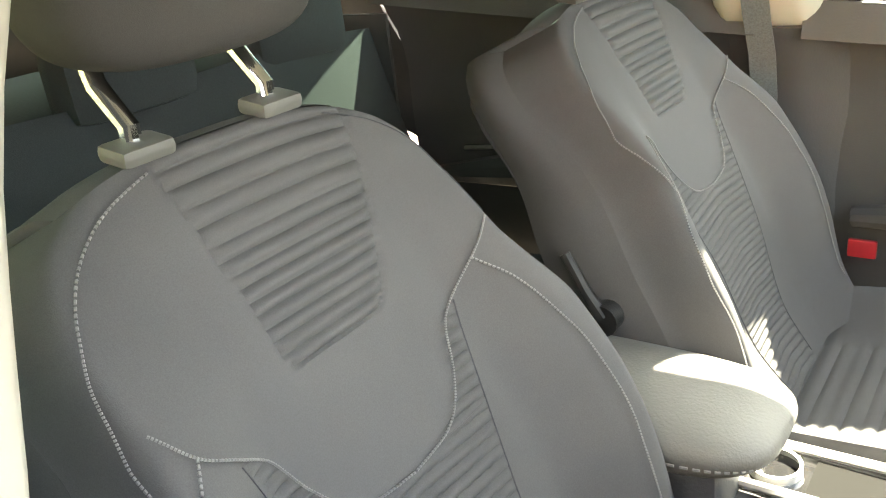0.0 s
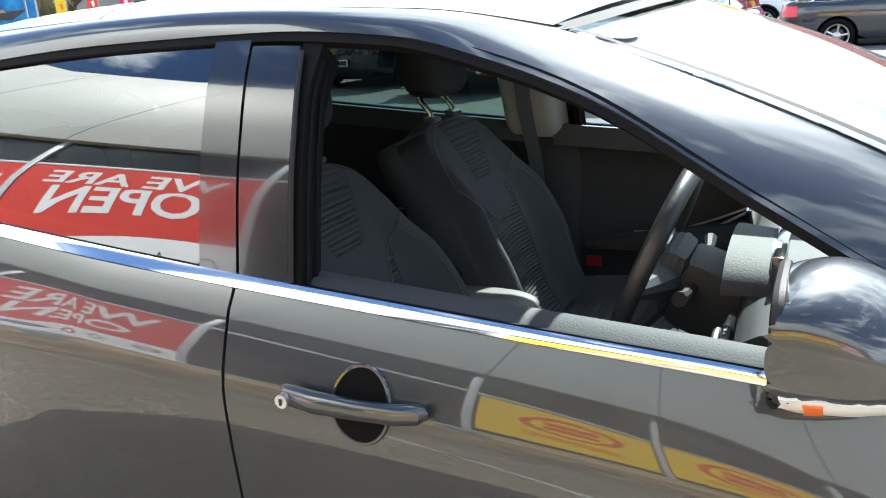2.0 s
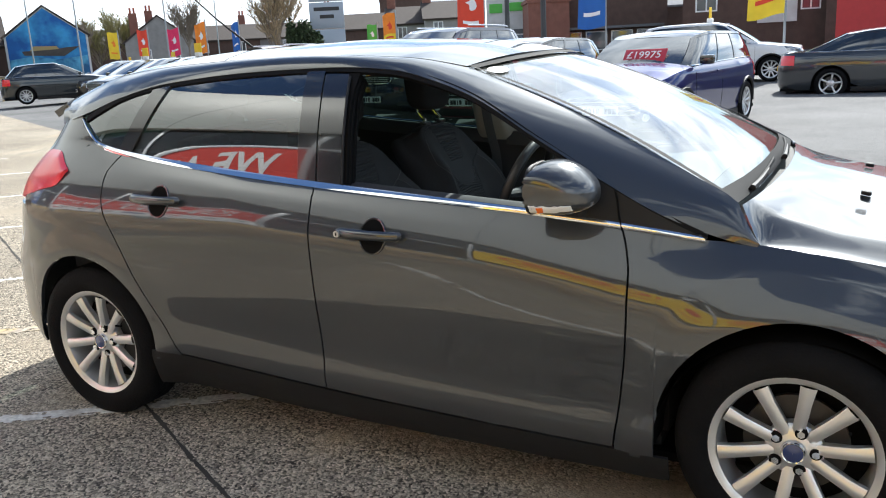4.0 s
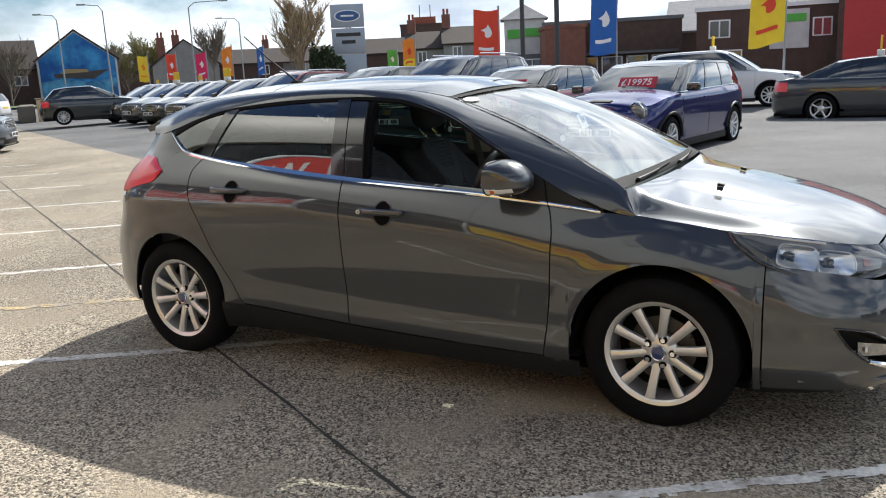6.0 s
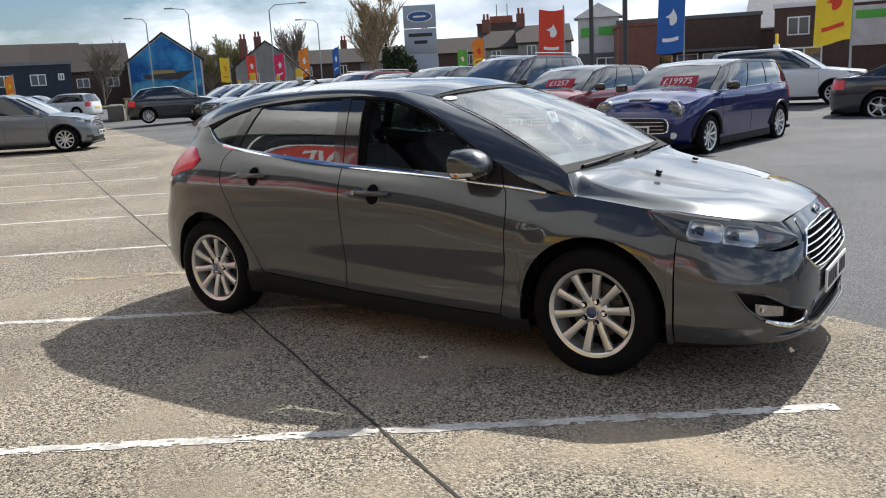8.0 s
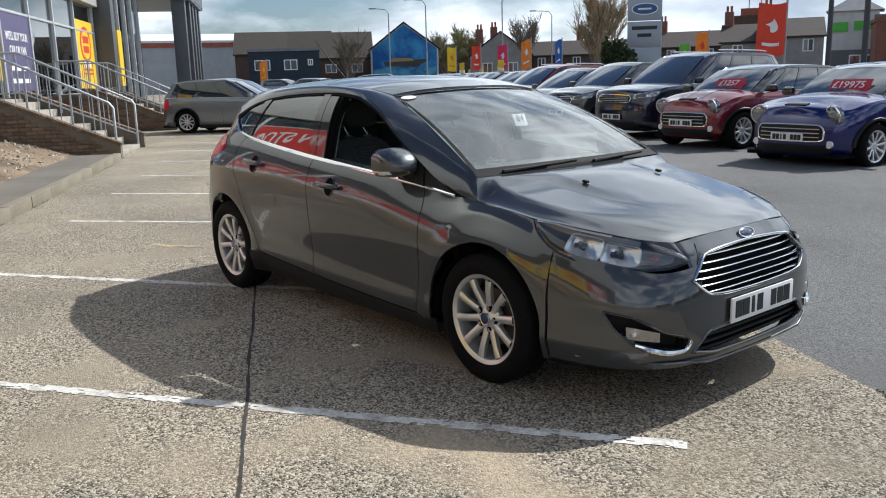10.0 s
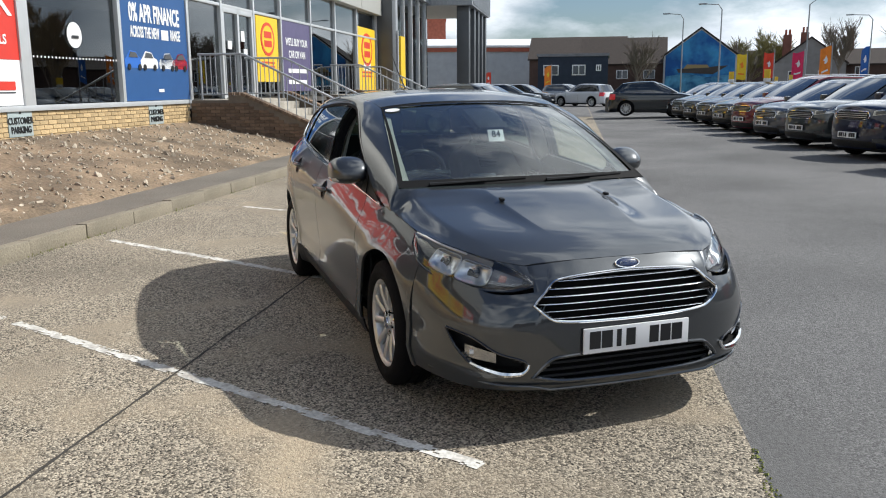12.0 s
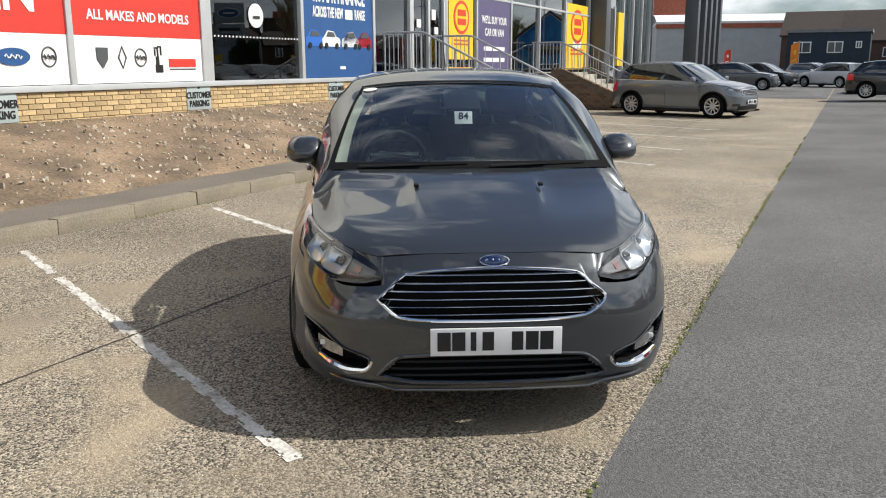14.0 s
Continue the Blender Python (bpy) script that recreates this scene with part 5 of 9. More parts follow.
        post = part("post", tube([(-0.405, yy, 1.16), (-0.398, yy, 1.13), (-0.370, yy, 1.10), (-0.374, yy, 1.03)], 0.0088, 10), CHROME, hr, "chrome head restraint post")
        part("post_collar", box(0.036, 0.050, 0.015, (-0.366, yy, 1.082), 0.006, rot=pose(0, 0, 0, 0, 8)), COLLAR, post, "pale grey plastic collar")
    if lever_side:
        yl = yc - 0.312
        part("tilt_lever", tube([(-0.226, yl, 0.712), (-0.245, yl - 0.004, 0.745), (-0.274, yl, 0.794)], [0.012, 0.009, 0.008], 8), BLACK, seat)
        part("lever_pivot", cyl(0.022, 0.024, (-0.224, yl + 0.006, 0.708), pose(0, 0, 0, 90), 16), BLACK, seat)
    return seat


build_seat(-0.385, "driver_seat", "grey cloth driver's seat with ribbed panels and chrome headrest posts", 0)
build_seat(0.360, "passenger_seat", "grey cloth passenger seat with ribbed panels and side tilt lever", -1)


def build_cabin():
    # rear bench
    bench = thing("rear_bench", Matrix(), "dark cloth rear bench seat with headrests and grey belts", "car seat")
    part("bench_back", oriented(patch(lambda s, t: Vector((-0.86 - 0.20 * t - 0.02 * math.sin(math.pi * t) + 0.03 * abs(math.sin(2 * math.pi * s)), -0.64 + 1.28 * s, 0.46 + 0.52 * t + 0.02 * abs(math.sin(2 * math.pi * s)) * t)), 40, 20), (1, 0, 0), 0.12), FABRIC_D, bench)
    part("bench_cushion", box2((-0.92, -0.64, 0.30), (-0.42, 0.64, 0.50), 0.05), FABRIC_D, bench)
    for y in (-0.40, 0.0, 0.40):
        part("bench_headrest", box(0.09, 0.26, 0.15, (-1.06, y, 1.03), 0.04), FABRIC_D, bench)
    for y0, y1 in ((-0.34, -0.20),):
        part("bench_belt", oriented(patch(lambda s, t: Vector((-1.06 + 0.20 * s, y0 + (y1 - y0) * s + 0.05 * t, 1.02 - 0.50 * s)), 8, 1), (1, 0, 0), 0.002), BELT_M, bench, "grey seat belt")
    # console and armrest
    con = thing("centre_console", Matrix(), "centre console with padded armrest, cup holders and silver trim", "console")
    part("console_body", box2((-0.42, -0.105, 0.22), (0.60, 0.105, 0.545), 0.03), TRIM_D, con)
    part("armrest_pillar", box2((-0.34, -0.085, 0.50), (-0.03, 0.085, 0.63), 0.02), TRIM_D, con)
    arm = part("armrest", oriented(patch(lambda s, t: Vector((-0.155 + 0.185 * abs(math.cos(6.2832 * s)) ** 0.5 * (1 if math.cos(6.2832 * s) > 0 else -1) * abs(math.sin(math.pi * t)) ** 0.30, -0.03 + 0.100 * abs(math.sin(6.2832 * s)) ** 0.6 * (1 if math.sin(6.2832 * s) > 0 else -1) * abs(math.sin(math.pi * t)) ** 0.30, 0.608 + 0.085 * t + 0.012 * math.sin(math.pi * t))), 64, 14, close_s=True), (0, 0, 0)), LEATHER, con, "pale vinyl armrest pad")
    bm = bmesh.new()
    for i in range(70):
        a, b = 6.2832 * i / 70, 6.2832 * (i + 0.6) / 70
        q = lambda w: Vector((-0.16 + 0.1865 * abs(math.cos(w)) ** 0.5 * (1 if math.cos(w) > 0 else -1), -0.03 + 0.1015 * abs(math.sin(w)) ** 0.6 * (1 if math.sin(w) > 0 else -1), 0.655))
        tube([q(a), q(b)], 0.0016, 5, bm)
    part("armrest_stitching", bm, THREAD, arm)
    part("cup_tray", box2((-0.04, 0.0, 0.546), (0.22, 0.086, 0.551), 0.002), GLOSS, con)
    part("tray_trim", tube([(-0.045, -0.004, 0.556), (0.21, -0.004, 0.560), (0.226, 0.006, 0.561), (0.226, 0.080, 0.561), (0.21, 0.090, 0.560), (-0.045, 0.090, 0.556)], 0.0065, 8, close=True), SATIN, con, "satin silver console trim")
    part("tray_floor", box2((0.04, 0.008, 0.551), (0.20, 0.078, 0.553)), UNDER_SHADE, con)
    part("cup_holder", lathe_at([(0.028, 0.0), (0.032, 0.0), (0.032, 0.012), (0.028, 0.012)], (-0.002, 0.043, 0.550)), SATIN, con)
    part("gear_plinth", box2((0.25, -0.05, 0.545), (0.50, 0.088, 0.566), 0.008), SATIN, con, "satin silver gear surround")
    part("gear_gaiter", box2((0.33, -0.03, 0.56), (0.47, 0.068, 0.572), 0.006), TRIM_D, con)
    part("handbrake", tube([(-0.04, -0.062, 0.555), (0.06, -0.062, 0.578), (0.16, -0.062, 0.598)], [0.014, 0.016, 0.013], 10), TRIM_D, con)
    part("handbrake_button", tube([(0.16, -0.062, 0.598), (0.185, -0.062, 0.602)], 0.010, 10), SATIN, con)
    part("handbrake_collar", tube([(0.015, -0.062, 0.567), (0.035, -0.062, 0.572)], 0.0175, 10), SATIN, con)
    gear = part("gear_lever", tube([(0.40, 0, 0.55), (0.42, 0, 0.66)], [0.03, 0.012], 12), TRIM_D, con)
    bm = bmesh.new()
    bmesh.ops.create_uvsphere(bm, u_segments=18, v_segments=10, radius=0.028, matrix=Matrix.Translation((0.42, 0, 0.675)))
    part("gear_knob", bm, SATIN, gear)
    bk = part("belt_buckle", box(0.05, 0.03, 0.10, (-0.068, -0.138, 0.530), 0.008, rot=pose(0, 0, 0, 0, -35)), BLACK, con)
    part("release_button", box(0.024, 0.024, 0.024, (-0.040, -0.138, 0.572), 0.004, rot=pose(0, 0, 0, 0, -35)), RED_P, bk, "red belt release button")
    # steering wheel
    sw = thing("steering_wheel", Matrix.Translation((0.385, -0.385, 0.925)) @ pose(0, 0, 0, 0, 22, 0), "black leather steering wheel with silver-trimmed spokes", "steering wheel")
    ring = lambda a, r: Vector((0, r * math.cos(a), r * math.sin(a)))
    part("rim", tube([ring(2 * math.pi * i / 64, 0.178) for i in range(64)], 0.0165, 12, close=True), material("wheel_leather", (0.025, 0.025, 0.026), 0.42, vary=0.1, bump=0.01, bump_scale=300), sw)
    bm = box(0.05, 0.15, 0.12, (0.035, 0, 0), 0.03)
    hubp = part("hub_pad", bm, TRIM_D, sw)
    part("hub_badge", lathe_x([(0.0005, -0.001), (0.03, 0.0), (0.032, 0.004)], (0.008, 0, 0.0), (1.0, 0.5)), CHROME, hubp)
    for a in (0, 180, 270):
        sp = part("spoke", tube([ring(radians(a), 0.05) + Vector((0.035, 0, 0)), ring(radians(a), 0.11) + Vector((0.02, 0, 0)), ring(radians(a), 0.172)], [0.034, 0.024, 0.014], 10), TRIM_D, sw)
        part("spoke_trim", tube([ring(radians(a + 9), 0.07) + Vector((0.006, 0, 0)), ring(radians(a + 6), 0.165) + Vector((-0.004, 0, 0))], 0.007, 8), SATIN, sp)
    part("column_shroud", box2((0.05, -0.075, -0.075), (0.30, 0.075, 0.055), 0.03), DASH, sw)
    for sg in (-1, 1):
        part("stalk", tube([(0.08, sg * 0.06, 0.01), (0.075, sg * 0.14, 0.02), (0.07, sg * 0.175, 0.025)], [0.010, 0.009, 0.013], 8), BLACK, sw)
    part("ignition_key", box(0.02, 0.012, 0.05, (0.16, -0.09, -0.02), 0.004), SATIN, sw)
    # dashboard
    dash = thing("dashboard", Matrix(), "black dashboard with instrument hood and silver vents", "dashboard")
    prof = curve_fn([(1.02, 0, 0.93), (0.80, 0, 0.945), (0.63, 0, 0.94), (0.56, 0, 0.91), (0.55, 0, 0.84), (0.58, 0, 0.70), (0.66, 0, 0.58), (0.74, 0, 0.48)])
    part("dash_top", oriented(patch(lambda s, t: prof(t) + Vector((-0.03 * math.sin(math.pi * s), (2 * s - 1) * (0.70 if t > 0.35 else 0.64 + 0.06 * t / 0.35), 0)), 30, 40), (-0.5, 0, 1), 0.02), DASH, dash)
    part("instrument_hood", oriented(patch(lambda s, t: Vector((0.52 + 0.16 * t, -0.385 + 0.165 * math.cos(math.pi * s) * (1 - 0.15 * t), 0.93 + (0.060 - 0.02 * t) * math.sin(math.pi * s))), 24, 8), (0, 0, 1), 0.012), DASH, dash)
    part("instrument_panel", box(0.02, 0.28, 0.11, (0.60, -0.385, 0.935), 0.004), GLOSS, dash)
    for dy in (-0.07, 0.07):
        part("dial_ring", lathe_x([(0.048, 0.0), (0.052, -0.012), (0.055, 0.0)], (0.588, -0.385 + dy, 0.94)), SATIN, dash)
    for y in (-0.63, -0.13, 0.13, 0.63):
        v = part("air_vent", box(0.02, 0.10, 0.075, (0.535, y, 0.86), 0.012), GLOSS, dash)
        part("vent_trim", tube([(0.525, y + 0.052 * math.cos(a), 0.86 + 0.04 * math.sin(a)) for a in [2 * math.pi * i / 24 for i in range(24)]], 0.005, 6, close=True), SATIN, v)
    part("centre_panel", box2((0.50, -0.12, 0.50), (0.60, 0.12, 0.84), 0.03), GLOSS, dash)
    part("screen", box(0.012, 0.17, 0.10, (0.525, 0, 0.90), 0.006, rot=pose(0, 0, 0, 0, -12)), GLOSS, dash)
    for k in range(4):
        part("stack_button", box(0.012, 0.03, 0.012, (0.496, -0.065 + 0.043 * k, 0.76), 0.003), SATIN, dash)
    # door linings
    for side in (-1, 1):
        for x0, x1, nm in ((-0.16, 0.86, "front_door_lining"), (-1.10, -0.24, "rear_door_lining")):
            lin = thing(nm, Matrix(), "dark moulded door lining with armrest and pull" if side > 0 else "dark moulded door lining below the open window", "door lining")
            part("lining_panel", oriented(patch(lambda s, t: Vector((x0 + (x1 - x0) * s, side * (flank(min(x0 + (x1 - x0) * s, 0.8), 0.32 + (BELT(x0 + (x1 - x0) * s) - 0.345) * t) - 0.075 - 0.02 * math.sin(math.pi * t)), 0.32 + (BELT(x0 + (x1 - x0) * s) - 0.345) * t)), 24, 14), (0, -side, 0), 0.01), TRIM_D, lin)
            # driver's top darker than the passenger's: its shade is put into the colour
            part("lining_top", oriented(patch(lambda s, t: Vector((x0 + (x1 - x0) * s, side * (flank(x0 + (x1 - x0) * s, BELT(x0 + (x1 - x0) * s)) - 0.022 - 0.066 * t), BELT(x0 + (x1 - x0) * s) - 0.004 + 0.012 * math.sin(math.pi * t * 0.8) - 0.06 * ramp01(t, 0.7, 1.0) ** 2)), 24, 8), (0, 0, 1), 0.01), TRIM_G if side > 0 else TRIM_D, lin)
            xm = (x0 + x1) / 2
            part("lining_armrest", tube([(x0 + 0.10, side * 0.77, 0.60), (xm - 0.05, side * 0.735, 0.645), (xm + 0.15, side * 0.735, 0.67), (x1 - 0.12, side * 0.765, 0.70)], [0.02, 0.045, 0.045, 0.02], 10), TRIM_D, lin)
            if x1 > 0:
                part("lining_trim", tube([(0.095, side * 0.758, 0.646), (0.17, side * 0.738, 0.642), (0.26, side * 0.728, 0.650), (0.36, side * 0.732, 0.690), (0.45, side * 0.748, 0.738)], 0.0045, 8), SATIN, lin, "satin silver trim line")
                part("lining_trim", tube([(0.095, side * 0.758, 0.650), (0.17, side * 0.742, 0.660), (0.26, side * 0.735, 0.676), (0.36, side * 0.738, 0.712), (0.45, side * 0.752, 0.748)], 0.0035, 8), SATIN, lin)
                part("pull_pocket", tube([(0.11, side * 0.745, 0.628), (0.20, side * 0.728, 0.612), (0.29, side * 0.725, 0.628), (0.40, side * 0.742, 0.69)], [0.010, 0.026, 0.026, 0.010], 10), GLOSS, lin, "gloss black pull pocket")
                # a thin black plate stands in for the shaded hollow behind the pull
                part("handle_recess", prism([(-0.075, -0.012), (0.06, -0.035), (0.075, 0.02), (-0.03, 0.04)], 0.004, Matrix.Translation((0.415, side * 0.752, 0.833)) @ pose(0, 0, 0, 90)), UNDER_SHADE, lin)
            else:
                part("lining_trim", tube([(xm - 0.25, side * 0.765, 0.672), (xm, side * 0.728, 0.705), (x1 - 0.14, side * 0.742, 0.755)], 0.005, 8), SATIN, lin, "satin silver trim line")
            part("door_pull", tube([(x1 - 0.495, side * 0.752, 0.832), (x1 - 0.45, side * 0.735, 0.820), (x1 - 0.39, side * 0.748, 0.806)] if x1 > 0 else [(x1 - 0.18, side * 0.765, 0.845), (x1 - 0.12, side * 0.745, 0.85), (x1 - 0.05, side * 0.765, 0.84)], 0.009, 8), SATIN, lin)
        # pillar trim between the doors with belt
        pil = thing("pillar_trim", Matrix(), "pale upper pillar trim with a dark seat belt", "trim")
        sec = curve_fn([(-0.11, 0.03, 0), (-0.125, 0.085, 0), (-0.155, 0.112, 0), (-0.28, 0.112, 0), (-0.31, 0.07, 0)] if side > 0 else [(-0.094, 0.085, 0), (-0.106, 0.104, 0), (-0.135, 0.112, 0), (-0.28, 0.110, 0), (-0.31, 0.07, 0)])
        part("upper_trim", oriented(patch(lambda s, t: Vector((sec(s).x - 0.009 - 0.021 * t, side * (flank(-0.2, 0.955 + 0.385 * t) - sec(s).y), 0.955 + 0.385 * t)), 16, 10), (0.3, -side, 0), 0.008), CREAM, pil)
        part("lower_trim", oriented(patch(lambda s, t: Vector((-0.30 + 0.21 * s, side * (flank(-0.2, 0.33 + 0.622 * t) - 0.09 - 0.03 * math.sin(math.pi * s)), 0.33 + 0.622 * t)), 8, 8), (0, -side, 0), 0.01), TRIM_D, pil)
        part("belt", oriented(patch(lambda s, t: Vector((-0.255 + 0.048 * s, side * (flank(-0.2, 1.30 - 0.80 * t) - 0.128), 1.30 - 0.80 * t)), 1, 10), (0, -side, 0), 0.002), BELT_M, pil)
        part("warning_tag", box(0.05, 0.012, 0.035, (-0.038, side * 0.758, 0.542), 0.004), RED_P, pil, "red reflector on the door edge")
        # windscreen pillar and quarter lining
        part("screen_pillar_lining", oriented(patch(lambda q, t: Vector((1.06 - 0.685 * t - 0.012 * math.sin(math.pi * q), side * (0.694 - 0.115 * t + 0.014 * math.sin(math.pi * t) - (0.060 - 0.018 * t) * q), 0.985 + 0.318 * t + 0.020 * math.sin(math.pi * t) - 0.018 * q)), 6, 16), (0.4, -side * 0.6, 0.5), 0.008), CREAM, pil)
        part("quarter_lining", oriented(patch(lambda s, t: Vector((-1.06 - 0.52 * s, side * (min(0.70, flank(-1.06 - 0.6 * s, 0.4 + 0.6 * t) - 0.08)), 0.40 + 0.60 * t)), 10, 10), (0, -side, 0), 0.01), TRIM_D, pil)
    head = thing("headlining", Matrix(), "pale cloth roof lining", "headlining")
    part("headlining_sheet", oriented(patch(lambda s, t: roof(0.04 + 0.92 * s, 0.96 * (2 * t - 1)) + Vector((0, 0, -0.03)), 30, 16), (0, 0, -1), 0.006), CREAM, head)
    mirr = thing("rear_view_mirror", Matrix(), "black interior mirror and sensor housing behind the screen", "mirror")
    part("mirror_body", box(0.03, 0.23, 0.065, (0.42, 0.0, 1.26), 0.02), BLACK, mirr)
    part("sensor_box", box(0.29, 0.20, 0.05, (0.55, 0.0, 1.268), 0.02, rot=pose(0, 0, 0, 0, 21)), BLACK, mirr)
    tag = thing("windscreen_ticket", Matrix(), "white square ticket with black number behind the windscreen", "ticket")
    card = part("card", box(0.002, 0.098, 0.074, (0.72, 0.0, 1.189), 0.001, rot=pose(0, 0, 0, 0, -25)), PLATE, tag)
    words("84", 0.056, Matrix.Translation((0.7195, 0.0, 1.1965)) @ pose(0, 0, 0, 0, -25) @ pose(0, 0, 0, 90, 0, 90), INK, card, depth=0.001, bold=0.02)
    part("card_mark", box(0.0012, 0.05, 0.006, (0.7105, 0.0, 1.1640), rot=pose(0, 0, 0, 0, -25)), INK, card)
    fl = thing("cabin_floor", Matrix(), "black carpeted cabin floor", "carpet", kind="structure")
    part("carpet", box2((-1.75, -0.74, 0.205), (0.95, 0.74, 0.24), 0.01), CARPET, fl)
    part("firewall", box2((0.93, -0.70, 0.24), (0.96, 0.70, 0.90)), CARPET, fl)
    part("parcel_shelf", box2((-1.62, -0.60, 0.96), (-1.12, 0.60, 0.98), 0.006), CARPET, fl)
    part("boot_wall", box2((-1.80, -0.52, 0.24), (-1.78, 0.52, 0.95)), CARPET, fl)


def lathe_at(profile, at):
    bm = lathe(profile, 24)
    bmesh.ops.transform(bm, matrix=Matrix.Translation(at) @ pose(0, 0, 0, 90), verts=list(bm.verts))
    return bm


def lathe_x(profile, at, sc=(1, 1)):
    bm = lathe(profile, 28)
    bmesh.ops.transform(bm, matrix=Matrix.Translation(at) @ Matrix.Diagonal((1, sc[0], sc[1], 1)) @ pose(0, 0, 0, 0, 0, 90), verts=list(bm.verts))
    return bm


build_cabin()

# ---- the forecourt ----
CONCRETE = aggregate("worn_concrete", (0.225, 0.194, 0.150), (0.54, 0.465, 0.355), (0.022, 0.019, 0.015), (0.40, 0.325, 0.228), 0.0085, 0.55, 1.0)
TARMAC = aggregate("grey_tarmac", (0.128, 0.126, 0.124), (0.25, 0.245, 0.24), (0.045, 0.045, 0.045), (0.112, 0.110, 0.108), 0.007, 0.4, 0.6)
KERB = material("kerb_concrete", (0.235, 0.205, 0.152), 0.85, vary=0.2, scale=2, grain=0.2, grain_scale=60, bump=0.02, bump_scale=50, second=(0.19, 0.165, 0.125), rand=0.05)
PATHWAY = material("footway_tarmac", (0.145, 0.128, 0.104), 0.88, vary=0.15, scale=1.2, grain=0.25, grain_scale=60, bump=0.015, bump_scale=60)
SOIL = material("dry_soil", (0.225, 0.163, 0.104), 0.95, vary=0.25, scale=1.4, grain=0.3, grain_scale=30, bump=0.05, bump_scale=18, second=(0.13, 0.096, 0.063), second_at=(0.45, 0.62), second_scale=1.1)
GRIT = material("pale_grit", (0.40, 0.345, 0.27), 0.9, island=0.45)
STONE = material("bank_stone", (0.38, 0.325, 0.25), 0.9, island=0.30, grain=0.2, grain_scale=60)
LINE = material("worn_white_line", (0.62, 0.60, 0.55), 0.8, vary=0.15, scale=4, grain=0.25, grain_scale=50, second=(0.36, 0.33, 0.29), second_at=(0.50, 0.68), second_scale=7)
LINE_Y = material("worn_yellow_line", (0.45, 0.34, 0.17), 0.85, vary=0.2, scale=4, grain=0.3, grain_scale=40, second=(0.30, 0.26, 0.21), second_at=(0.40, 0.58), second_scale=6)
YELLOW_LINE = material("yellow_road_paint", (0.62, 0.50, 0.14), 0.8, vary=0.1)
JOINT = material("joint_tar", (0.045, 0.04, 0.034), 0.9, vary=0.3, scale=8)
MOSS = material("moss", (0.17, 0.19, 0.045), 0.95, vary=0.3, scale=9, island=0.3)


def lot_part(name, bm, mat, label="", category="", kind="structure", parent=None, angle=35):
    ob = part(name, bm, mat, parent, angle=angle)
    if not parent:
        ob.matrix_world = LOT
        tagged(ob, label, category, "", kind)
    return ob


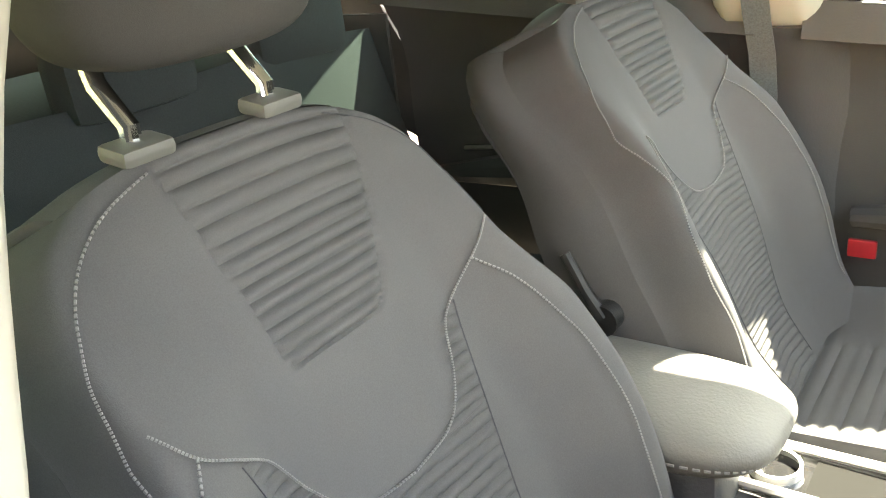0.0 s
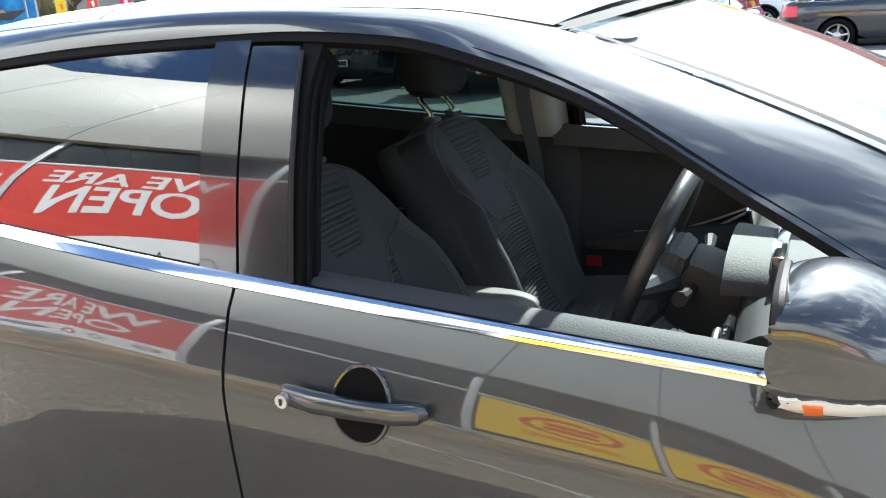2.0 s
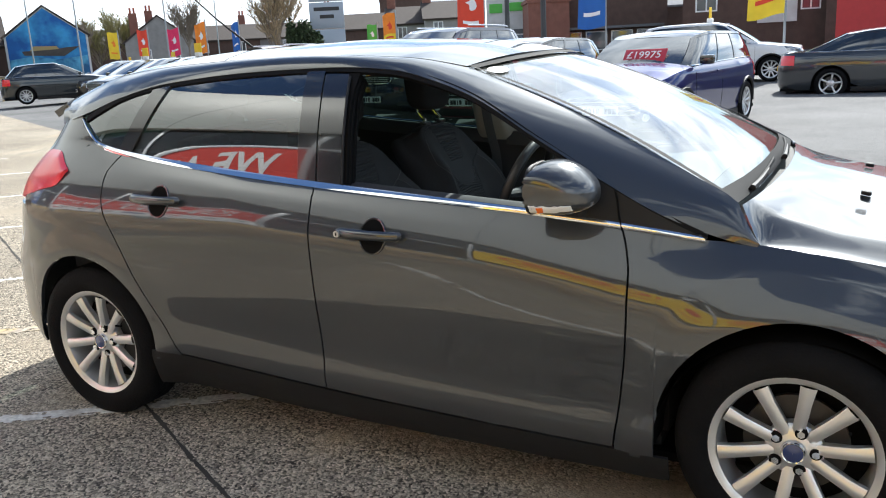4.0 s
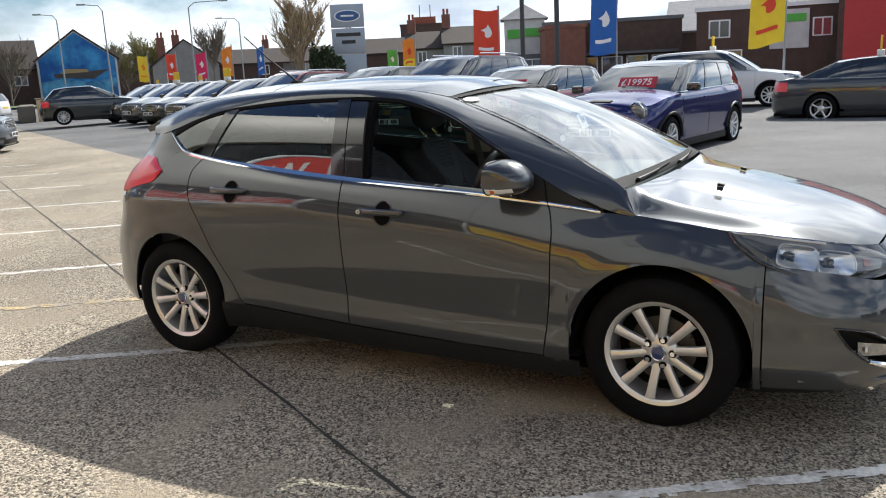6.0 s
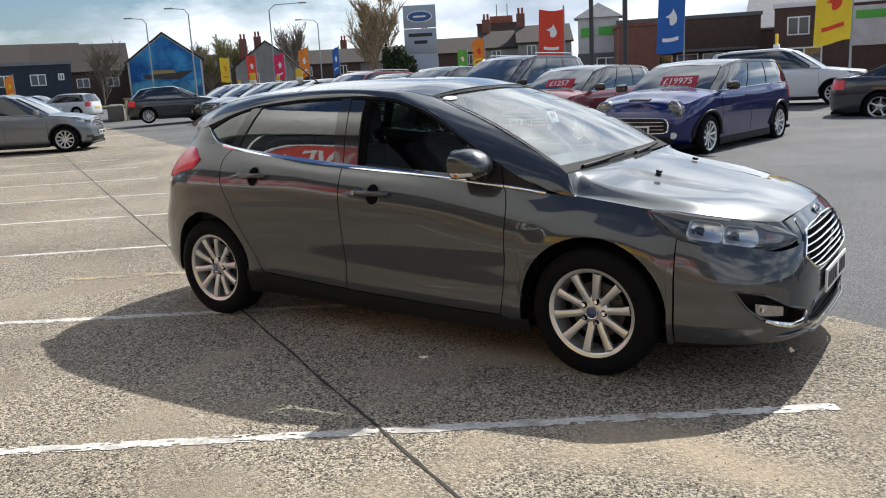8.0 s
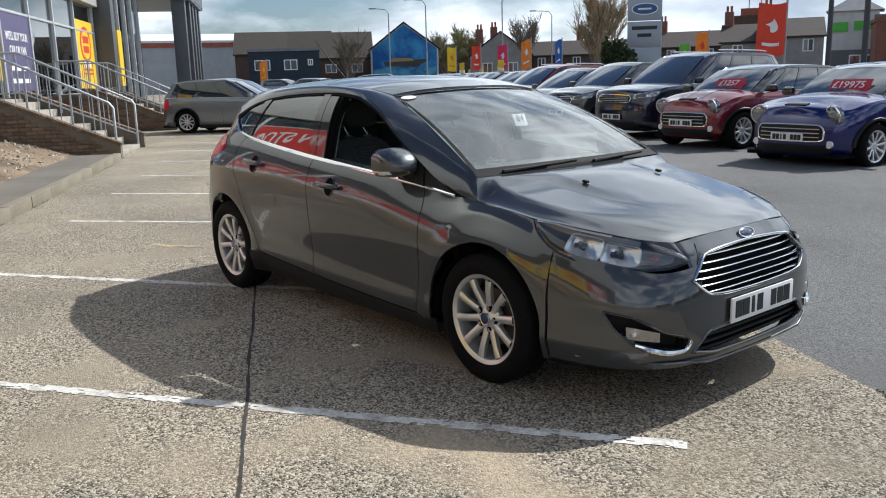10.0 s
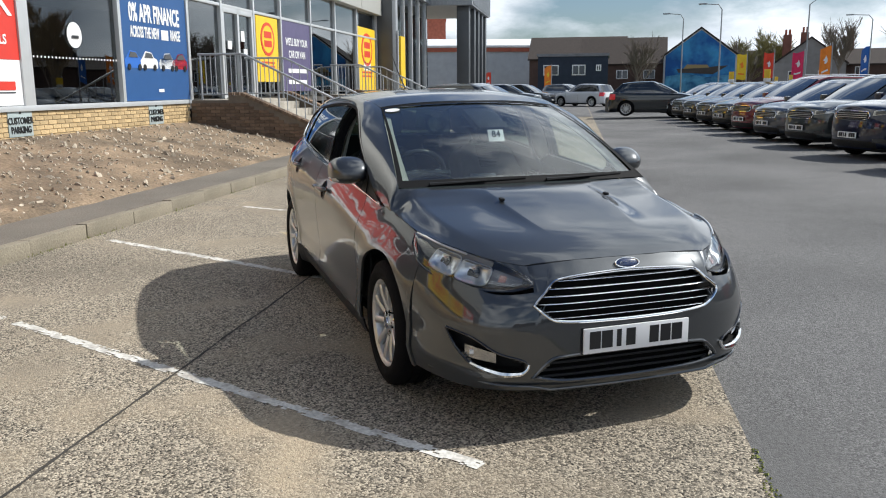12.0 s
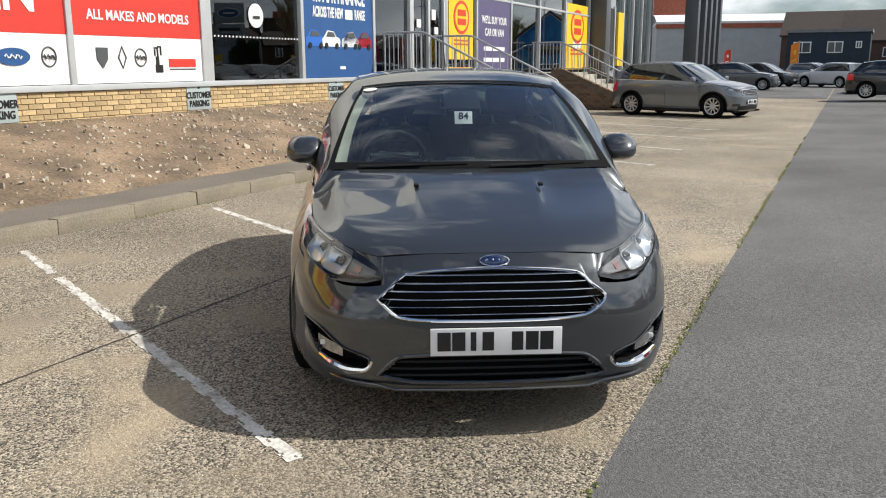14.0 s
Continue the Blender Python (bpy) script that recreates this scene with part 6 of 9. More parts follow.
def build_ground():
    xs = [-900, -300, -120] + [-70 + 2.0 * i for i in range(56)] + [60, 120, 300, 900]
    tar = [1.55, 1.9, 2.3, 2.8, 3.3, 3.8, 4.3, 4.8, 5.5, 8, 12, 20, 40, 90, 200, 500, 1200]
    con = [-1200, -400, -120, -40, -16, -9, -7.6, -6.6, -5.6, -4.0, -2.8, -1.25]
    for name, ys, mat, lab in (("ground_tarmac", tar, TARMAC, "grey tarmac lane with fine chippings"), ("ground_concrete", con, CONCRETE, "worn exposed-aggregate concrete slabs"), ("ground_slab", [-1.25, -0.6, 0.2, 0.9, 1.55], CONCRETE, "worn concrete slab beside the tarmac")):
        bm = bmesh.new()
        rows = [[bm.verts.new((x, y, ground_z(y))) for y in ys] for x in xs]
        for a, b in zip(rows, rows[1:]):
            for j in range(len(ys) - 1):
                bm.faces.new((a[j], b[j], b[j + 1], a[j + 1]))
        lot_part(name, bm, mat, lab, "ground")
    lot_part("drive", oriented(patch(lambda s, t: Vector((-34.2 - 80 * s + (0.6 - 1.2 * t) * (1 - s), -9 + 10.5 * t, 0.006)), 4, 2), (0, 0, 1)), TARMAC, "grey tarmac drive beyond the concrete", "ground")
    rng = random.Random(4)
    # tarred joint along the bays
    def joint(s, t):
        x = -26 + 40 * s
        return Vector((x, -1.25 + (t - 0.5) * (0.015 + 0.012 * noise.noise((x * 5, 0, 5)) + 0.008 * noise.noise((x * 23, 0, 5))) + 0.010 * noise.noise((x * 1.7, 1, 0)) + 0.004 * noise.noise((x * 14, 1, 0)), 0.003))
    lot_part("slab_joint", oriented(patch(joint, 1400, 1), (0, 0, 1)), JOINT, "dark tarred joint in the concrete", "joint")
    # ragged edge of the tarmac with moss
    bm = bmesh.new()
    for _ in range(2600):
        x = rng.uniform(-14, 6)
        if noise.noise((x * 0.9, 7, 2)) < -0.05:
            continue
        y = 1.55 + rng.gauss(0, 0.012)
        r = rng.uniform(0.004, 0.010)
        a = rng.uniform(0, 6.28)
        vs = [bm.verts.new((x + r * math.cos(a + k * 2.09), y + r * math.sin(a + k * 2.09), 0.004)) for k in range(3)]
        top = bm.verts.new((x, y, 0.004 + r * 0.8))
        for k in range(3):
            bm.faces.new((vs[k], vs[(k + 1) % 3], top))
    lot_part("moss_seam", bm, MOSS, "strip of moss along the tarmac edge", "moss", "stuff")
    # bay lines, in the bays' own slant
    def bay_line(x0, y0, x1, y1, w, mat=LINE, gaps=(), seed=0, lab="worn white parking line"):
        p, q = Vector((x0, y0, 0)), Vector((x1, y1, 0))
        d = (q - p)
        n = Vector((-d.y, d.x, 0)).normalized()
        # worn paint: a grid of flakes, more of them gone towards the edges
        num, lanes = max(6, int(d.length * 60)), 7
        bm = bmesh.new()
        grid = [[bm.verts.new(p + d * (i / num) + n * (w * (j / lanes - 0.5) * (1 + 0.25 * noise.noise((i * 0.21, j, seed)))) + Vector((0, 0, 0.0028 if x0 > -30 else 0.010))) for j in range(lanes + 1)] for i in range(num + 1)]
        for i in range(num):
            if any(a < i / num < b for a, b in gaps):
                continue
            for j in range(lanes):
                edge = abs(j - (lanes - 1) / 2) / ((lanes - 1) / 2)
                if 0.75 * noise.noise((i * 0.13, j * 0.5, seed)) + 0.55 * noise.noise((i * 0.55, j * 1.3, seed + 40)) > -0.34 + 0.40 * edge ** 2.5 - 0.12 * (d.length > 4):
                    bm.faces.new((grid[i][j], grid[i][j + 1], grid[i + 1][j + 1], grid[i + 1][j]))
        for v in [v for row in grid for v in row if not v.link_faces]:
            bm.verts.remove(v)
        ob = part("parking_line", oriented(bm, (0, 0, 1)), mat)
        tagged(ob, lab, "road marking", "bay lines", "structure")
    bay_line(-1.47, -3.43, 2.40, -0.77, 0.075, gaps=((0.20, 0.235),), seed=1)
    bay_line(-3.52, -2.33, -0.05, 0.03, 0.085, seed=2)
    bay_line(-3.35, -0.72, -2.3, 0.05, 0.10, LINE_Y, seed=9, lab="faded yellow line")
    for k, (dx, dy) in enumerate(((-2.02, 1.30), (-4.03, 2.42), (-5.95, 3.55), (-8.15, 4.72), (-10.3, 5.9), (-12.5, 7.05), (-14.7, 8.25), (-16.9, 9.45))):
        bay_line(-3.50 + dx, -2.2 + dy, -0.95 + dx, -0.1 + dy, 0.085, seed=3 + k, gaps=((0.0, 0.04),))
    for k in range(3):
        bay_line(1.1 + 2.15 * k, -4.9 - 1.15 * k, 4.6 + 2.15 * k, -2.35 - 1.15 * k, 0.09, seed=20 + k)
    for y in (0.95, 1.38):
        bay_line(-40.5, y, -72.0, y + 0.1, 0.16, YELLOW_LINE, seed=60, lab="yellow no-waiting line")
    # loose grit
    bm = bmesh.new()
    for _ in range(11000):
        x, y = rng.uniform(-4.5, 6), rng.uniform(-3.9, 1.5)
        r = rng.uniform(0.002, 0.0065)
        bmesh_tri(bm, x, y, 0.0, r, rng)
    lot_part("grit", bm, GRIT, "loose grit on the concrete", "grit", "stuff")


def bmesh_tri(bm, x, y, z, r, rng):
    a = rng.uniform(0, 6.28)
    vs = [bm.verts.new((x + r * math.cos(a + k * 1.57) * rng.uniform(0.7, 1.2), y + r * math.sin(a + k * 1.57) * rng.uniform(0.7, 1.2), z)) for k in range(4)]
    top = bm.verts.new((x + rng.uniform(-r, r) * 0.3, y, z + r * rng.uniform(0.6, 1.1)))
    for k in range(4):
        bm.faces.new((vs[k], vs[(k + 1) % 4], top))


build_ground()
DIRT_TOP, WALL_Y = 0.735, -7.7


def build_bank():
    # kerb stones, footway and the stony bank
    bm = box2((-11.9, -4.86, 0.0), (14, -4.13, 0.135))
    lot_part("footway", bm, PATHWAY, "narrow grey tarmac footway behind the kerb", "pavement")
    rng = random.Random(3)

    def bank(s, t):
        x = -12.25 + 28 * s
        y = -4.82 - 2.9 * t
        z = 0.12 + (DIRT_TOP - 0.12) * t ** 0.85
        if 0 < t < 1:
            z += 0.045 * noise.noise((x * 1.3, y * 1.3, 0)) + 0.02 * noise.noise((x * 5, y * 5, 2))
        return Vector((x, y + (0.06 * noise.noise((x * 1.5, 0, 4)) if t == 0 else 0), z))
    lot_part("soil_bank", oriented(patch(bank, 300, 30), (0, 0, 1)), SOIL, "dry brown soil bank strewn with stones", "bank")
    bm = bmesh.new()
    for _ in range(1900):
        x, t = rng.uniform(-12.1, 4), rng.uniform(0.02, 0.98)
        p = bank((x + 12.25) / 28, t)
        r = rng.uniform(0.010, 0.036) * (1.7 if rng.random() < 0.15 else 1.0)
        m = Matrix.Translation(p) @ pose(0, 0, 0, rng.uniform(0, 360), rng.uniform(0, 360), rng.uniform(0, 360)) @ Matrix.Diagonal((r * rng.uniform(0.9, 1.6), r, r * rng.uniform(0.35, 0.65), 1))
        g = bmesh.ops.create_icosphere(bm, subdivisions=1, radius=1, matrix=m)
        for v in g["verts"]:
            v.co += Vector((rng.uniform(-1, 1), rng.uniform(-1, 1), rng.uniform(-1, 1))) * r * 0.22
    lot_part("bank_stones", bm, STONE, "scattered pale stones on the soil bank", "stones", "stuff", angle=25)


build_bank()

# ---- the showroom ----
BRICK = material("buff_brick", (0.50, 0.365, 0.195), 0.85, rand=0.16, vary=0.12, scale=9, grain=0.15, grain_scale=90, bump=0.01, bump_scale=90)
BRICK_B = material("brown_brick", (0.17, 0.115, 0.075), 0.88, rand=0.20, vary=0.15, scale=9, grain=0.15, grain_scale=90, bump=0.01, bump_scale=90)
MORTAR = material("mortar", (0.40, 0.33, 0.22), 0.9, vary=0.15, scale=6, grain=0.15)
MORTAR_B = material("brown_mortar", (0.17, 0.14, 0.105), 0.9, vary=0.15, scale=6, grain=0.15)
ALU = material("white_aluminium", (0.55, 0.57, 0.58), 0.4, 0.3, vary=0.05)
CLAD = material("grey_cladding", (0.36, 0.38, 0.40), 0.45, 0.2, vary=0.06, scale=1.5)
CLAD_D = material("dark_cladding", (0.10, 0.105, 0.11), 0.45, 0.3, vary=0.08, scale=1.5)
FASCIA = material("pale_fascia", (0.46, 0.46, 0.43), 0.45, 0.1, vary=0.06, scale=1.0)
RED = material("red_vinyl", (0.62, 0.045, 0.03), 0.42, vary=0.04)
SIGN_W = material("white_vinyl", (0.80, 0.80, 0.80), 0.42, vary=0.03)
BLUE = material("blue_vinyl", (0.022, 0.085, 0.24), 0.42, vary=0.05)
VIOLET = material("violet_vinyl", (0.10, 0.085, 0.17), 0.42, vary=0.08)
YELLOW = material("yellow_vinyl", (0.80, 0.52, 0.02), 0.45, vary=0.05)
SIGN_RED = material("sign_red", (0.62, 0.05, 0.02), 0.45)
STEP = material("step_concrete", (0.34, 0.31, 0.26), 0.85, vary=0.2, scale=3, grain=0.2, bump=0.01, bump_scale=60)
RAILING = material("galvanised_rail", (0.42, 0.44, 0.46), 0.45, 0.6, vary=0.12, scale=12)
# near-black: the shade of the unlit inside is put into the colour
SHADE_IN = material("showroom_shade", (0.03, 0.03, 0.032), 0.9, vary=0.1)
FLOOR_IN = material("showroom_floor", (0.16, 0.15, 0.14), 0.4, vary=0.1)

ONWALL = lambda x, z, y=WALL_Y: LOT @ Matrix.Translation((x, y, z)) @ pose(0, 0, 0, 90, 0, 180)   # reading direction for a viewer in the court


def build_showroom():
    room = thing("showroom_building", LOT, "long glazed car showroom with a buff brick base and window posters", "building", kind="structure")
    def p(name, bm, mat, parent=None, label="", angle=35):
        return part(name, bm, mat, parent or room, label, angle)
    p("base_wall", box2((-12.25, WALL_Y - 0.30, 0.0), (13.4, WALL_Y - 0.012, 1.13)), MORTAR)
    p("sill", box2((-12.25, WALL_Y - 0.12, 1.13), (13.4, WALL_Y + 0.05, 1.215), 0.008), ALU)
    # glazing with mullions
    posts = [13.2, 10.45, 7.35, 4.6, 1.75, -1.0, -3.79, -6.62, -9.45, -12.3, -14.12, -16.22, -18.3, -21.1, -23.9, -26.9, -30.2]
    for k, x in enumerate(posts):
        wide = 0.26 if abs(x + 6.62) < 0.01 else 0.10
        p("mullion", box2((x - wide / 2, WALL_Y - 0.10, 1.2), (x + wide / 2, WALL_Y + 0.045, 4.42), 0.006), ALU)
    for z in (3.42,):
        p("transom", box2((-30.2, WALL_Y - 0.09, z - 0.035), (13.2, WALL_Y + 0.03, z + 0.035), 0.006), ALU)
    for a, b in zip(posts, posts[1:]):
        for z0, z1 in ((1.22, 3.385), (3.455, 4.40)):
            pane = p("pane", box2((b + 0.05, WALL_Y - 0.05, z0), (a - 0.05, WALL_Y - 0.042, z1)), FACADE_GLASS)
            pane.visible_shadow = False
    # carried unseen far above the roof to reflect pale in the car's glass
    p("fascia", box2((-30.3, WALL_Y - 0.3, 4.40), (13.4, WALL_Y + 0.25, 9.0), 0.02), FASCIA)
    for x in posts:
        p("fascia_joint", box2((x - 0.012, WALL_Y + 0.24, 4.42), (x + 0.012, WALL_Y + 0.254, 8.98)), CLAD_D)
    p("roof_deck", box2((-30.3, WALL_Y - 14, 4.9), (13.4, WALL_Y - 0.3, 5.0)), CLAD_D)
    p("showroom_floor", box2((-30.3, WALL_Y - 14, 1.0), (13.4, WALL_Y - 0.3, 1.12)), FLOOR_IN)
    p("back_wall", box2((-30.3, WALL_Y - 14.2, 0), (13.4, WALL_Y - 14, 5.0)), SHADE_IN)
    p("end_wall", box2((13.2, WALL_Y - 14, 0), (13.5, WALL_Y - 0.05, 5.0)), CLAD)
    p("inner_wall", box2((-30.5, WALL_Y - 14, 0), (-30.3, WALL_Y - 0.3, 5.0)), SHADE_IN)

    def sheet(name, x0, x1, z0, z1, mat, y=0.012, label=""):
        return p(name, box2((x0, WALL_Y - 0.03, z0), (x1, WALL_Y + y, z1)), mat, None, label)

    def mark(parent, x, z, w, h, mat, y=0.02, name="mark"):
        return p(name, box2((x - w / 2, WALL_Y, z - h / 2), (x + w / 2, WALL_Y + y, z + h / 2)), mat, parent)

    def say(parent, text, x, z, size, mat, y=0.018, squeeze=1.0, bold=0.022, wide=0.0):
        m = Matrix.Translation((x, WALL_Y + y, z)) @ pose(0, 0, 0, 90, 0, 180)
        return words(text, size, m, mat, parent, "lettering", 0.006, squeeze=squeeze, bold=bold, wide=wide)
    # red and white posters
    for a, b, lines in ((-1.05, -3.74, (("WE ARE", 2.97, 0.60), ("OPEN", 2.42, 0.72))), (-3.84, -6.49, (("IN STOCK", 2.74, 0.56), ("ALL MAKES AND MODELS", 2.20, 0.20))), (10.35, 7.45, ())):
        po = sheet("red_poster", b, a, 1.91, 3.385, RED, label="red poster with white lettering")
        lo = sheet("poster_foot", b, a, 1.225, 1.906, SIGN_W)
        for text, z, size in lines:
            say(po, text, (a + b) / 2, z, size, SIGN_W, squeeze=0.95, wide=2.10 if "ALL" in text else 0.0)
        if not lines:
            for z, wd, ht in ((3.0, 1.9, 0.26), (2.6, 1.6, 0.26), (2.2, 2.0, 0.12)):
                mark(po, (a + b) / 2, z, wd, ht, SIGN_W)
        # makers' emblems as plain shapes: a shield, a lozenge and rings, or ovals and rings
        stag = len(lines) == 2 and lines[0][0] == "IN STOCK"
        for q, kind_ in ((0.19, "shield"), (0.335, "lozenge"), (0.475, "ring")) if stag else ((0.10, "ring"), (0.28, "lozenge"), (0.47, "red"), (0.67, "oval"), (0.88, "ring")):
            m = Matrix.Translation((a - (a - b) * q, WALL_Y + 0.016, 1.60)) @ pose(0, 0, 0, 90, 0, 180)
            loop = lambda rx, rz: [(rx * math.cos(2 * math.pi * i / 28), rz * math.sin(2 * math.pi * i / 28), 0) for i in range(28)]
            if kind_ == "shield":
                bm, mt = prism([(-0.11, 0.14), (0.11, 0.14), (0.10, -0.03), (0, -0.16), (-0.10, -0.03)], 0.01), CLAD_D
            elif kind_ == "lozenge":
                bm, mt = tube([(-0.075, 0, 0), (0, 0.16, 0), (0.075, 0, 0), (0, -0.16, 0)], 0.014, 6, close=True), CLAD_D
            elif kind_ == "oval":
                bm, mt = prism([(x_, y_) for x_, y_, _ in loop(0.26, 0.115)], 0.01), BLUE
            else:
                bm, mt = tube(loop(0.115, 0.13), 0.012 if kind_ == "ring" else 0.03, 6, close=True), CLAD_D if kind_ == "ring" else SIGN_RED
            emb = part("emblem", bm, mt, lo)
            emb.matrix_basis = m
            if kind_ in ("oval", "ring"):
                part("emblem_mark", tube([(-0.13 + 0.26 * i / 10 if kind_ == "oval" else -0.10 + 0.20 * i / 10, 0.03 * math.sin(i * 1.9), 0.012) for i in range(11)], 0.012, 6), SIGN_W if kind_ == "oval" else CLAD_D, emb)
        if lines and not stag:
            continue
        x = a - (a - b) * 0.62
        for k, (dx, dz, w, h) in enumerate(((0, -0.1, 0.16, 0.12), (-0.03, 0.02, 0.07, 0.14), (-0.02, 0.16, 0.03, 0.14), (0.05, 0.17, 0.03, 0.13), (-0.08, 0.15, 0.03, 0.1), (0.02, 0.24, 0.08, 0.025), (-0.06, 0.22, 0.07, 0.025))):
            mark(lo, x - dx, 1.53 + dz, w, h, INK)
        mark(lo, a - (a - b) * 0.82, 1.52, 0.62, 0.13, RED)
        mark(lo, a - (a - b) * 0.82, 1.42, 0.60, 0.02, CLAD_D)
    # clear bay with a round sticker and dots
    part("round_sticker", cyl(0.215, 0.01, (-8.05, WALL_Y - 0.02, 2.37), pose(0, 0, 0, 90), 32), SIGN_W, room)
    mark(room, -8.05, 2.34, 0.20, 0.05, CLAD_D, 0.0)
    for z in (1.98, 3.2):
        bm = bmesh.new()
        for i in range(26):
            box(0.03, 0.004, 0.03, (-6.9 - 0.098 * i, WALL_Y - 0.03, z), 0, bm)
        p("glass_dots", bm, SIGN_W)
    # blue finance poster with four small cars
    po = sheet("blue_poster", -12.24, -9.52, 1.225, 3.385, BLUE, label="blue finance poster with a row of small cars")
    say(po, "0% APR FINANCE", -10.88, 2.90, 0.47, SIGN_W, bold=0.03, wide=2.08)
    say(po, "ACROSS THE NEW", -10.43, 2.54, 0.29, SIGN_W, bold=0.03, wide=1.16)
    mark(po, -11.24, 2.54, 0.30, 0.20, SIGN_W)
    say(po, "RANGE", -11.70, 2.54, 0.29, SIGN_W, bold=0.03, wide=0.44)
    for k, col in enumerate(((0.03, 0.14, 0.5), (0.75, 0.75, 0.75), (0.7, 0.72, 0.74), (0.5, 0.02, 0.03))):
        mm = material("tiny_car", col, 0.4)
        x = (-9.92, -10.52, -11.28, -11.86)[k]
        tiny = part("small_car", prism([(-0.33, 0.02), (0.33, 0.02), (0.35, 0.14), (0.30, 0.20), (0.19, 0.23), (0.10, 0.33), (-0.14, 0.35), (-0.27, 0.22), (-0.35, 0.17)], 0.006 + 0.002 * k, Matrix.Translation((x, WALL_Y + 0.012, 1.84)) @ pose(0, 0, 0, 90, 0, 180 if k < 2 else 0)), mm, po)
        part("small_glass", prism([(-0.20, 0.22), (0.15, 0.22), (0.08, 0.31), (-0.13, 0.325)], 0.004, Matrix.Translation((x, WALL_Y + 0.024, 1.84)) @ pose(0, 0, 0, 90, 0, 180 if k < 2 else 0)), CLAD_D, tiny)
        for dx in (-0.20, 0.20):
            part("small_wheel", cyl(0.062, 0.008, (x + dx, WALL_Y + 0.026, 1.875), pose(0, 0, 0, 90), 14), INK, tiny)
    mark(po, -10.95, 1.42, 0.22, 0.06, SIGN_W)
    # signs on the brick
    for x in (-10.65, -6.35, -2.55, 1.7, 6.0):
        s = p("parking_sign", box2((x - 0.29, WALL_Y + 0.002, 0.745), (x + 0.29, WALL_Y + 0.02, 1.175), 0.004), material("pale_sign", (0.36, 0.42, 0.42), 0.5, vary=0.06), None, "pale grey customer parking sign")
        say(s, "CUSTOMER", x, 0.985, 0.145, INK, 0.026, 0.80)
        say(s, "PARKING", x, 0.845, 0.145, INK, 0.026, 0.80)
        mark(s, x, 1.115, 0.05, 0.04, INK, 0.026)
    # door on the landing
    door = p("entrance_door", box2((-16.12, WALL_Y - 0.06, 1.22), (-14.22, WALL_Y + 0.02, 1.30), 0.005), ALU, None, "pale framed double glass door")
    for x in (-16.10, -15.17, -14.24):
        part("door_stile", box2((x - 0.055, WALL_Y - 0.05, 1.28), (x + 0.055, WALL_Y + 0.03, 3.385), 0.005), ALU, door)
    part("door_head", box2((-16.15, WALL_Y - 0.05, 3.27), (-14.19, WALL_Y + 0.03, 3.385), 0.005), ALU, door)
    for x, z, h in ((-15.45, 2.75, 0.26), (-15.6, 2.35, 0.18), (-14.6, 2.5, 0.2)):
        mark(door, x, z, 0.22, h, SIGN_W)
    # yellow and violet posters
    def yellow(x0, x1, z0, z1, toy=False):
        po = sheet("yellow_poster", x0, x1, z0, z1, YELLOW, label="yellow poster with a red oval emblem")
        cx, cz, h = (x0 + x1) / 2, z0 + (z1 - z0) * 0.66, z1 - z0
        part("oval", cyl(1, 0.012, (0, 0, 0), None, 32), SIGN_RED, po).matrix_basis = Matrix.Translation((cx, WALL_Y + 0.016, cz)) @ pose(0, 0, 0, 90) @ Matrix.Diagonal((0.32 * (x1 - x0), 0.26 * h, 1, 1))
        part("oval", cyl(1, 0.016, (0, 0, 0), None, 32), YELLOW, po).matrix_basis = Matrix.Translation((cx, WALL_Y + 0.016, cz)) @ pose(0, 0, 0, 90) @ Matrix.Diagonal((0.26 * (x1 - x0), 0.21 * h, 1, 1))
        mark(po, cx, cz + 0.07 * h, 0.34 * (x1 - x0), 0.10 * h, SIGN_RED, 0.03)
        mark(po, cx, cz - 0.07 * h, 0.34 * (x1 - x0), 0.10 * h, SIGN_RED, 0.03)
        for k in range(2):
            mark(po, cx, z0 + h * (0.30 - 0.06 * k), 0.6 * (x1 - x0), 0.025 * h, SIGN_RED, 0.02)
        if toy:
            part("small_car", prism([(-0.3, 0), (0.3, 0), (0.3, 0.25), (0.2, 0.5), (-0.2, 0.5), (-0.3, 0.25)], 0.01, Matrix.Translation((cx, WALL_Y + 0.012, z0 + 0.33 * h)) @ pose(0, 0, 0, 90, 0, 180) @ Matrix.Diagonal((1.8, 1.2, 1, 1))), WHITE, po)
    yellow(-18.05, -16.4, 1.62, 3.36)
    yellow(1.85, 4.5, 1.5, 3.36)
    yellow(4.7, 7.25, 1.5, 3.36)
    yellow(-29.9, -27.1, 1.28, 3.78, True)
    po = sheet("violet_poster", -21.0, -18.4, 1.35, 3.385, VIOLET, label="dark violet poster with white lettering")
    say(po, "WE'LL BUY YOUR", -19.7, 2.78, 0.30, SIGN_W, squeeze=0.85)
    say(po, "CAR OR VAN", -19.7, 2.42, 0.30, SIGN_W, squeeze=0.85)
    for z in (1.95, 1.62):
        mark(po, -19.7, z, 1.7, 0.12, SIGN_W)
    # grey section, recessed door, corner with canopy
    p("grey_wall", box2((-34.0, WALL_Y - 6, 0), (-30.5, WALL_Y + 0.15, 6.4), 0.02), CLAD)
    p("grey_pier", box2((-31.0, WALL_Y, 0), (-30.3, WALL_Y + 0.7, 5.2), 0.02), CLAD_D)
    dr = p("side_door", box2((-33.6, WALL_Y + 0.14, 1.2), (-31.4, WALL_Y + 0.17, 3.9)), SHADE_IN)
    part("door_stile", box2((-33.7, WALL_Y + 0.1, 1.2), (-33.55, WALL_Y + 0.24, 4.0)), ALU, dr)
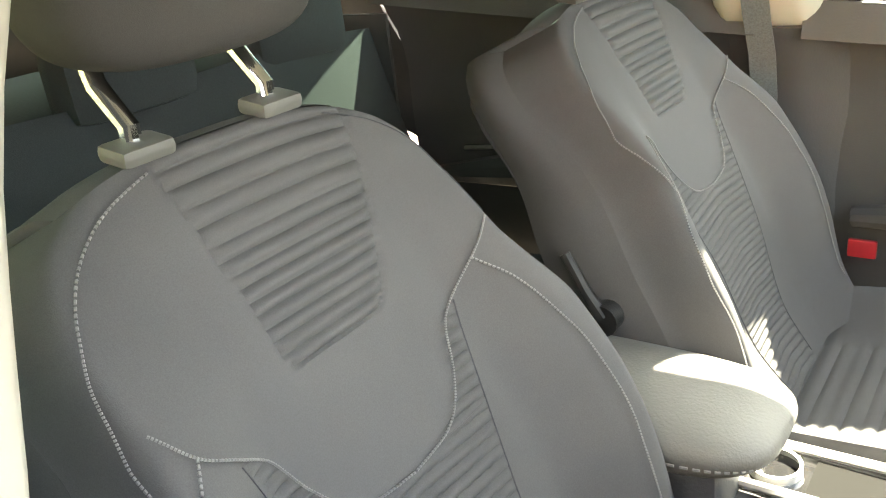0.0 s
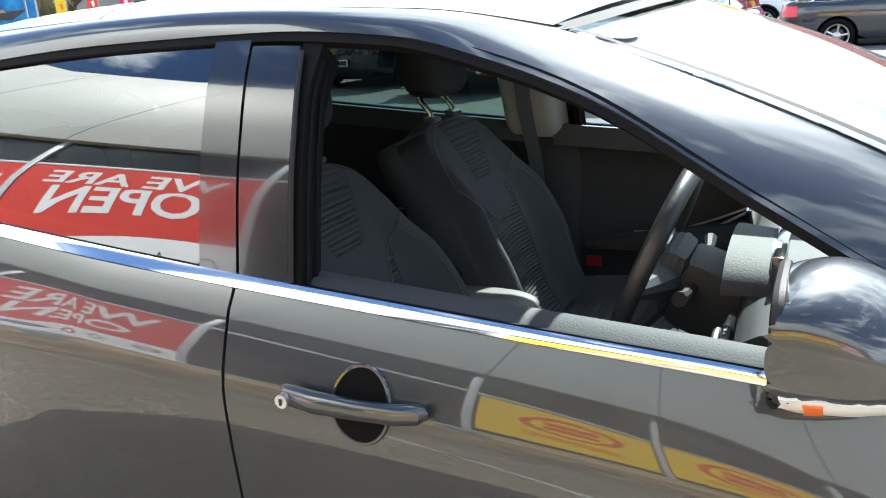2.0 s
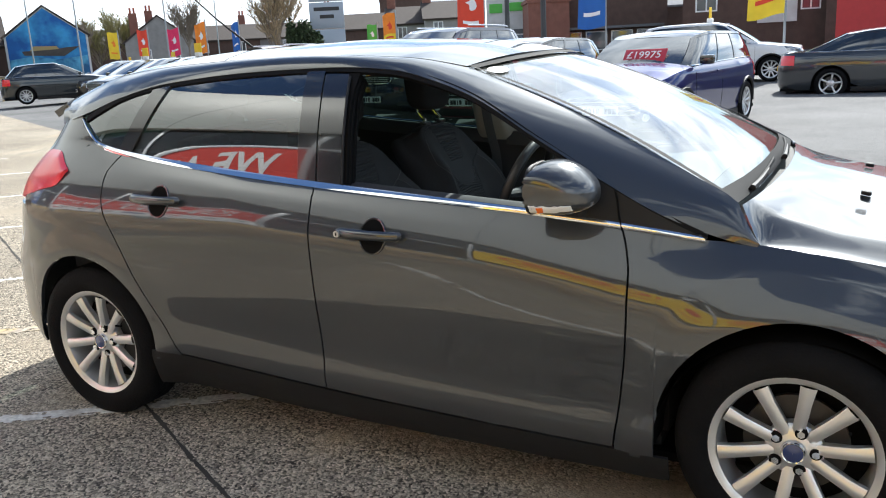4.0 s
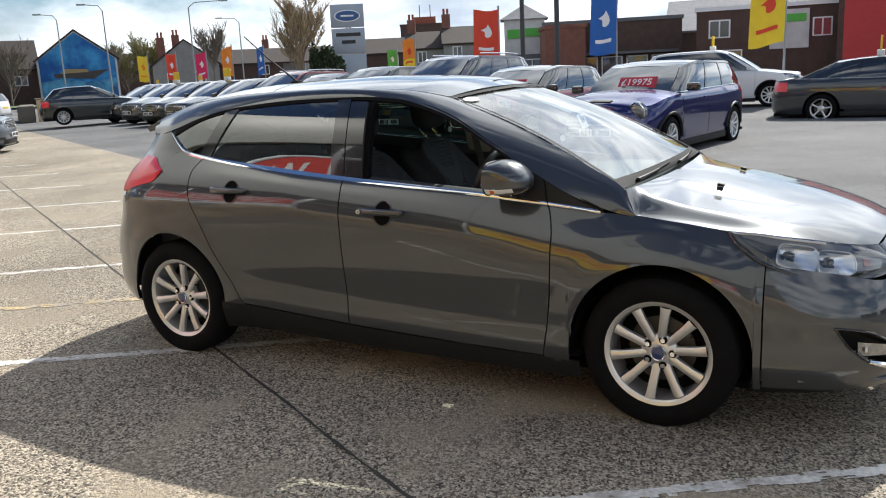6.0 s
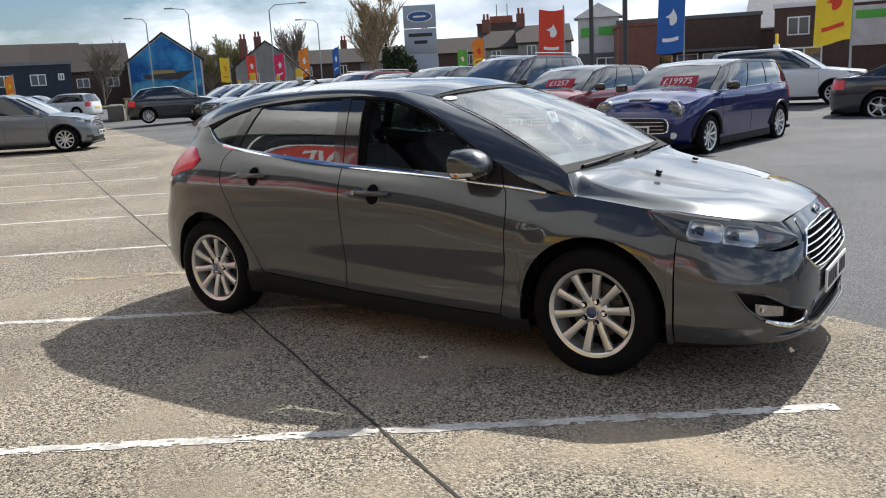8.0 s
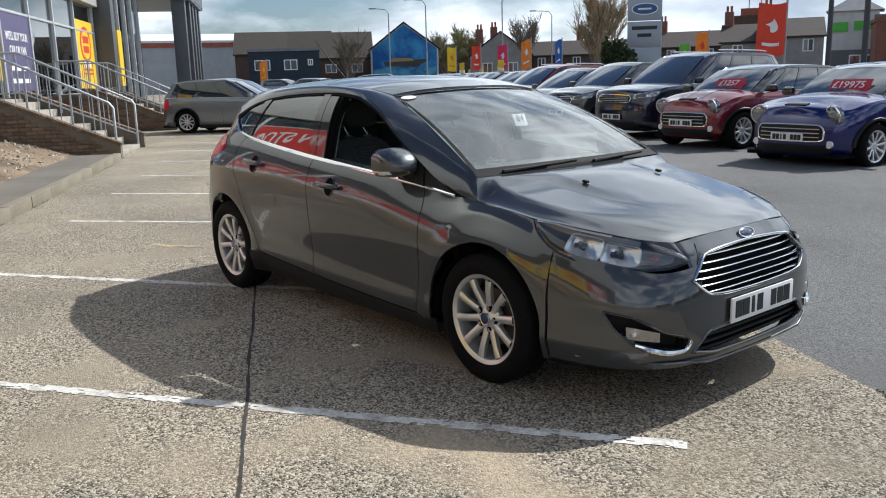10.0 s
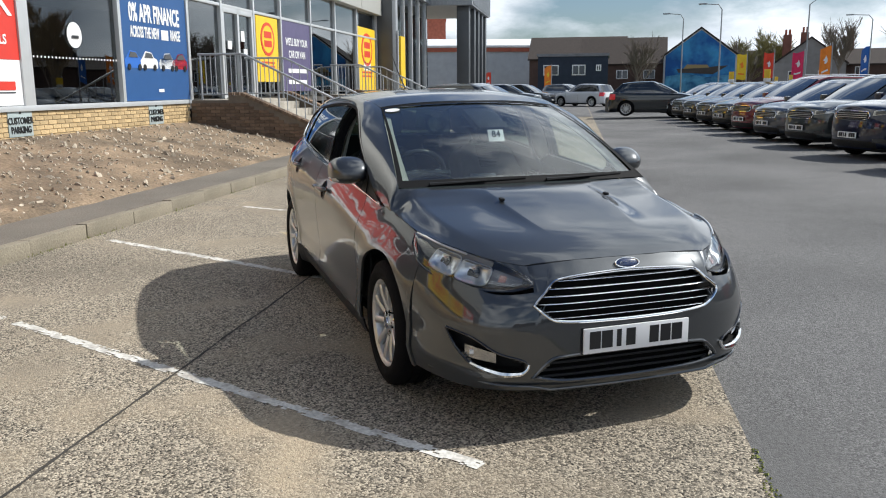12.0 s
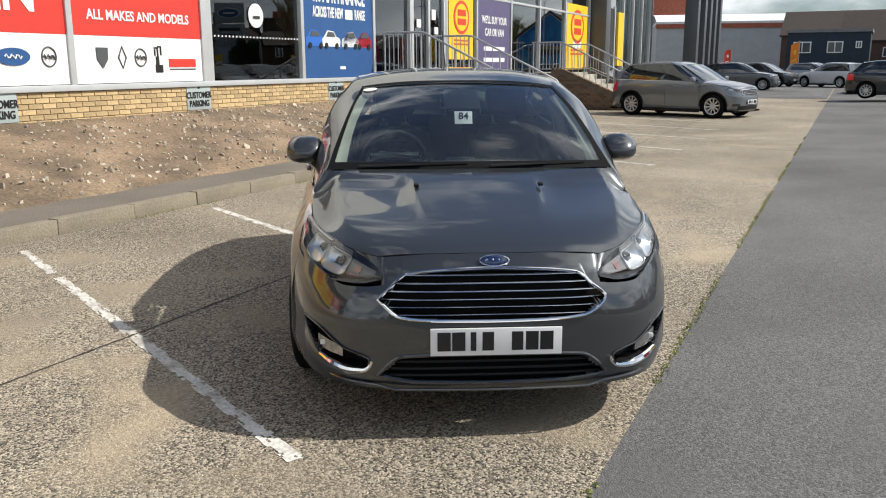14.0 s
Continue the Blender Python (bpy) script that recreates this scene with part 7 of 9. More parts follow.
    part("door_stile", box2((-31.45, WALL_Y + 0.1, 1.2), (-31.3, WALL_Y + 0.24, 4.0)), ALU, dr)
    yellow_b = p("yellow_board", box2((-35.4, WALL_Y + 0.1, 1.4), (-34.4, WALL_Y + 0.2, 3.8)), YELLOW)
    for x in (-36, -38, -40, -42):
        p("mullion", box2((x - 0.07, WALL_Y - 0.1, 0.4), (x + 0.07, WALL_Y + 0.06, 6.0)), ALU)
    p("pane_wall", box2((-43, WALL_Y - 0.06, 0.3), (-34, WALL_Y - 0.04, 6.0)), FACADE_GLASS)
    # a dark sheet behind the panes for the shade indoors
    p("inner_dark", box2((-43, WALL_Y - 5, 0.0), (-34, WALL_Y - 4.8, 6.2)), SHADE_IN)
    p("upper_wall", box2((-43, WALL_Y - 5, 6.0), (-34, WALL_Y + 0.2, 8.2)), CLAD)
    # ribbed canopy box
    can = p("canopy_box", box2((-52, WALL_Y - 5, 5.9), (-42.5, WALL_Y + 2.6, 8.6)), CLAD)
    for i in range(46):
        x = -51.9 + 0.2 * i
        part("rib", box2((x - 0.03, WALL_Y + 2.6, 5.95), (x + 0.03, WALL_Y + 2.66, 8.5)), CLAD, can)
    for i in range(36):
        y = WALL_Y - 4.9 + 0.21 * i
        part("rib", box2((-42.5, y - 0.03, 5.95), (-42.44, y + 0.03, 8.5)), CLAD, can)
    for x, y in ((-43.4, 2.0), (-45.2, 2.1), (-47.2, 2.1), (-49.2, 2.1), (-51.2, 2.1)):
        p("column", box2((x - 0.35, WALL_Y + y - 0.35, 0), (x + 0.35, WALL_Y + y + 0.35, 5.9), 0.03), CLAD_D)
    p("porch_back", box2((-52, WALL_Y - 4.5, 0), (-44.5, WALL_Y - 4.3, 5.9)), FACADE_GLASS)
    return room


ROOM = build_showroom()


def stairs(x0, x1, name_label):
    """Steps from the landing down to the court, between brick cheek walls with rails."""
    st = thing("entrance_stairs", LOT, name_label, "stairs", kind="structure")
    top, y_top, y_foot, n = 1.2, -6.55, -4.15, 7
    part("landing", box2((x0 + 0.22, WALL_Y + 0.02, 0), (x1 - 0.22, y_top, top)), STEP, st)
    for k in range(n):
        y = y_top + (y_foot - y_top) * (k + 1) / n
        part("step", box2((x0 + 0.22, y - (y_foot - y_top) / n - 0.03, 0), (x1 - 0.22, y, top * (n - k - 0.45) / n), 0.008), STEP, st)
    for x in (x0, x1 - 0.22):
        outline = [(WALL_Y + 0.02, 0.0), (y_foot + 0.10, 0.0), (y_foot + 0.10, 0.26), (y_top + 0.05, 1.30), (y_top - 0.25, 1.30), (y_top - 0.25, 1.19), (WALL_Y + 0.02, 1.19)]
        part("cheek_wall", prism(outline, 0.20, Matrix.Translation((x + 0.01, 0, 0)) @ Matrix(((0, 0, 1, 0), (1, 0, 0, 0), (0, 1, 0, 0), (0, 0, 0, 1)))), MORTAR_B, st)
        cop = [(y_foot + 0.12, 0.27), (y_top + 0.05, 1.315), (y_top - 0.27, 1.315)]
        for (ya, za), (yb, zb) in zip(cop, cop[1:]):
            n2 = max(1, int((Vector((yb, zb)) - Vector((ya, za))).length / 0.11))
            for i in range(n2):
                s = (i + 0.5) / n2
                part("coping_brick", box(0.25, 0.10, 0.065, (x + 0.11, ya + (yb - ya) * s, za + (zb - za) * s + 0.02), 0.006, rot=pose(0, 0, 0, math.degrees(math.atan2(zb - za, yb - ya)))), BRICK_B, st)
    for x in (x0 + 0.32, x1 - 0.32):
        rail = part("handrail", tube([(x, WALL_Y + 0.1, 2.2), (x, y_top - 0.05, 2.2), (x, y_top + 0.05, 2.18), (x, y_foot - 0.1, 1.10), (x, y_foot - 0.02, 1.0), (x, y_foot - 0.02, 0.1)], 0.026, 10), RAILING, st)
        part("low_rail", tube([(x, WALL_Y + 0.1, 1.32), (x, y_top, 1.32), (x, y_foot - 0.02, 0.32)], 0.018, 8), RAILING, st)
        for i in range(9):
            y = WALL_Y + 0.15 + (y_top - 0.05 - WALL_Y - 0.15) * i / 8
            part("baluster", tube([(x, y, 1.32 if 0 < i < 8 else 1.18), (x, y, 2.2)], 0.011 if 0 < i < 8 else 0.024, 6), RAILING, st)
        for i in range(1, 12):
            s = i / 12
            y = y_top + (y_foot - y_top) * s
            post = i % 4 == 0
            if post:
                part("baluster", tube([(x, y, 1.2 - 1.2 * s + 0.05), (x, y, 2.2 - 1.16 * s)], 0.022, 6), RAILING, st)
            elif s < 0.98:
                part("baluster", tube([(x, y, 1.32 - 1.0 * s), (x, y, 2.2 - 1.16 * s)], 0.010, 6), RAILING, st)
    return st


STAIR_A = stairs(-15.6, -12.25, "concrete entrance steps between brown brick walls with steel handrails")
STAIR_B = stairs(-26.5, -22.6, "further concrete entrance steps with brown brick walls and handrails")

# ---- the other cars ----
DARK_GLASS = material("dark_car_glass", (0.018, 0.021, 0.022), 0.04, coat=1.0, spec=0.8)
CARD_RED = material("price_card_red", (0.45, 0.03, 0.05), 0.5)


def other_car(pos, heading, color, label, L=4.2, W=1.78, H=1.45, wb=2.6, belt=0.95, hood_z=0.86, nose_z=0.72, kind="hatch", lamps="slim", price="", z=None, plate=True, metal=0.5, rails=False, black_roof=False, group="cars for sale", bonnet=1.0, away=1.16, topper=False, stripes=False):
    """A parked car at the middle of its wheelbase, front towards heading (degrees)."""
    x0, y0 = pos
    lot_y = (LOT.inverted() @ Vector((x0, y0, 0))).y
    if lot_y > 5.5:
        x0, y0 = 2.93 + away * (x0 - 2.93), -4.42 + away * (y0 + 4.42)
    car = thing("parked_car", Matrix.Translation((x0, y0, ground_z(lot_y) if z is None else z)) @ pose(0, 0, 0, 0, 0, heading), label, "car", group)
    body = paint("car_paint", color, metal)
    fo = 0.44 * (L - wb)
    nose, tail = wb / 2 + fo, -(wb / 2 + L - wb - fo)
    hw = W / 2
    tyre = 0.33 if H > 1.5 else 0.315
    ar = tyre + 0.055
    width = smooth_fn([(0.16, hw * 0.90), (0.28, hw * 0.965), (0.5, hw * 0.99), (0.65, hw), (belt - 0.1, hw * 0.985), (belt, hw * 0.93)])
    nosef = smooth_fn([(0.16, nose - 0.07), (0.3, nose - 0.01), (0.5, nose), (nose_z, nose - 0.06), (nose_z + 0.14, nose - 0.2)])
    tailf = smooth_fn([(0.16, tail + 0.08), (0.35, tail), (0.6, tail + 0.01), (belt, tail + 0.08)])
    cowl = wb / 2 - 0.35 * bonnet
    top = smooth_fn([(tail, belt - 0.03), (tail + 0.35, belt + 0.01), (-0.2, belt), (cowl, belt - 0.03), (wb / 2 + 0.1, hood_z - 0.02), (nose - 0.25, nose_z + 0.05), (nose, nose_z)])

    def column(q, t):
        # q runs from the tail's middle along the right flank to the nose's middle
        fx, rx = wb / 2 - 0.5, -wb / 2 + 0.4
        if q[0] == "x":
            x = q[1]
            lo = 0.20
            for xw in (-wb / 2, wb / 2):
                if abs(x - xw) < ar:
                    lo = max(lo, tyre + math.sqrt(ar ** 2 - (x - xw) ** 2))
            z_ = lo + t * (top(x) - lo)
            w = width(min(z_, belt))
            if x > fx:
                w *= (1 - min(0.999, (x - fx) / (nosef(z_) - fx)) ** 3.6) ** (1 / 3.6)
            if x < rx:
                w *= (1 - min(0.999, (rx - x) / (rx - tailf(z_))) ** 4.4) ** (1 / 4.4)
            return Vector((x, -w, z_))
        a, front = q[1], q[0] == "f"
        c0, n = (fx, 3.6) if front else (rx, 4.4)
        xs = wb / 2 + ar + 0.02 if front else -wb / 2 - ar - 0.02
        hi = top(nose if front else tail) + (top(xs) - top(nose if front else tail)) * (1 - a) ** 0.7
        z_ = 0.2 + t * (hi - 0.2)
        reach = (nosef(z_) if front else tailf(z_)) - c0
        a0 = math.asin(min(1, max(0, (xs - c0) / reach)) ** (n / 2))
        g = a0 + (math.pi / 2 - a0) * a
        return Vector((c0 + reach * math.sin(g) ** (2 / n), -width(min(z_, belt)) * max(0, math.cos(g)) ** (2 / n), z_))
    cols = [("r", 1 - i / 10) for i in range(10)] + [("x", -wb / 2 - ar - 0.019)]
    cols += [("x", -wb / 2 - ar * math.cos(math.pi * i / 14)) for i in range(15)] + [("x", -wb / 2 + ar + (wb - 2 * ar) * i / 8) for i in range(1, 8)]
    cols += [("x", wb / 2 - ar * math.cos(math.pi * i / 14)) for i in range(15)] + [("x", wb / 2 + ar + 0.019)] + [("f", i / 10) for i in range(1, 11)]
    for sg in (1, -1):
        bm = patch(lambda s, t: (lambda v: Vector((v.x, v.y * sg, v.z)))(column(cols[round(s * (len(cols) - 1))], t)), len(cols) - 1, 12)
        part("body_side", oriented(bm, (0, -sg, 0), 0.01), body, car)
    edge = [column(c, 1.0) for c in cols]
    ends = curve_fn([e for e in edge if e.x > cowl - 0.02])
    crown = 0.085 if kind == "mini" else 0.055
    lid = lambda s, t: (lambda e: Vector((e.x, e.y * (1 - 2 * t), e.z + crown * (1 - abs(1 - 2 * t) ** 2.6) * min(1, 6 * (1 - s)) ** 0.5)))(ends(s))
    hd = part("bonnet", oriented(patch(lid, 24, 24), (0, 0, 1), 0.01), body, car)
    if stripes:
        for t0 in (0.34, 0.58):
            part("bonnet_stripe", oriented(patch(lambda s, t: lid(0.04 + 0.66 * s, t0 + 0.08 * t) + Vector((0, 0, 0.004)), 16, 4), (0, 0, 1)), GLOSS, hd, "black stripe")
    if kind == "mini":
        m = lid(0.62, 0.5)
        part("bonnet_scoop", box(0.10, 0.34, 0.02, m + Vector((0, 0, 0.004)), 0.008, rot=pose(0, 0, 0, 0, 12)), BLACK, hd, "black intake slot")
    back = curve_fn([e for e in edge if e.x < -wb / 2 + 0.5])
    part("tail_deck", oriented(patch(lambda s, t: (lambda e: Vector((e.x, e.y * (1 - 2 * t), e.z + 0.01)))(back(s)), 16, 8), (0, 0, 1), 0.01), body, car)
    # glasshouse
    rear_x = {"hatch": tail + 0.22, "suv": tail + 0.16, "saloon": tail + 0.55, "mini": tail + 0.14}[kind]
    roof_r = {"hatch": tail + 0.62, "suv": tail + 0.45, "saloon": tail + 1.35, "mini": tail + 0.34}[kind]
    scr = cowl - (0.62 if kind == "mini" else 0.80)
    low = [(rear_x, hw * 0.78), (rear_x + 0.5, hw * 0.90), (0.0, hw * 0.925), (cowl - 0.35, hw * 0.90), (cowl + 0.06, hw * 0.76)]
    upp = [(roof_r, hw * 0.66), (roof_r + 0.35, hw * 0.73), (-0.1, hw * 0.745), (scr - 0.25, hw * 0.73), (scr, hw * 0.66)]
    lf, uf = smooth_fn(low), smooth_fn(upp)
    rz = smooth_fn([(roof_r, H - 0.08), (roof_r + 0.5, H - 0.02), (-0.15, H), (scr - 0.1, H - 0.05), (scr, H - 0.08)])

    def gh(s, t, sg, out=0.0):
        xl, xu = rear_x + (cowl + 0.06 - rear_x) * s, roof_r + (scr - roof_r) * s
        zl = top(xl) - 0.01
        return Vector((xl + (xu - xl) * t, sg * (lf(xl) + (uf(xu) - lf(xl)) * t + 0.02 * math.sin(math.pi * t) + out), zl + (rz(xu) - 0.04 - zl) * t))
    for sg in (-1, 1):
        part("side_glass", oriented(patch(lambda s, t: gh(s, t, sg), 24, 6), (0, sg, 0), 0.006), DARK_GLASS, car)
        for s0, s1, mt in ((0.0, 0.07, GLOSS if kind == "mini" else body), (0.36, 0.39, GLOSS), (0.62, 0.65, GLOSS), (0.945, 1.0, GLOSS if kind == "mini" else body)):
            part("pillar", oriented(patch(lambda s, t: gh(s0 + (s1 - s0) * s, t, sg, 0.008), 3, 6), (0, sg, 0), 0.01), mt, car)
        part("roof_edge", oriented(patch(lambda s, t: gh(s, 0.93 + 0.09 * t, sg, 0.01), 24, 2), (0, sg, 0.3), 0.012), GLOSS if black_roof else body, car)
        part("belt_trim", tube([gh(i / 20, 0.0, sg, 0.006) + Vector((0, 0, 0.018)) for i in range(21)], 0.009, 6), SATIN if kind != "mini" else CHROME, car)
        if rails:
            part("roof_bar", tube([gh(0.12 + 0.7 * i / 10, 1.0, sg, -0.06) + Vector((0, 0, 0.065)) for i in range(11)], 0.015, 6), SATIN, car)
        mm = part("mirror", box(0.10, 0.20, 0.13, (cowl - 0.22, sg * (hw + 0.08), belt + 0.06), 0.04), GLOSS if kind == "mini" else body, car)
        part("door_seam", tube([(cowl - 1.12, sg * (width(z_) + 0.001), z_) for z_ in (0.3, 0.5, 0.7, belt - 0.05)], 0.004, 4), UNDER_SHADE, car)
        part("door_seam", tube([(cowl - 0.05, sg * (width(z_) + 0.001), z_) for z_ in (0.3, 0.5, 0.7, belt - 0.1)], 0.004, 4), UNDER_SHADE, car)
        part("handle", box(0.17, 0.025, 0.028, (cowl - 0.98, sg * (hw * 0.985 + 0.008), belt - 0.12), 0.008), body, car)
        part("sill", box(wb - 2 * ar, 0.03, 0.10, (0, sg * hw * 0.955, 0.20), 0.01), BLACK, car)
        for xw in (-wb / 2, wb / 2):
            make_wheel(car, (xw, sg * (hw - 0.105), tyre), sg, 5 if kind == "saloon" else 10, tyre_r=tyre, rim_r=tyre * 0.70, detail=False, label="")
            if kind in ("suv", "mini"):
                part("arch_trim", tube([(xw + (ar + 0.005) * math.cos(math.pi * i / 12), sg * (column(("x", xw + ar * 0.97 * math.cos(math.pi * i / 12)), 0.0).y * -1 + 0.002), tyre + (ar + 0.005) * math.sin(math.pi * i / 12)) for i in range(13)], 0.026, 6), BLACK, car)
    roof_s = lambda s, t: Vector((roof_r + (scr - roof_r) * s, (2 * t - 1) * uf(roof_r + (scr - roof_r) * s), rz(roof_r + (scr - roof_r) * s) - 0.04 * abs(2 * t - 1) ** 2.5))
    part("roof", oriented(patch(roof_s, 20, 12), (0, 0, 1), 0.02), GLOSS if black_roof else body, car)
    part("windscreen", oriented(patch(lambda s, t: gh(1.0, t, 1).lerp(gh(1.0, t, -1), s) + Vector((0.07 * (1 - (2 * s - 1) ** 2), 0, 0.02 * math.sin(math.pi * t) + 0.03 * t)), 14, 8), (1, 0, 0.5), 0.006), DARK_GLASS, car)
    part("rear_screen", oriented(patch(lambda s, t: gh(0.0, t, 1).lerp(gh(0.0, t, -1), s) + Vector((-0.05 * (1 - (2 * s - 1) ** 2), 0, 0.02 * t)), 14, 6), (-1, 0, 0.5), 0.006), DARK_GLASS, car)
    part("underbody", box2((tail + 0.1, -hw * 0.85, 0.17), (nose - 0.1, hw * 0.85, 0.22)), UNDER_SHADE, car)
    for xw in (-wb / 2, wb / 2):
        part("wheel_well", box2((xw - ar, -hw * 0.8, 0.2), (xw + ar, hw * 0.8, tyre + ar)), UNDER_SHADE, car)
    # face
    def face(y, z_, out=0.0):
        fx = wb / 2 - 0.5
        q = min(0.999, abs(y) / width(z_))
        return Vector((fx + (nosef(z_) - fx) * (1 - q ** 3.6) ** (1 / 3.6) + out, y, z_))
    gw, g0, g1 = (0.52, 0.40, 0.62) if kind == "mini" else (0.46, nose_z - 0.16, nose_z - 0.02)
    gr = part("grille", oriented(patch(lambda s, t: face((2 * s - 1) * gw * (0.86 + 0.14 * math.sin(math.pi * t)), g0 + (g1 - g0) * t, 0.006), 16, 5), (1, 0, 0), 0.01), BLACK, car)
    ring = [(-gw, g0 + 0.1 * (g1 - g0)), (-gw * 1.02, g0 + 0.6 * (g1 - g0)), (-gw * 0.88, g1), (0, g1 + 0.01), (gw * 0.88, g1), (gw * 1.02, g0 + 0.6 * (g1 - g0)), (gw, g0 + 0.1 * (g1 - g0)), (gw * 0.8, g0), (0, g0 - 0.005), (-gw * 0.8, g0)]
    rc = curve_fn([face(y, z_, 0.012) for y, z_ in ring + ring[:1]])
    part("grille_surround", tube([rc(i / 48) for i in range(48)], 0.013, 6, close=True), CHROME, gr)
    for k in range(3):
        z_ = g0 + (g1 - g0) * (k + 1) / 4
        part("grille_bar", tube([face(-gw * 0.9 + 1.8 * gw * i / 10, z_, 0.014) for i in range(11)], 0.007, 5), SATIN, gr)
    part("lower_intake", oriented(patch(lambda s, t: face((2 * s - 1) * hw * 0.66, 0.23 + 0.12 * t, 0.005), 14, 3), (1, 0, 0), 0.01), BLACK, car)
    if plate:
        p0 = face(0, 0.45, 0.02).x
        pl = part("number_plate", box(0.012, 0.52, 0.11, (p0 + 0.012, 0, 0.45), 0.002), PLATE, car)
        for i, wd in enumerate((0.05, 0.05, 0.02, 0.045, 0, 0.05, 0.05, 0.05)):
            if wd:
                part("plate_mark", box(0.004, wd, 0.075, (p0 + 0.02, -0.2 + 0.058 * i, 0.45)), INK, pl)
    p0 = tailf(0.6)
    part("rear_plate", box(0.012, 0.52, 0.11, (p0 - 0.01, 0, 0.62), 0.002), PLATE_Y, car)
    for sg in (-1, 1):
        if lamps == "round":
            yb, zb = sg * hw * 0.66, nose_z - 0.015
            c = face(yb, zb, -0.02)
            bm = lathe([(0.0005, -0.062), (0.07, -0.058), (0.115, -0.042), (0.132, -0.012), (0.136, 0.05)], 28)
            bmesh.ops.transform(bm, matrix=Matrix.Translation(c) @ pose(0, 0, 0, 0, 0, 90 + sg * -16 + 0) @ pose(0, 0, 0, 14), verts=list(bm.verts))
            hl = part("head_lamp", bm, FOG_GLASS, car, "round head lamp with a chrome ring")
            bm = tube([Vector((0.133 * math.cos(a), -0.022, 0.133 * math.sin(a))) for a in [2 * math.pi * i / 32 for i in range(32)]], 0.012, 6, close=True)
            bmesh.ops.transform(bm, matrix=Matrix.Translation(c) @ pose(0, 0, 0, 0, 0, 90 + sg * -16) @ pose(0, 0, 0, 14), verts=list(bm.verts))
            part("lamp_ring", bm, CHROME, hl)
            part("fog_lamp", cyl(0.05, 0.03, face(sg * hw * 0.66, 0.36, 0.005), pose(0, 0, 0, 0, 90, 0), 18), CLEAR, car)
        else:
            hl = part("head_lamp", oriented(patch(lambda s, t: face(sg * hw * (0.55 + 0.36 * s), nose_z - 0.09 + 0.05 * s + t * (0.09 + 0.05 * s), 0.008), 12, 5), (1, 0, 0), 0.01), FOG_GLASS, car)
            part("lamp_core", oriented(patch(lambda s, t: face(sg * hw * (0.60 + 0.18 * s), nose_z - 0.07 + 0.02 * s + 0.06 * t, 0.016), 6, 3), (1, 0, 0), 0.006), GLOSS, hl)
            part("fog_trim", oriented(patch(lambda s, t: face(sg * hw * (0.60 + 0.2 * s), 0.33 + 0.07 * t, 0.008), 6, 3), (1, 0, 0), 0.008), GLOSS, car)
        rx = -wb / 2 + 0.4
        tl = lambda s, t: (lambda z_, x: Vector((x, sg * (width(min(z_, belt)) * (1 - min(0.999, (rx - x) / (rx - tailf(z_))) ** 4.4) ** (1 / 4.4) + 0.008), z_)))(0.70 + (belt - 0.74) * t, tail + 0.36 - 0.27 * s)
        part("tail_lamp", oriented(patch(tl, 8, 4), (0, sg, 0), 0.012), RED_LENS, car)
    if price:
        c = gh(1.0, 0.38, 0) + Vector((-0.03, 0.12, 0))
        c.y = 0.12
        card = part("price_card", box(0.02, 0.62, 0.26, c + Vector((0.12, 0, 0.02)), 0.004, rot=pose(0, 0, 0, 0, -40)), CARD_RED, car, "red price card with white figures")
        words(price, 0.17, Matrix.Translation(c + Vector((0.142, 0, 0.045))) @ pose(0, 0, 0, 0, -40) @ pose(0, 0, 0, 90, 0, 90), SIGN_W, card, depth=0.006)
    if topper:
        tp = part("roof_board", box(0.04, 0.34, 0.30, (-0.3, 0, H + 0.26), 0.01), YELLOW, car, "yellow sale board on the roof")
        part("board_foot", box(0.16, 0.22, 0.14, (-0.3, 0, H + 0.05), 0.03), WHITE, tp)
    return car


ROW = -99.0


def in_row(front, L, wb):
    """The middle of a car whose nose stands at the given place."""
    d = Vector((math.cos(radians(ROW)), math.sin(radians(ROW))))
    return tuple(Vector(front) - d * (wb / 2 + 0.44 * (L - wb)))


other_car(in_row((-1.84, 7.86), 4.25, 2.67), ROW, (0.006, 0.011, 0.105), "royal blue estate hatchback with round chrome-ringed headlamps and price card", 4.25, 1.80, 1.45, 2.67, 0.98, 0.93, 0.76, "mini", "round", "\u00a319975", black_roof=True, away=1.0, z=0.03)
other_car(in_row((-4.55, 9.25), 3.85, 2.5), ROW, (0.17, 0.010, 0.018), "dark red hatchback with black bonnet stripes and round headlamps", 3.85, 1.73, 1.42, 2.5, 0.95, 0.90, 0.74, "mini", "round", "\u00a31257", black_roof=True, away=1.0, stripes=True)
other_car(in_row((-7.05, 10.45), 4.60, 2.74), ROW, (0.010, 0.014, 0.036), "dark navy tall estate with silver grille and roof rails", 4.60, 1.92, 1.72, 2.74, 1.08, 1.05, 0.90, "suv", rails=True, away=1.0)
other_car(in_row((-9.60, 11.55), 4.14, 2.53), ROW, (0.035, 0.042, 0.044), "dark grey compact crossover in the parked row", 4.14, 1.77, 1.58, 2.53, 1.02, 0.98, 0.82, "suv", away=1.0)
other_car(in_row((-11.75, 12.45), 4.02, 2.51), ROW, (0.075, 0.084, 0.10), "slate grey small hatchback in the parked row", 4.02, 1.74, 1.48, 2.51, 0.95, 0.90, 0.74, away=1.0)
other_car(in_row((-14.0, 13.55), 4.44, 2.67), ROW, (0.13, 0.012, 0.02), "deep red crossover in the parked row", 4.44, 1.82, 1.60, 2.67, 1.02, 0.98, 0.82, "suv", rails=True, away=1.0)
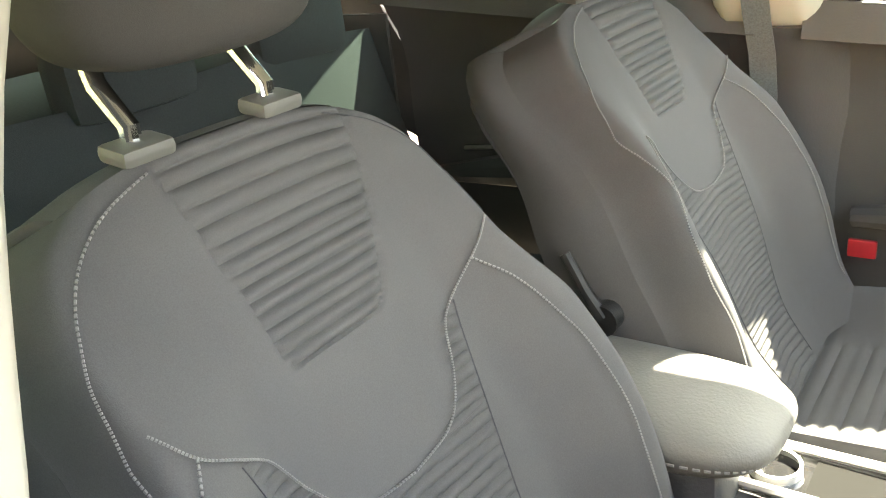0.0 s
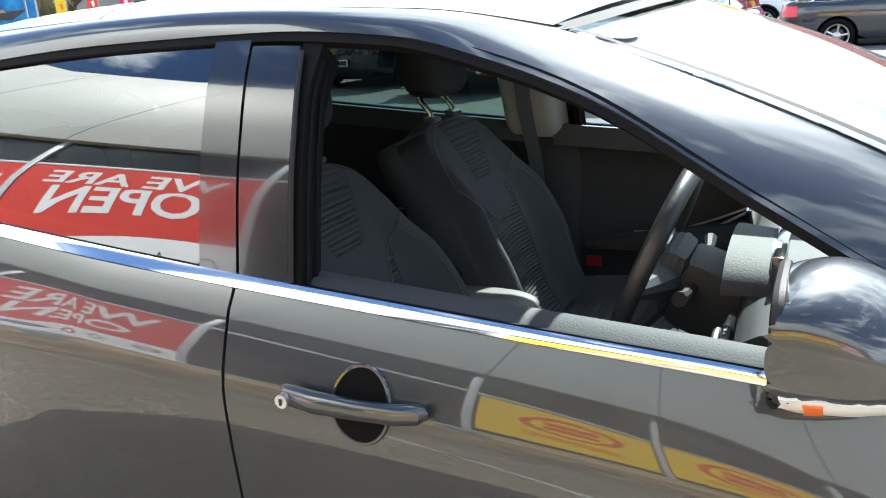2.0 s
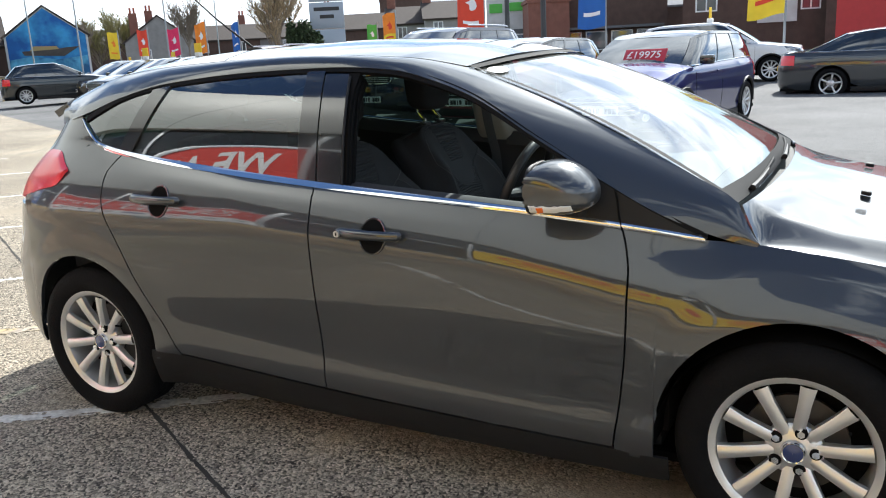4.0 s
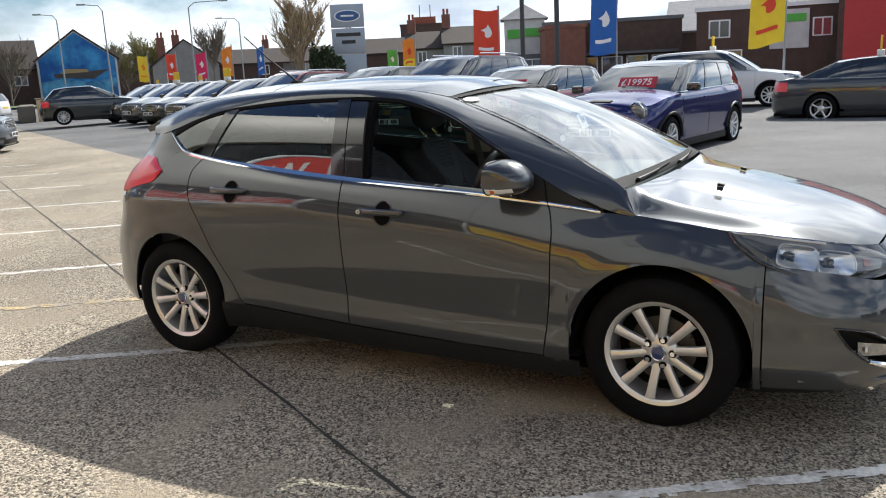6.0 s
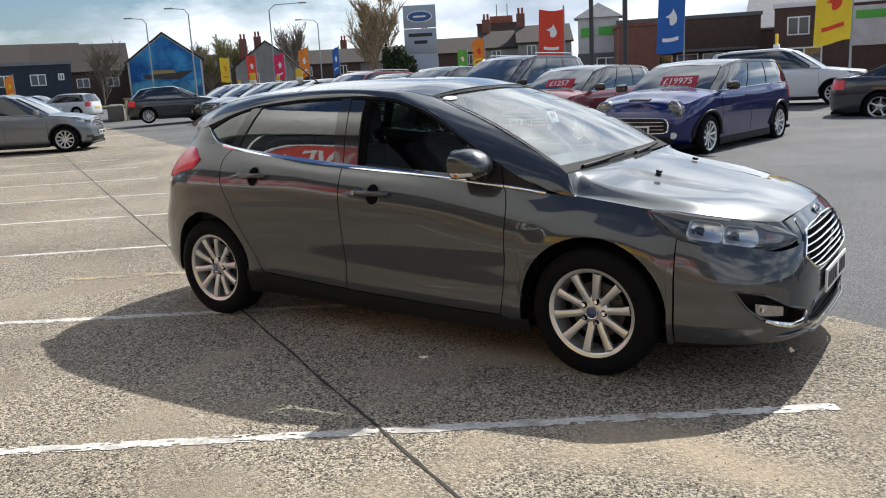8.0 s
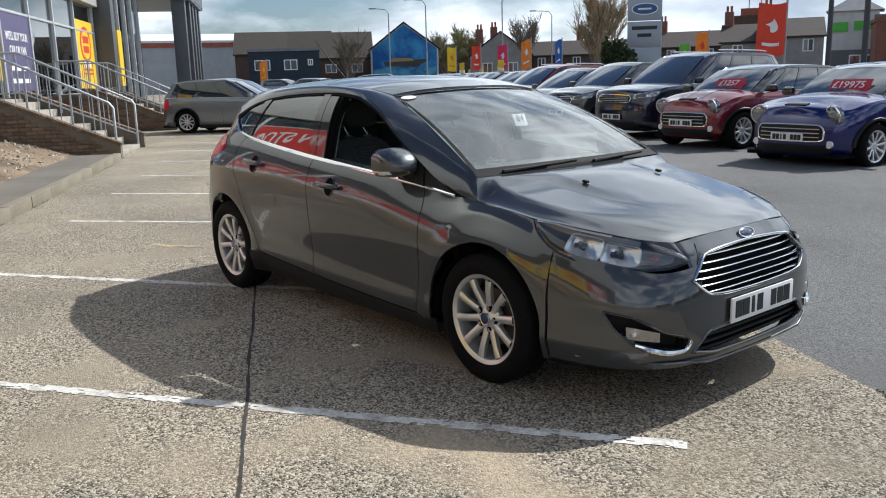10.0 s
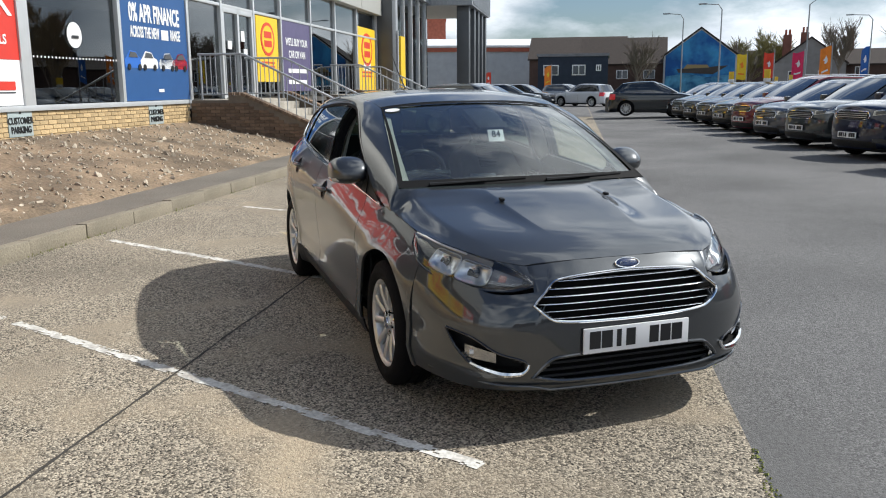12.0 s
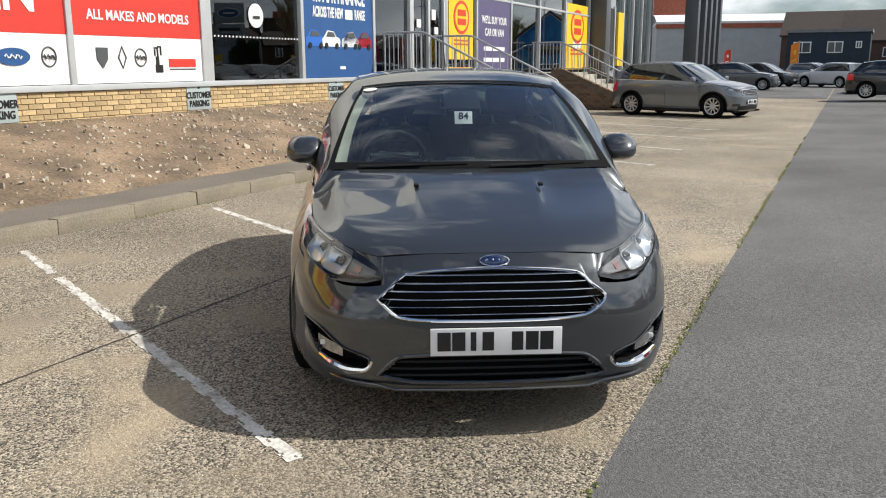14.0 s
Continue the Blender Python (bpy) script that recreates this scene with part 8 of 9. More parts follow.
for k, (c, lb) in enumerate((((0.014, 0.014, 0.016), "black hatchback in the parked row"), ((0.012, 0.013, 0.018), "black saloon car in the parked row"), ((0.02, 0.022, 0.028), "blue-black hatchback in the parked row"), ((0.10, 0.105, 0.11), "silver hatchback in the parked row"), ((0.03, 0.03, 0.035), "dark hatchback at the end of the row"))):
    other_car(in_row((-16.3 - 2.35 * k, 14.65 + 1.12 * k), 4.2, 2.6), ROW, c, lb, 4.2, 1.78, 1.46, 2.6, topper=k in (1, 3), away=1.0)
other_car((1.95, 15.75), 2, (0.05, 0.055, 0.06), "dark grey fastback saloon with five-spoke wheels", 4.73, 1.84, 1.40, 2.82, 0.94, 0.86, 0.72, "saloon", group="", away=1.06, topper=True, z=-0.03)
other_car((-2.3, 20.3), 4, (0.72, 0.73, 0.74), "white estate car parked by the far kerb", 4.55, 1.85, 1.62, 2.7, 1.02, 0.96, 0.82, "suv", metal=0.0, group="", away=1.06, topper=True)
other_car((-19.15, 8.1), 42, (0.19, 0.207, 0.225), "silver grey crossover with dark alloy wheels", 4.19, 1.80, 1.55, 2.59, 1.0, 0.94, 0.80, "suv", group="", away=1.0)
other_car((-26.5, 19.2), 54, (0.016, 0.022, 0.026), "dark grey three-door hatchback beside the barrier", 3.97, 1.72, 1.47, 2.49, 0.97, 0.90, 0.74, group="", away=1.0, z=0.14)
for p_, h_, c, lb in (((-47.5, 27.2), 205, (0.70, 0.71, 0.72), "white crossover on the far drive"), ((-43.0, 19.5), 60, (0.10, 0.11, 0.12), "grey hatchback by the canopy"), ((-50, 24.0), 40, (0.025, 0.03, 0.04), "dark saloon by the canopy"), ((-55, 30), 30, (0.30, 0.32, 0.34), "silver car by the far drive")):
    other_car(p_, h_, c, lb, 4.3, 1.8, 1.55, 2.6, 1.0, 0.94, 0.80, "suv", group="", metal=0.2)
for k in range(9):
    other_car((-30.5 - 3.0 * k, 29.0 + 2.3 * k), ROW + 8 * (k % 2), ((0.03, 0.035, 0.05), (0.6, 0.6, 0.62), (0.25, 0.02, 0.02), (0.08, 0.09, 0.1))[k % 4], "car in the far sales rows", 4.2, 1.78, 1.48, 2.6, group="far sales rows", topper=k % 3 == 0)

# ---- beyond the court ----
def far(az, d, z=0.0):
    """A place by its bearing and distance from the court's side."""
    return Vector((2.93 + d * math.cos(radians(az)), -4.42 + d * math.sin(radians(az)), z))


def front_of(az, d, turn=0.0):
    """Axes for a building: x to the viewer's left, y towards the viewer."""
    return Matrix.Translation(far(az, d)) @ pose(0, 0, 0, 0, 0, az + 90 + turn)


BRICK_RED = material("red_brickwork", (0.20, 0.085, 0.06), 0.9, vary=0.15, scale=2, grain=0.2, grain_scale=20)
BRICK_BR = material("brown_brickwork", (0.085, 0.052, 0.040), 0.9, vary=0.15, scale=2, grain=0.2, grain_scale=20)
RENDER_G = material("grey_render", (0.26, 0.25, 0.24), 0.9, vary=0.12, scale=1.5)
RENDER_W = material("pale_render", (0.55, 0.54, 0.52), 0.9, vary=0.1, scale=1.5)
ROOF_T = material("brown_roof_tiles", (0.045, 0.034, 0.028), 0.9, vary=0.2, scale=3, grain=0.25, grain_scale=14, stretch=(1, 3, 3))
ROOF_G = material("grey_roof", (0.19, 0.19, 0.20), 0.8, vary=0.12, scale=2)
NAVY = material("navy_boarding", (0.02, 0.03, 0.05), 0.8, vary=0.15, scale=2)
SHED = material("shed_panel", (0.33, 0.36, 0.39), 0.7, vary=0.08, scale=1)
SHED_W = material("pale_shed_roof", (0.72, 0.74, 0.76), 0.6, vary=0.05)
PANE_D = material("far_window", (0.04, 0.05, 0.06), 0.08, coat=1.0)
FRAME_W = material("white_window_frame", (0.75, 0.75, 0.74), 0.6)
RUST = material("rust_brick", (0.30, 0.09, 0.055), 0.9, vary=0.2, scale=2)
POLE = material("lamp_post_grey", (0.30, 0.32, 0.33), 0.5, 0.4)
POLE_D = material("dark_post", (0.05, 0.05, 0.05), 0.6)
PYLON = material("pylon_grey", (0.30, 0.34, 0.39), 0.4, 0.3, vary=0.05, scale=1)
FLAG_R = material("flag_red", (0.70, 0.06, 0.025), 0.7, vary=0.05)
FLAG_P = material("flag_pink", (0.72, 0.03, 0.12), 0.7, vary=0.05)
FLAG_O = material("flag_orange", (0.85, 0.24, 0.02), 0.7, vary=0.08)
FLAG_Y = material("flag_yellow", (0.85, 0.60, 0.03), 0.7, vary=0.05)
FLAG_B = material("flag_blue", (0.02, 0.12, 0.42), 0.7, vary=0.05)
FLAG_G = material("flag_green", (0.10, 0.42, 0.06), 0.7, vary=0.05)
BARK = material("bare_bark", (0.20, 0.165, 0.13), 0.95, vary=0.2, scale=5)
TWIG = material("pale_twigs", (0.36, 0.27, 0.16), 0.95, island=0.25)
BUD = material("spring_buds", (0.24, 0.22, 0.09), 0.95, island=0.3)
LEAF = material("evergreen_leaves", (0.035, 0.055, 0.02), 0.9, island=0.4)
GRASS = material("verge_grass", (0.07, 0.11, 0.03), 0.95, vary=0.3, scale=1)
MURAL = material("mural_blue", (0.015, 0.10, 0.32), 0.85, second=(0.05, 0.28, 0.55), second_at=(0.42, 0.60), second_scale=0.45, vary=0.15, scale=0.8)
MURAL_S = material("mural_sea", (0.10, 0.34, 0.52), 0.85, second=(0.02, 0.10, 0.22), second_at=(0.40, 0.6), second_scale=0.8, vary=0.2, scale=1.5)
HULL = material("mural_hull", (0.07, 0.06, 0.055), 0.85, vary=0.2, scale=1)


def window(parent, x, z, w, h, y=0.0, bars=2):
    fr = part("window", box2((x - w / 2, y - 0.05, z - h / 2), (x + w / 2, y + 0.06, z + h / 2), 0.01), FRAME_W, parent)
    n = bars
    for k in range(n):
        pw = (w - 0.10 * (n + 1)) / n
        xx = x - w / 2 + 0.10 + pw / 2 + k * (pw + 0.10)
        part("pane", box2((xx - pw / 2, y + 0.04, z - h / 2 + 0.09), (xx + pw / 2, y + 0.075, z + h / 2 - 0.09)), PANE_D, fr)


def gabled(az, d, w, depth, eaves, ridge, wall, roof_m, label, turn=0.0, along=True, wins=(), chim=(), name="house"):
    """A house with a pitched roof; along: the ridge runs across the view."""
    h = thing(name, front_of(az, d, turn), label, "building")
    part("wall", box2((-w / 2, -depth, 0), (w / 2, 0, eaves)), wall, h)
    if along:
        sec = [(0.35, eaves - 0.1), (-depth / 2, ridge), (-depth - 0.35, eaves - 0.1)]
        bm = patch(lambda s, t: Vector((-w / 2 - 0.2 + (w + 0.4) * s, *((lambda a, b, q: (a[0] + (b[0] - a[0]) * q, a[1] + (b[1] - a[1]) * q))(sec[0], sec[1], t * 2) if t <= 0.5 else (lambda a, b, q: (a[0] + (b[0] - a[0]) * q, a[1] + (b[1] - a[1]) * q))(sec[1], sec[2], t * 2 - 1)))), 1, 2)
        part("roof", oriented(bm, (0, 0, 1), 0.2), roof_m, h)
        for x in (-w / 2, w / 2 - 0.05):
            part("gable", prism([(0, eaves - 0.05), (-depth, eaves - 0.05), (-depth / 2, ridge - 0.2)], 0.05, Matrix(((0, 0, 1, x), (1, 0, 0, 0), (0, 1, 0, 0), (0, 0, 0, 1)))), wall, h)
    else:
        sec = [(-w / 2 - 0.3, eaves - 0.15), (0, ridge), (w / 2 + 0.3, eaves - 0.15)]
        bm = patch(lambda s, t: Vector(((sec[0][0] + (sec[1][0] - sec[0][0]) * t * 2) if t <= 0.5 else sec[1][0] + (sec[2][0] - sec[1][0]) * (t * 2 - 1), 0.12 - (depth + 0.2) * s, (sec[0][1] + (sec[1][1] - sec[0][1]) * t * 2) if t <= 0.5 else sec[1][1] + (sec[2][1] - sec[1][1]) * (t * 2 - 1))), 1, 2)
        part("roof", oriented(bm, (0, 0, 1), 0.2), roof_m, h)
        part("gable", prism([(-w / 2, eaves - 0.05), (w / 2, eaves - 0.05), (0, ridge - 0.12)], 0.06, Matrix(((1, 0, 0, 0), (0, 0, 1, -0.06), (0, 1, 0, 0), (0, 0, 0, 1)))), wall, h)
    for x, z, ww, hh in wins:
        window(h, x, z, ww, hh)
    for x, y, top in chim:
        c = part("chimney", box2((x - 0.45, y - 0.4, eaves), (x + 0.45, y + 0.4, top), 0.03), BRICK_RED, h)
        for dx in (-0.2, 0.2):
            part("chimney_pot", cyl(0.13, 0.6, (x + dx, y, top + 0.3), None, 10), RUST, c)
    return h


def slab_building(az, d, w, depth, height, wall, label, turn=0.0, cap=None, wins=(), name="building_block"):
    h = thing(name, front_of(az, d, turn), label, "building")
    part("wall", box2((-w / 2, -depth, 0), (w / 2, 0, height)), wall, h)
    part("parapet", box2((-w / 2 - 0.12, -depth - 0.1, height), (w / 2 + 0.12, 0.12, height + 0.28)), cap or ROOF_G, h)
    for x, z, ww, hh in wins:
        window(h, x, z, ww, hh)
    return h


def build_far():
    # painted gable with its inn
    inn = gabled(141.75, 96, 7.6, 16, 4.6, 7.5, RENDER_W, ROOF_T, "house with a blue seascape mural on its gable", 0, False, name="mural_house")
    part("mural", prism([(-3.6, 0.4), (3.6, 0.4), (3.6, 4.5), (0, 7.15), (-3.6, 4.5)], 0.06, Matrix(((1, 0, 0, 0), (0, 0, 1, 0.02), (0, 1, 0, 0), (0, 0, 0, 1)))), MURAL, inn, "blue mural of a ship on the sea")
    part("mural_sea", prism([(-3.55, 0.45), (3.55, 0.45), (3.55, 2.3), (1.5, 2.6), (-0.8, 2.2), (-3.55, 2.5)], 0.03, Matrix(((1, 0, 0, 0), (0, 0, 1, 0.08), (0, 1, 0, 0), (0, 0, 0, 1)))), MURAL_S, inn)
    part("mural_ship", prism([(2.2, 2.7), (-1.4, 2.5), (-2.9, 3.4), (-1.8, 3.35), (-0.6, 3.2), (2.4, 3.1)], 0.03, Matrix(((1, 0, 0, 0), (0, 0, 1, 0.11), (0, 1, 0, 0), (0, 0, 0, 1)))), HULL, inn)
    part("mural_deck", prism([(1.7, 3.1), (-1.0, 3.2), (-0.8, 3.5), (1.3, 3.55)], 0.03, Matrix(((1, 0, 0, 0), (0, 0, 1, 0.13), (0, 1, 0, 0), (0, 0, 0, 1)))), material("mural_ochre", (0.35, 0.26, 0.12), 0.85), inn)
    gabled(146.7, 99, 9.5, 9, 3.9, 6.9, BRICK_BR, ROOF_T, "brown brick inn with a dark tiled roof", 0, True, ((-3, 2.6, 1.3, 1.0), (0, 2.6, 1.3, 1.0), (3, 2.6, 1.3, 1.0)))
    gabled(149.8, 108, 12, 10, 4.8, 7.6, BRICK_BR, ROOF_T, "long dark tiled roof behind the inn", 0, True)
    slab_building(149.6, 84, 6.8, 8, 4.2, NAVY, "low navy boarded building with white windows", 0, ROOF_G, ((2.1, 2.9, 1.5, 1.0), (-0.6, 2.9, 1.3, 1.0), (-2.5, 3.1, 0.5, 0.6)))
    shed = slab_building(155.2, 122, 24, 30, 6.8, SHED, "long grey shed with an orange edge and pale roof", 10, SHED_W)
    part("orange_edge", box2((-12.1, -0.1, 6.2), (12.1, 0.2, 6.75)), RUST, shed)
    part("shed_roof", oriented(patch(lambda s, t: Vector((-12.1 + 24.2 * s, 0.2 - 30 * t, 7.08 + 1.6 * math.sin(math.pi * t))), 1, 8), (0, 0, 1), 0.1), SHED_W, shed)
    tower = slab_building(160.4, 150, 7, 6, 12.8, RUST, "rust-red brick tower with a stepped top", 0, RUST)
    part("turret", prism([(-3.4, 0), (-1.0, 0), (-1.0, 1.2), (-2.2, 2.6), (-3.4, 1.2)], 1.0, Matrix(((1, 0, 0, 0), (0, 0, 1, -1.2), (0, 1, 0, 12.9), (0, 0, 0, 1)))), RUST, tower)
    # gabled house with chimneys
    gabled(135.4, 104, 7.4, 12, 3.8, 6.6, RENDER_G, ROOF_T, "grey gabled house with tall brick chimneys", 0, False, ((-1.5, 2.2, 1.2, 1.3), (1.6, 2.2, 1.2, 1.3)), ((2.6, -2.0, 6.9), (0.9, -5.0, 7.3)))
    for az, d, w, rz, m, t in ((131.6, 112, 9, 5.6, BRICK_BR, 0), (128.6, 118, 8, 5.7, RENDER_G, 4), (123.2, 104, 8.5, 5.9, BRICK_BR, -4), (119.2, 92, 6.5, 5.9, RENDER_G, 0), (117.0, 90, 5.5, 6.2, RENDER_G, 3)):
        gabled(az, d, w, 9, rz - 1.8, rz, m, ROOF_T, "terraced house with brown tiled roof", t, True, ((-w * 0.25, rz - 2.8, 1.0, 1.2), (w * 0.25, rz - 2.8, 1.0, 1.2)), ((w * 0.42, -4.5, rz + 1.3),))
    for az, d, w, rz in ((152.5, 135, 14, 7.0), (139.0, 128, 9, 6.2), (126.0, 135, 10, 6.4), (121.0, 128, 8, 6.6)):
        gabled(az, d, w, 9, rz - 2, rz, BRICK_BR, ROOF_T, "distant brick house with tiled roof", 0, True)
    blk = slab_building(119.9, 170, 9, 8, 10.6, BRICK_BR, "brown town block with roof plant and aerials", 0, BRICK_BR)
    part("roof_plant", box2((-2.5, -5, 10.8), (2.0, -1, 12.2)), RUST, blk)
    for x in (-1.5, 0.6):
        part("aerial_mast", tube([(x, -3, 12.2), (x, -3, 14.6)], 0.08, 6), POLE_D, blk)
    # market clock-house with hipped roof
    mk = thing("market_kiosk", front_of(113.5, 76), "white tower kiosk with a hipped grey roof and green sign", "building")
    part("wall", box2((-1.75, -3.5, 0), (1.75, 0, 5.6)), RENDER_W, mk)
    part("roof", oriented(patch(lambda s, t: Vector((2.1 * (1 - t) * math.cos(6.2832 * s + 0.785) * 1.414, -1.75 + 2.1 * (1 - t) * math.sin(6.2832 * s + 0.785) * 1.414, 5.6 + 1.35 * t)), 4, 1, close_s=True), (0, 0, 1)), ROOF_G, mk, angle=0)
    part("sign_band", box2((0.4, 0.02, 4.0), (1.5, 0.12, 4.75)), FLAG_G, mk)
    part("sign_band", box2((-1.55, 0.02, 4.1), (0.0, 0.12, 4.8)), FLAG_G, mk)
    part("lower_shop", box2((-1.8, 0.0, 0.5), (1.8, 0.3, 2.6)), CLAD_D, mk)
    window(mk, -0.6, 1.6, 1.6, 1.2, 0.32)
    # brick retail hall and neighbours
    hall = slab_building(107.9, 72, 11.0, 14, 4.75, BRICK_BR, "long brown brick retail hall with a flat roof", 0, CLAD_D)
    part("canopy", box2((-5.2, 0, 2.2), (3.5, 0.9, 2.4)), CLAD_D, hall)
    for x in (-4, -2, 0, 2):
        window(hall, x, 1.3, 1.7, 1.5, 0.02, 1)
    slab_building(110.9, 70, 3.2, 5, 4.4, BRICK_RED, "red brick wing with a chimney", 6, BRICK_RED)
    gabled(100.0, 84, 13, 12, 4.2, 7.2, BRICK_BR, ROOF_G, "brick shops under a long grey roof", 0, True)
    sh = slab_building(98.6, 62, 9.0, 10, 4.6, BRICK_BR, "dark brick shop front with pale windows", 0, FRAME_W, ((3.0, 3.4, 1.4, 1.2), (2.6, 1.2, 2.2, 1.6), (-3.4, 3.2, 1.2, 1.2)))
    part("shop_board", box2((-2.6, 0.02, 1.9), (-0.2, 0.15, 4.4)), RENDER_W, sh)
    part("shop_strip", box2((-2.4, 0.16, 3.6), (-0.4, 0.2, 4.1)), FLAG_G, sh)
    rw = thing("red_hoarding", front_of(91.2, 44), "tall bright red hoarding with white windows", "hoarding")
    part("red_board", box2((-9.0, -0.4, 0), (2.6, 0, 5.6)), material("hoarding_red", (0.45, 0.03, 0.03), 0.6, vary=0.06), rw)
    window(rw, -2.2, 1.6, 1.6, 1.4)
    slab_building(88, 60, 14, 8, 6, BRICK_BR, "brick block behind the hoarding", 0)
    # unseen blocks added round the rest of the court to fill reflections
    for az, d, w, hgt in ((75, 70, 24, 6.0), (55, 75, 26, 6.5), (35, 80, 26, 6.0), (15, 80, 26, 6.0), (-8, 75, 26, 6.0)):
        slab_building(az, d, w, 10, hgt, BRICK_BR, "plain brick block added out of view", 0)
    # the dealer's pylon
    py = thing("dealer_pylon", front_of(125.2, 52), "tall grey dealer pylon with a blue oval", "sign")
    part("pylon_panel", box2((-0.98, -0.35, 0), (0.98, 0, 2.75), 0.03), PYLON, py)
    part("pylon_panel", box2((-0.98, -0.35, 2.80), (0.98, 0, 4.25), 0.03), PYLON, py)
    part("pylon_panel", box2((-0.98, -0.35, 4.30), (0.98, 0, 5.62), 0.03), PYLON, py)
    part("oval", cyl(1, 0.05, (0, 0, 0), None, 32), SIGN_W, py).matrix_basis = Matrix.Translation((0, 0.02, 4.95)) @ pose(0, 0, 0, 90) @ Matrix.Diagonal((0.76, 0.34, 1, 1))
    part("oval", cyl(1, 0.07, (0, 0, 0), None, 32), BLUE, py).matrix_basis = Matrix.Translation((0, 0.02, 4.95)) @ pose(0, 0, 0, 90) @ Matrix.Diagonal((0.70, 0.29, 1, 1))
    part("name_bar", box2((-0.38, 0, 4.9), (0.38, 0.07, 5.0)), SIGN_W, py)
    part("name_bar", box2((-0.72, 0, 3.78), (0.72, 0.03, 3.98)), INK, py)
    part("name_bar", box2((-0.40, 0, 3.36), (0.40, 0.03, 3.56)), INK, py)

    # banners on posts
    def banner(az, d, z0, z1, w, mat, mark_m, label, second=None, lean=0.0, seed=0):
        b = thing("feather_flag", front_of(az, d), label, "flag", "forecourt flags")
        base = ground_z((LOT.inverted() @ far(az, d)).y)
        part("flag_pole", tube([(-w / 2 - 0.03, 0, base), (-w / 2 - 0.03, 0, z1 + 0.12)], 0.035, 8), POLE, b)
        sheet_ = lambda s, t: Vector((w / 2 - w * s - lean * t, 0.10 * math.sin(5 * s + seed) * (1 - s) + 0.03, z0 + (z1 - z0) * t + 0.12 * (1 - s) * math.sin(3 * s + seed) - 0.10 * (1 - s)))
        cl = part("flag_cloth", oriented(patch(sheet_, 12, 12), (0, 1, 0), 0.01), mat, b)
        if second:
            part("flag_band", oriented(patch(lambda s, t: sheet_(s, 0.02 + 0.32 * t) + Vector((0, 0.012, 0)), 12, 5), (0, 1, 0), 0.006), second, cl)
        part("flag_mark", oriented(patch(lambda s, t: sheet_(0.5 + 0.17 * t * (math.cos(6.2832 * s) + 0.35 * math.cos(18.85 * s + 1)), 0.60 + 0.11 * t * (math.sin(6.2832 * s) + 0.45 * math.sin(12.57 * s))) + Vector((0, 0.018, 0)), 20, 2, close_s=True), (0, 1, 0)), mark_m, cl)
        part("flag_caption", oriented(patch(lambda s, t: sheet_(0.2 + 0.6 * s, 0.20 + 0.06 * t) + Vector((0, 0.02, 0)), 8, 1), (0, 1, 0)), mark_m, cl)
    banner(138.1, 62, 1.75, 3.44, 0.62, FLAG_Y, FLAG_O, "small yellow and orange flag on a post", None, 0, 1)
    banner(136.4, 60, 1.85, 3.47, 0.59, FLAG_R, SIGN_W, "red flag with a white emblem", None, 0, 2)
    banner(134.6, 58, 1.80, 3.45, 0.65, FLAG_P, SIGN_W, "pink-red flag with a white emblem", None, 0, 3)
    banner(133.0, 57, 1.85, 3.69, 0.62, FLAG_O, SIGN_W, "orange-red flag with a white emblem", None, 0, 4)
    banner(130.9, 58, 1.90, 3.63, 0.43, FLAG_B, SIGN_W, "narrow blue flag on a post", None, 0, 5)
    banner(121.4, 46, 1.70, 3.24, 0.62, FLAG_O, FLAG_R, "orange and yellow flag with a red emblem", FLAG_Y, 0, 6)
    banner(122.5, 47, 1.60, 2.74, 0.50, FLAG_G, SIGN_W, "small green flag on a post", None, 0, 7)
    banner(116.6, 33, 1.85, 3.65, 0.95, FLAG_R, SIGN_W, "red flag with a white stag", None, 0.06, 8)
    banner(109.0, 36, 1.9, 4.3, 1.05, FLAG_B, SIGN_W, "blue flag with a white oval", None, 0.10, 9)
    banner(99.5, 27, 1.85, 3.8, 0.95, FLAG_Y, FLAG_R, "yellow flag with a red finance badge", None, 0.06, 10)
    banner(150.8, 70, 1.40, 3.05, 0.56, FLAG_O, FLAG_Y, "orange flag by the shed", None, 0, 11)
    banner(155.0, 75, 1.40, 2.61, 0.50, FLAG_R, SIGN_W, "red flag by the shed", None, 0, 12)
    # street lamps
    for az, d, h, arm in ((142.6, 84, 8.0, 1.4), (140.0, 75, 8.0, 1.4), (134.95, 76, 8.2, -2.6), (131.9, 92, 7.9, 1.8)):
        l = thing("street_lamp", front_of(az, d), "slim grey street lamp with a curved arm", "street lamp", "street lamps")
        part("post", tube([(0, 0, 0), (0, 0, h - 0.5), (arm * 0.2, 0, h - 0.1), (arm, 0, h)], [0.075, 0.05, 0.04, 0.035], 8), POLE, l)
        part("lantern", box(0.7, 0.22, 0.12, (arm * 1.1, 0, h), 0.03), POLE, l)
    for az, d, h in ((113.95, 44, 9), (111.8, 40, 9)):
        l = thing("dark_post", front_of(az, d), "dark timber service pole", "pole")
        part("post", tube([(0, 0, 0), (0, 0, h)], [0.13, 0.09], 8), POLE_D, l)

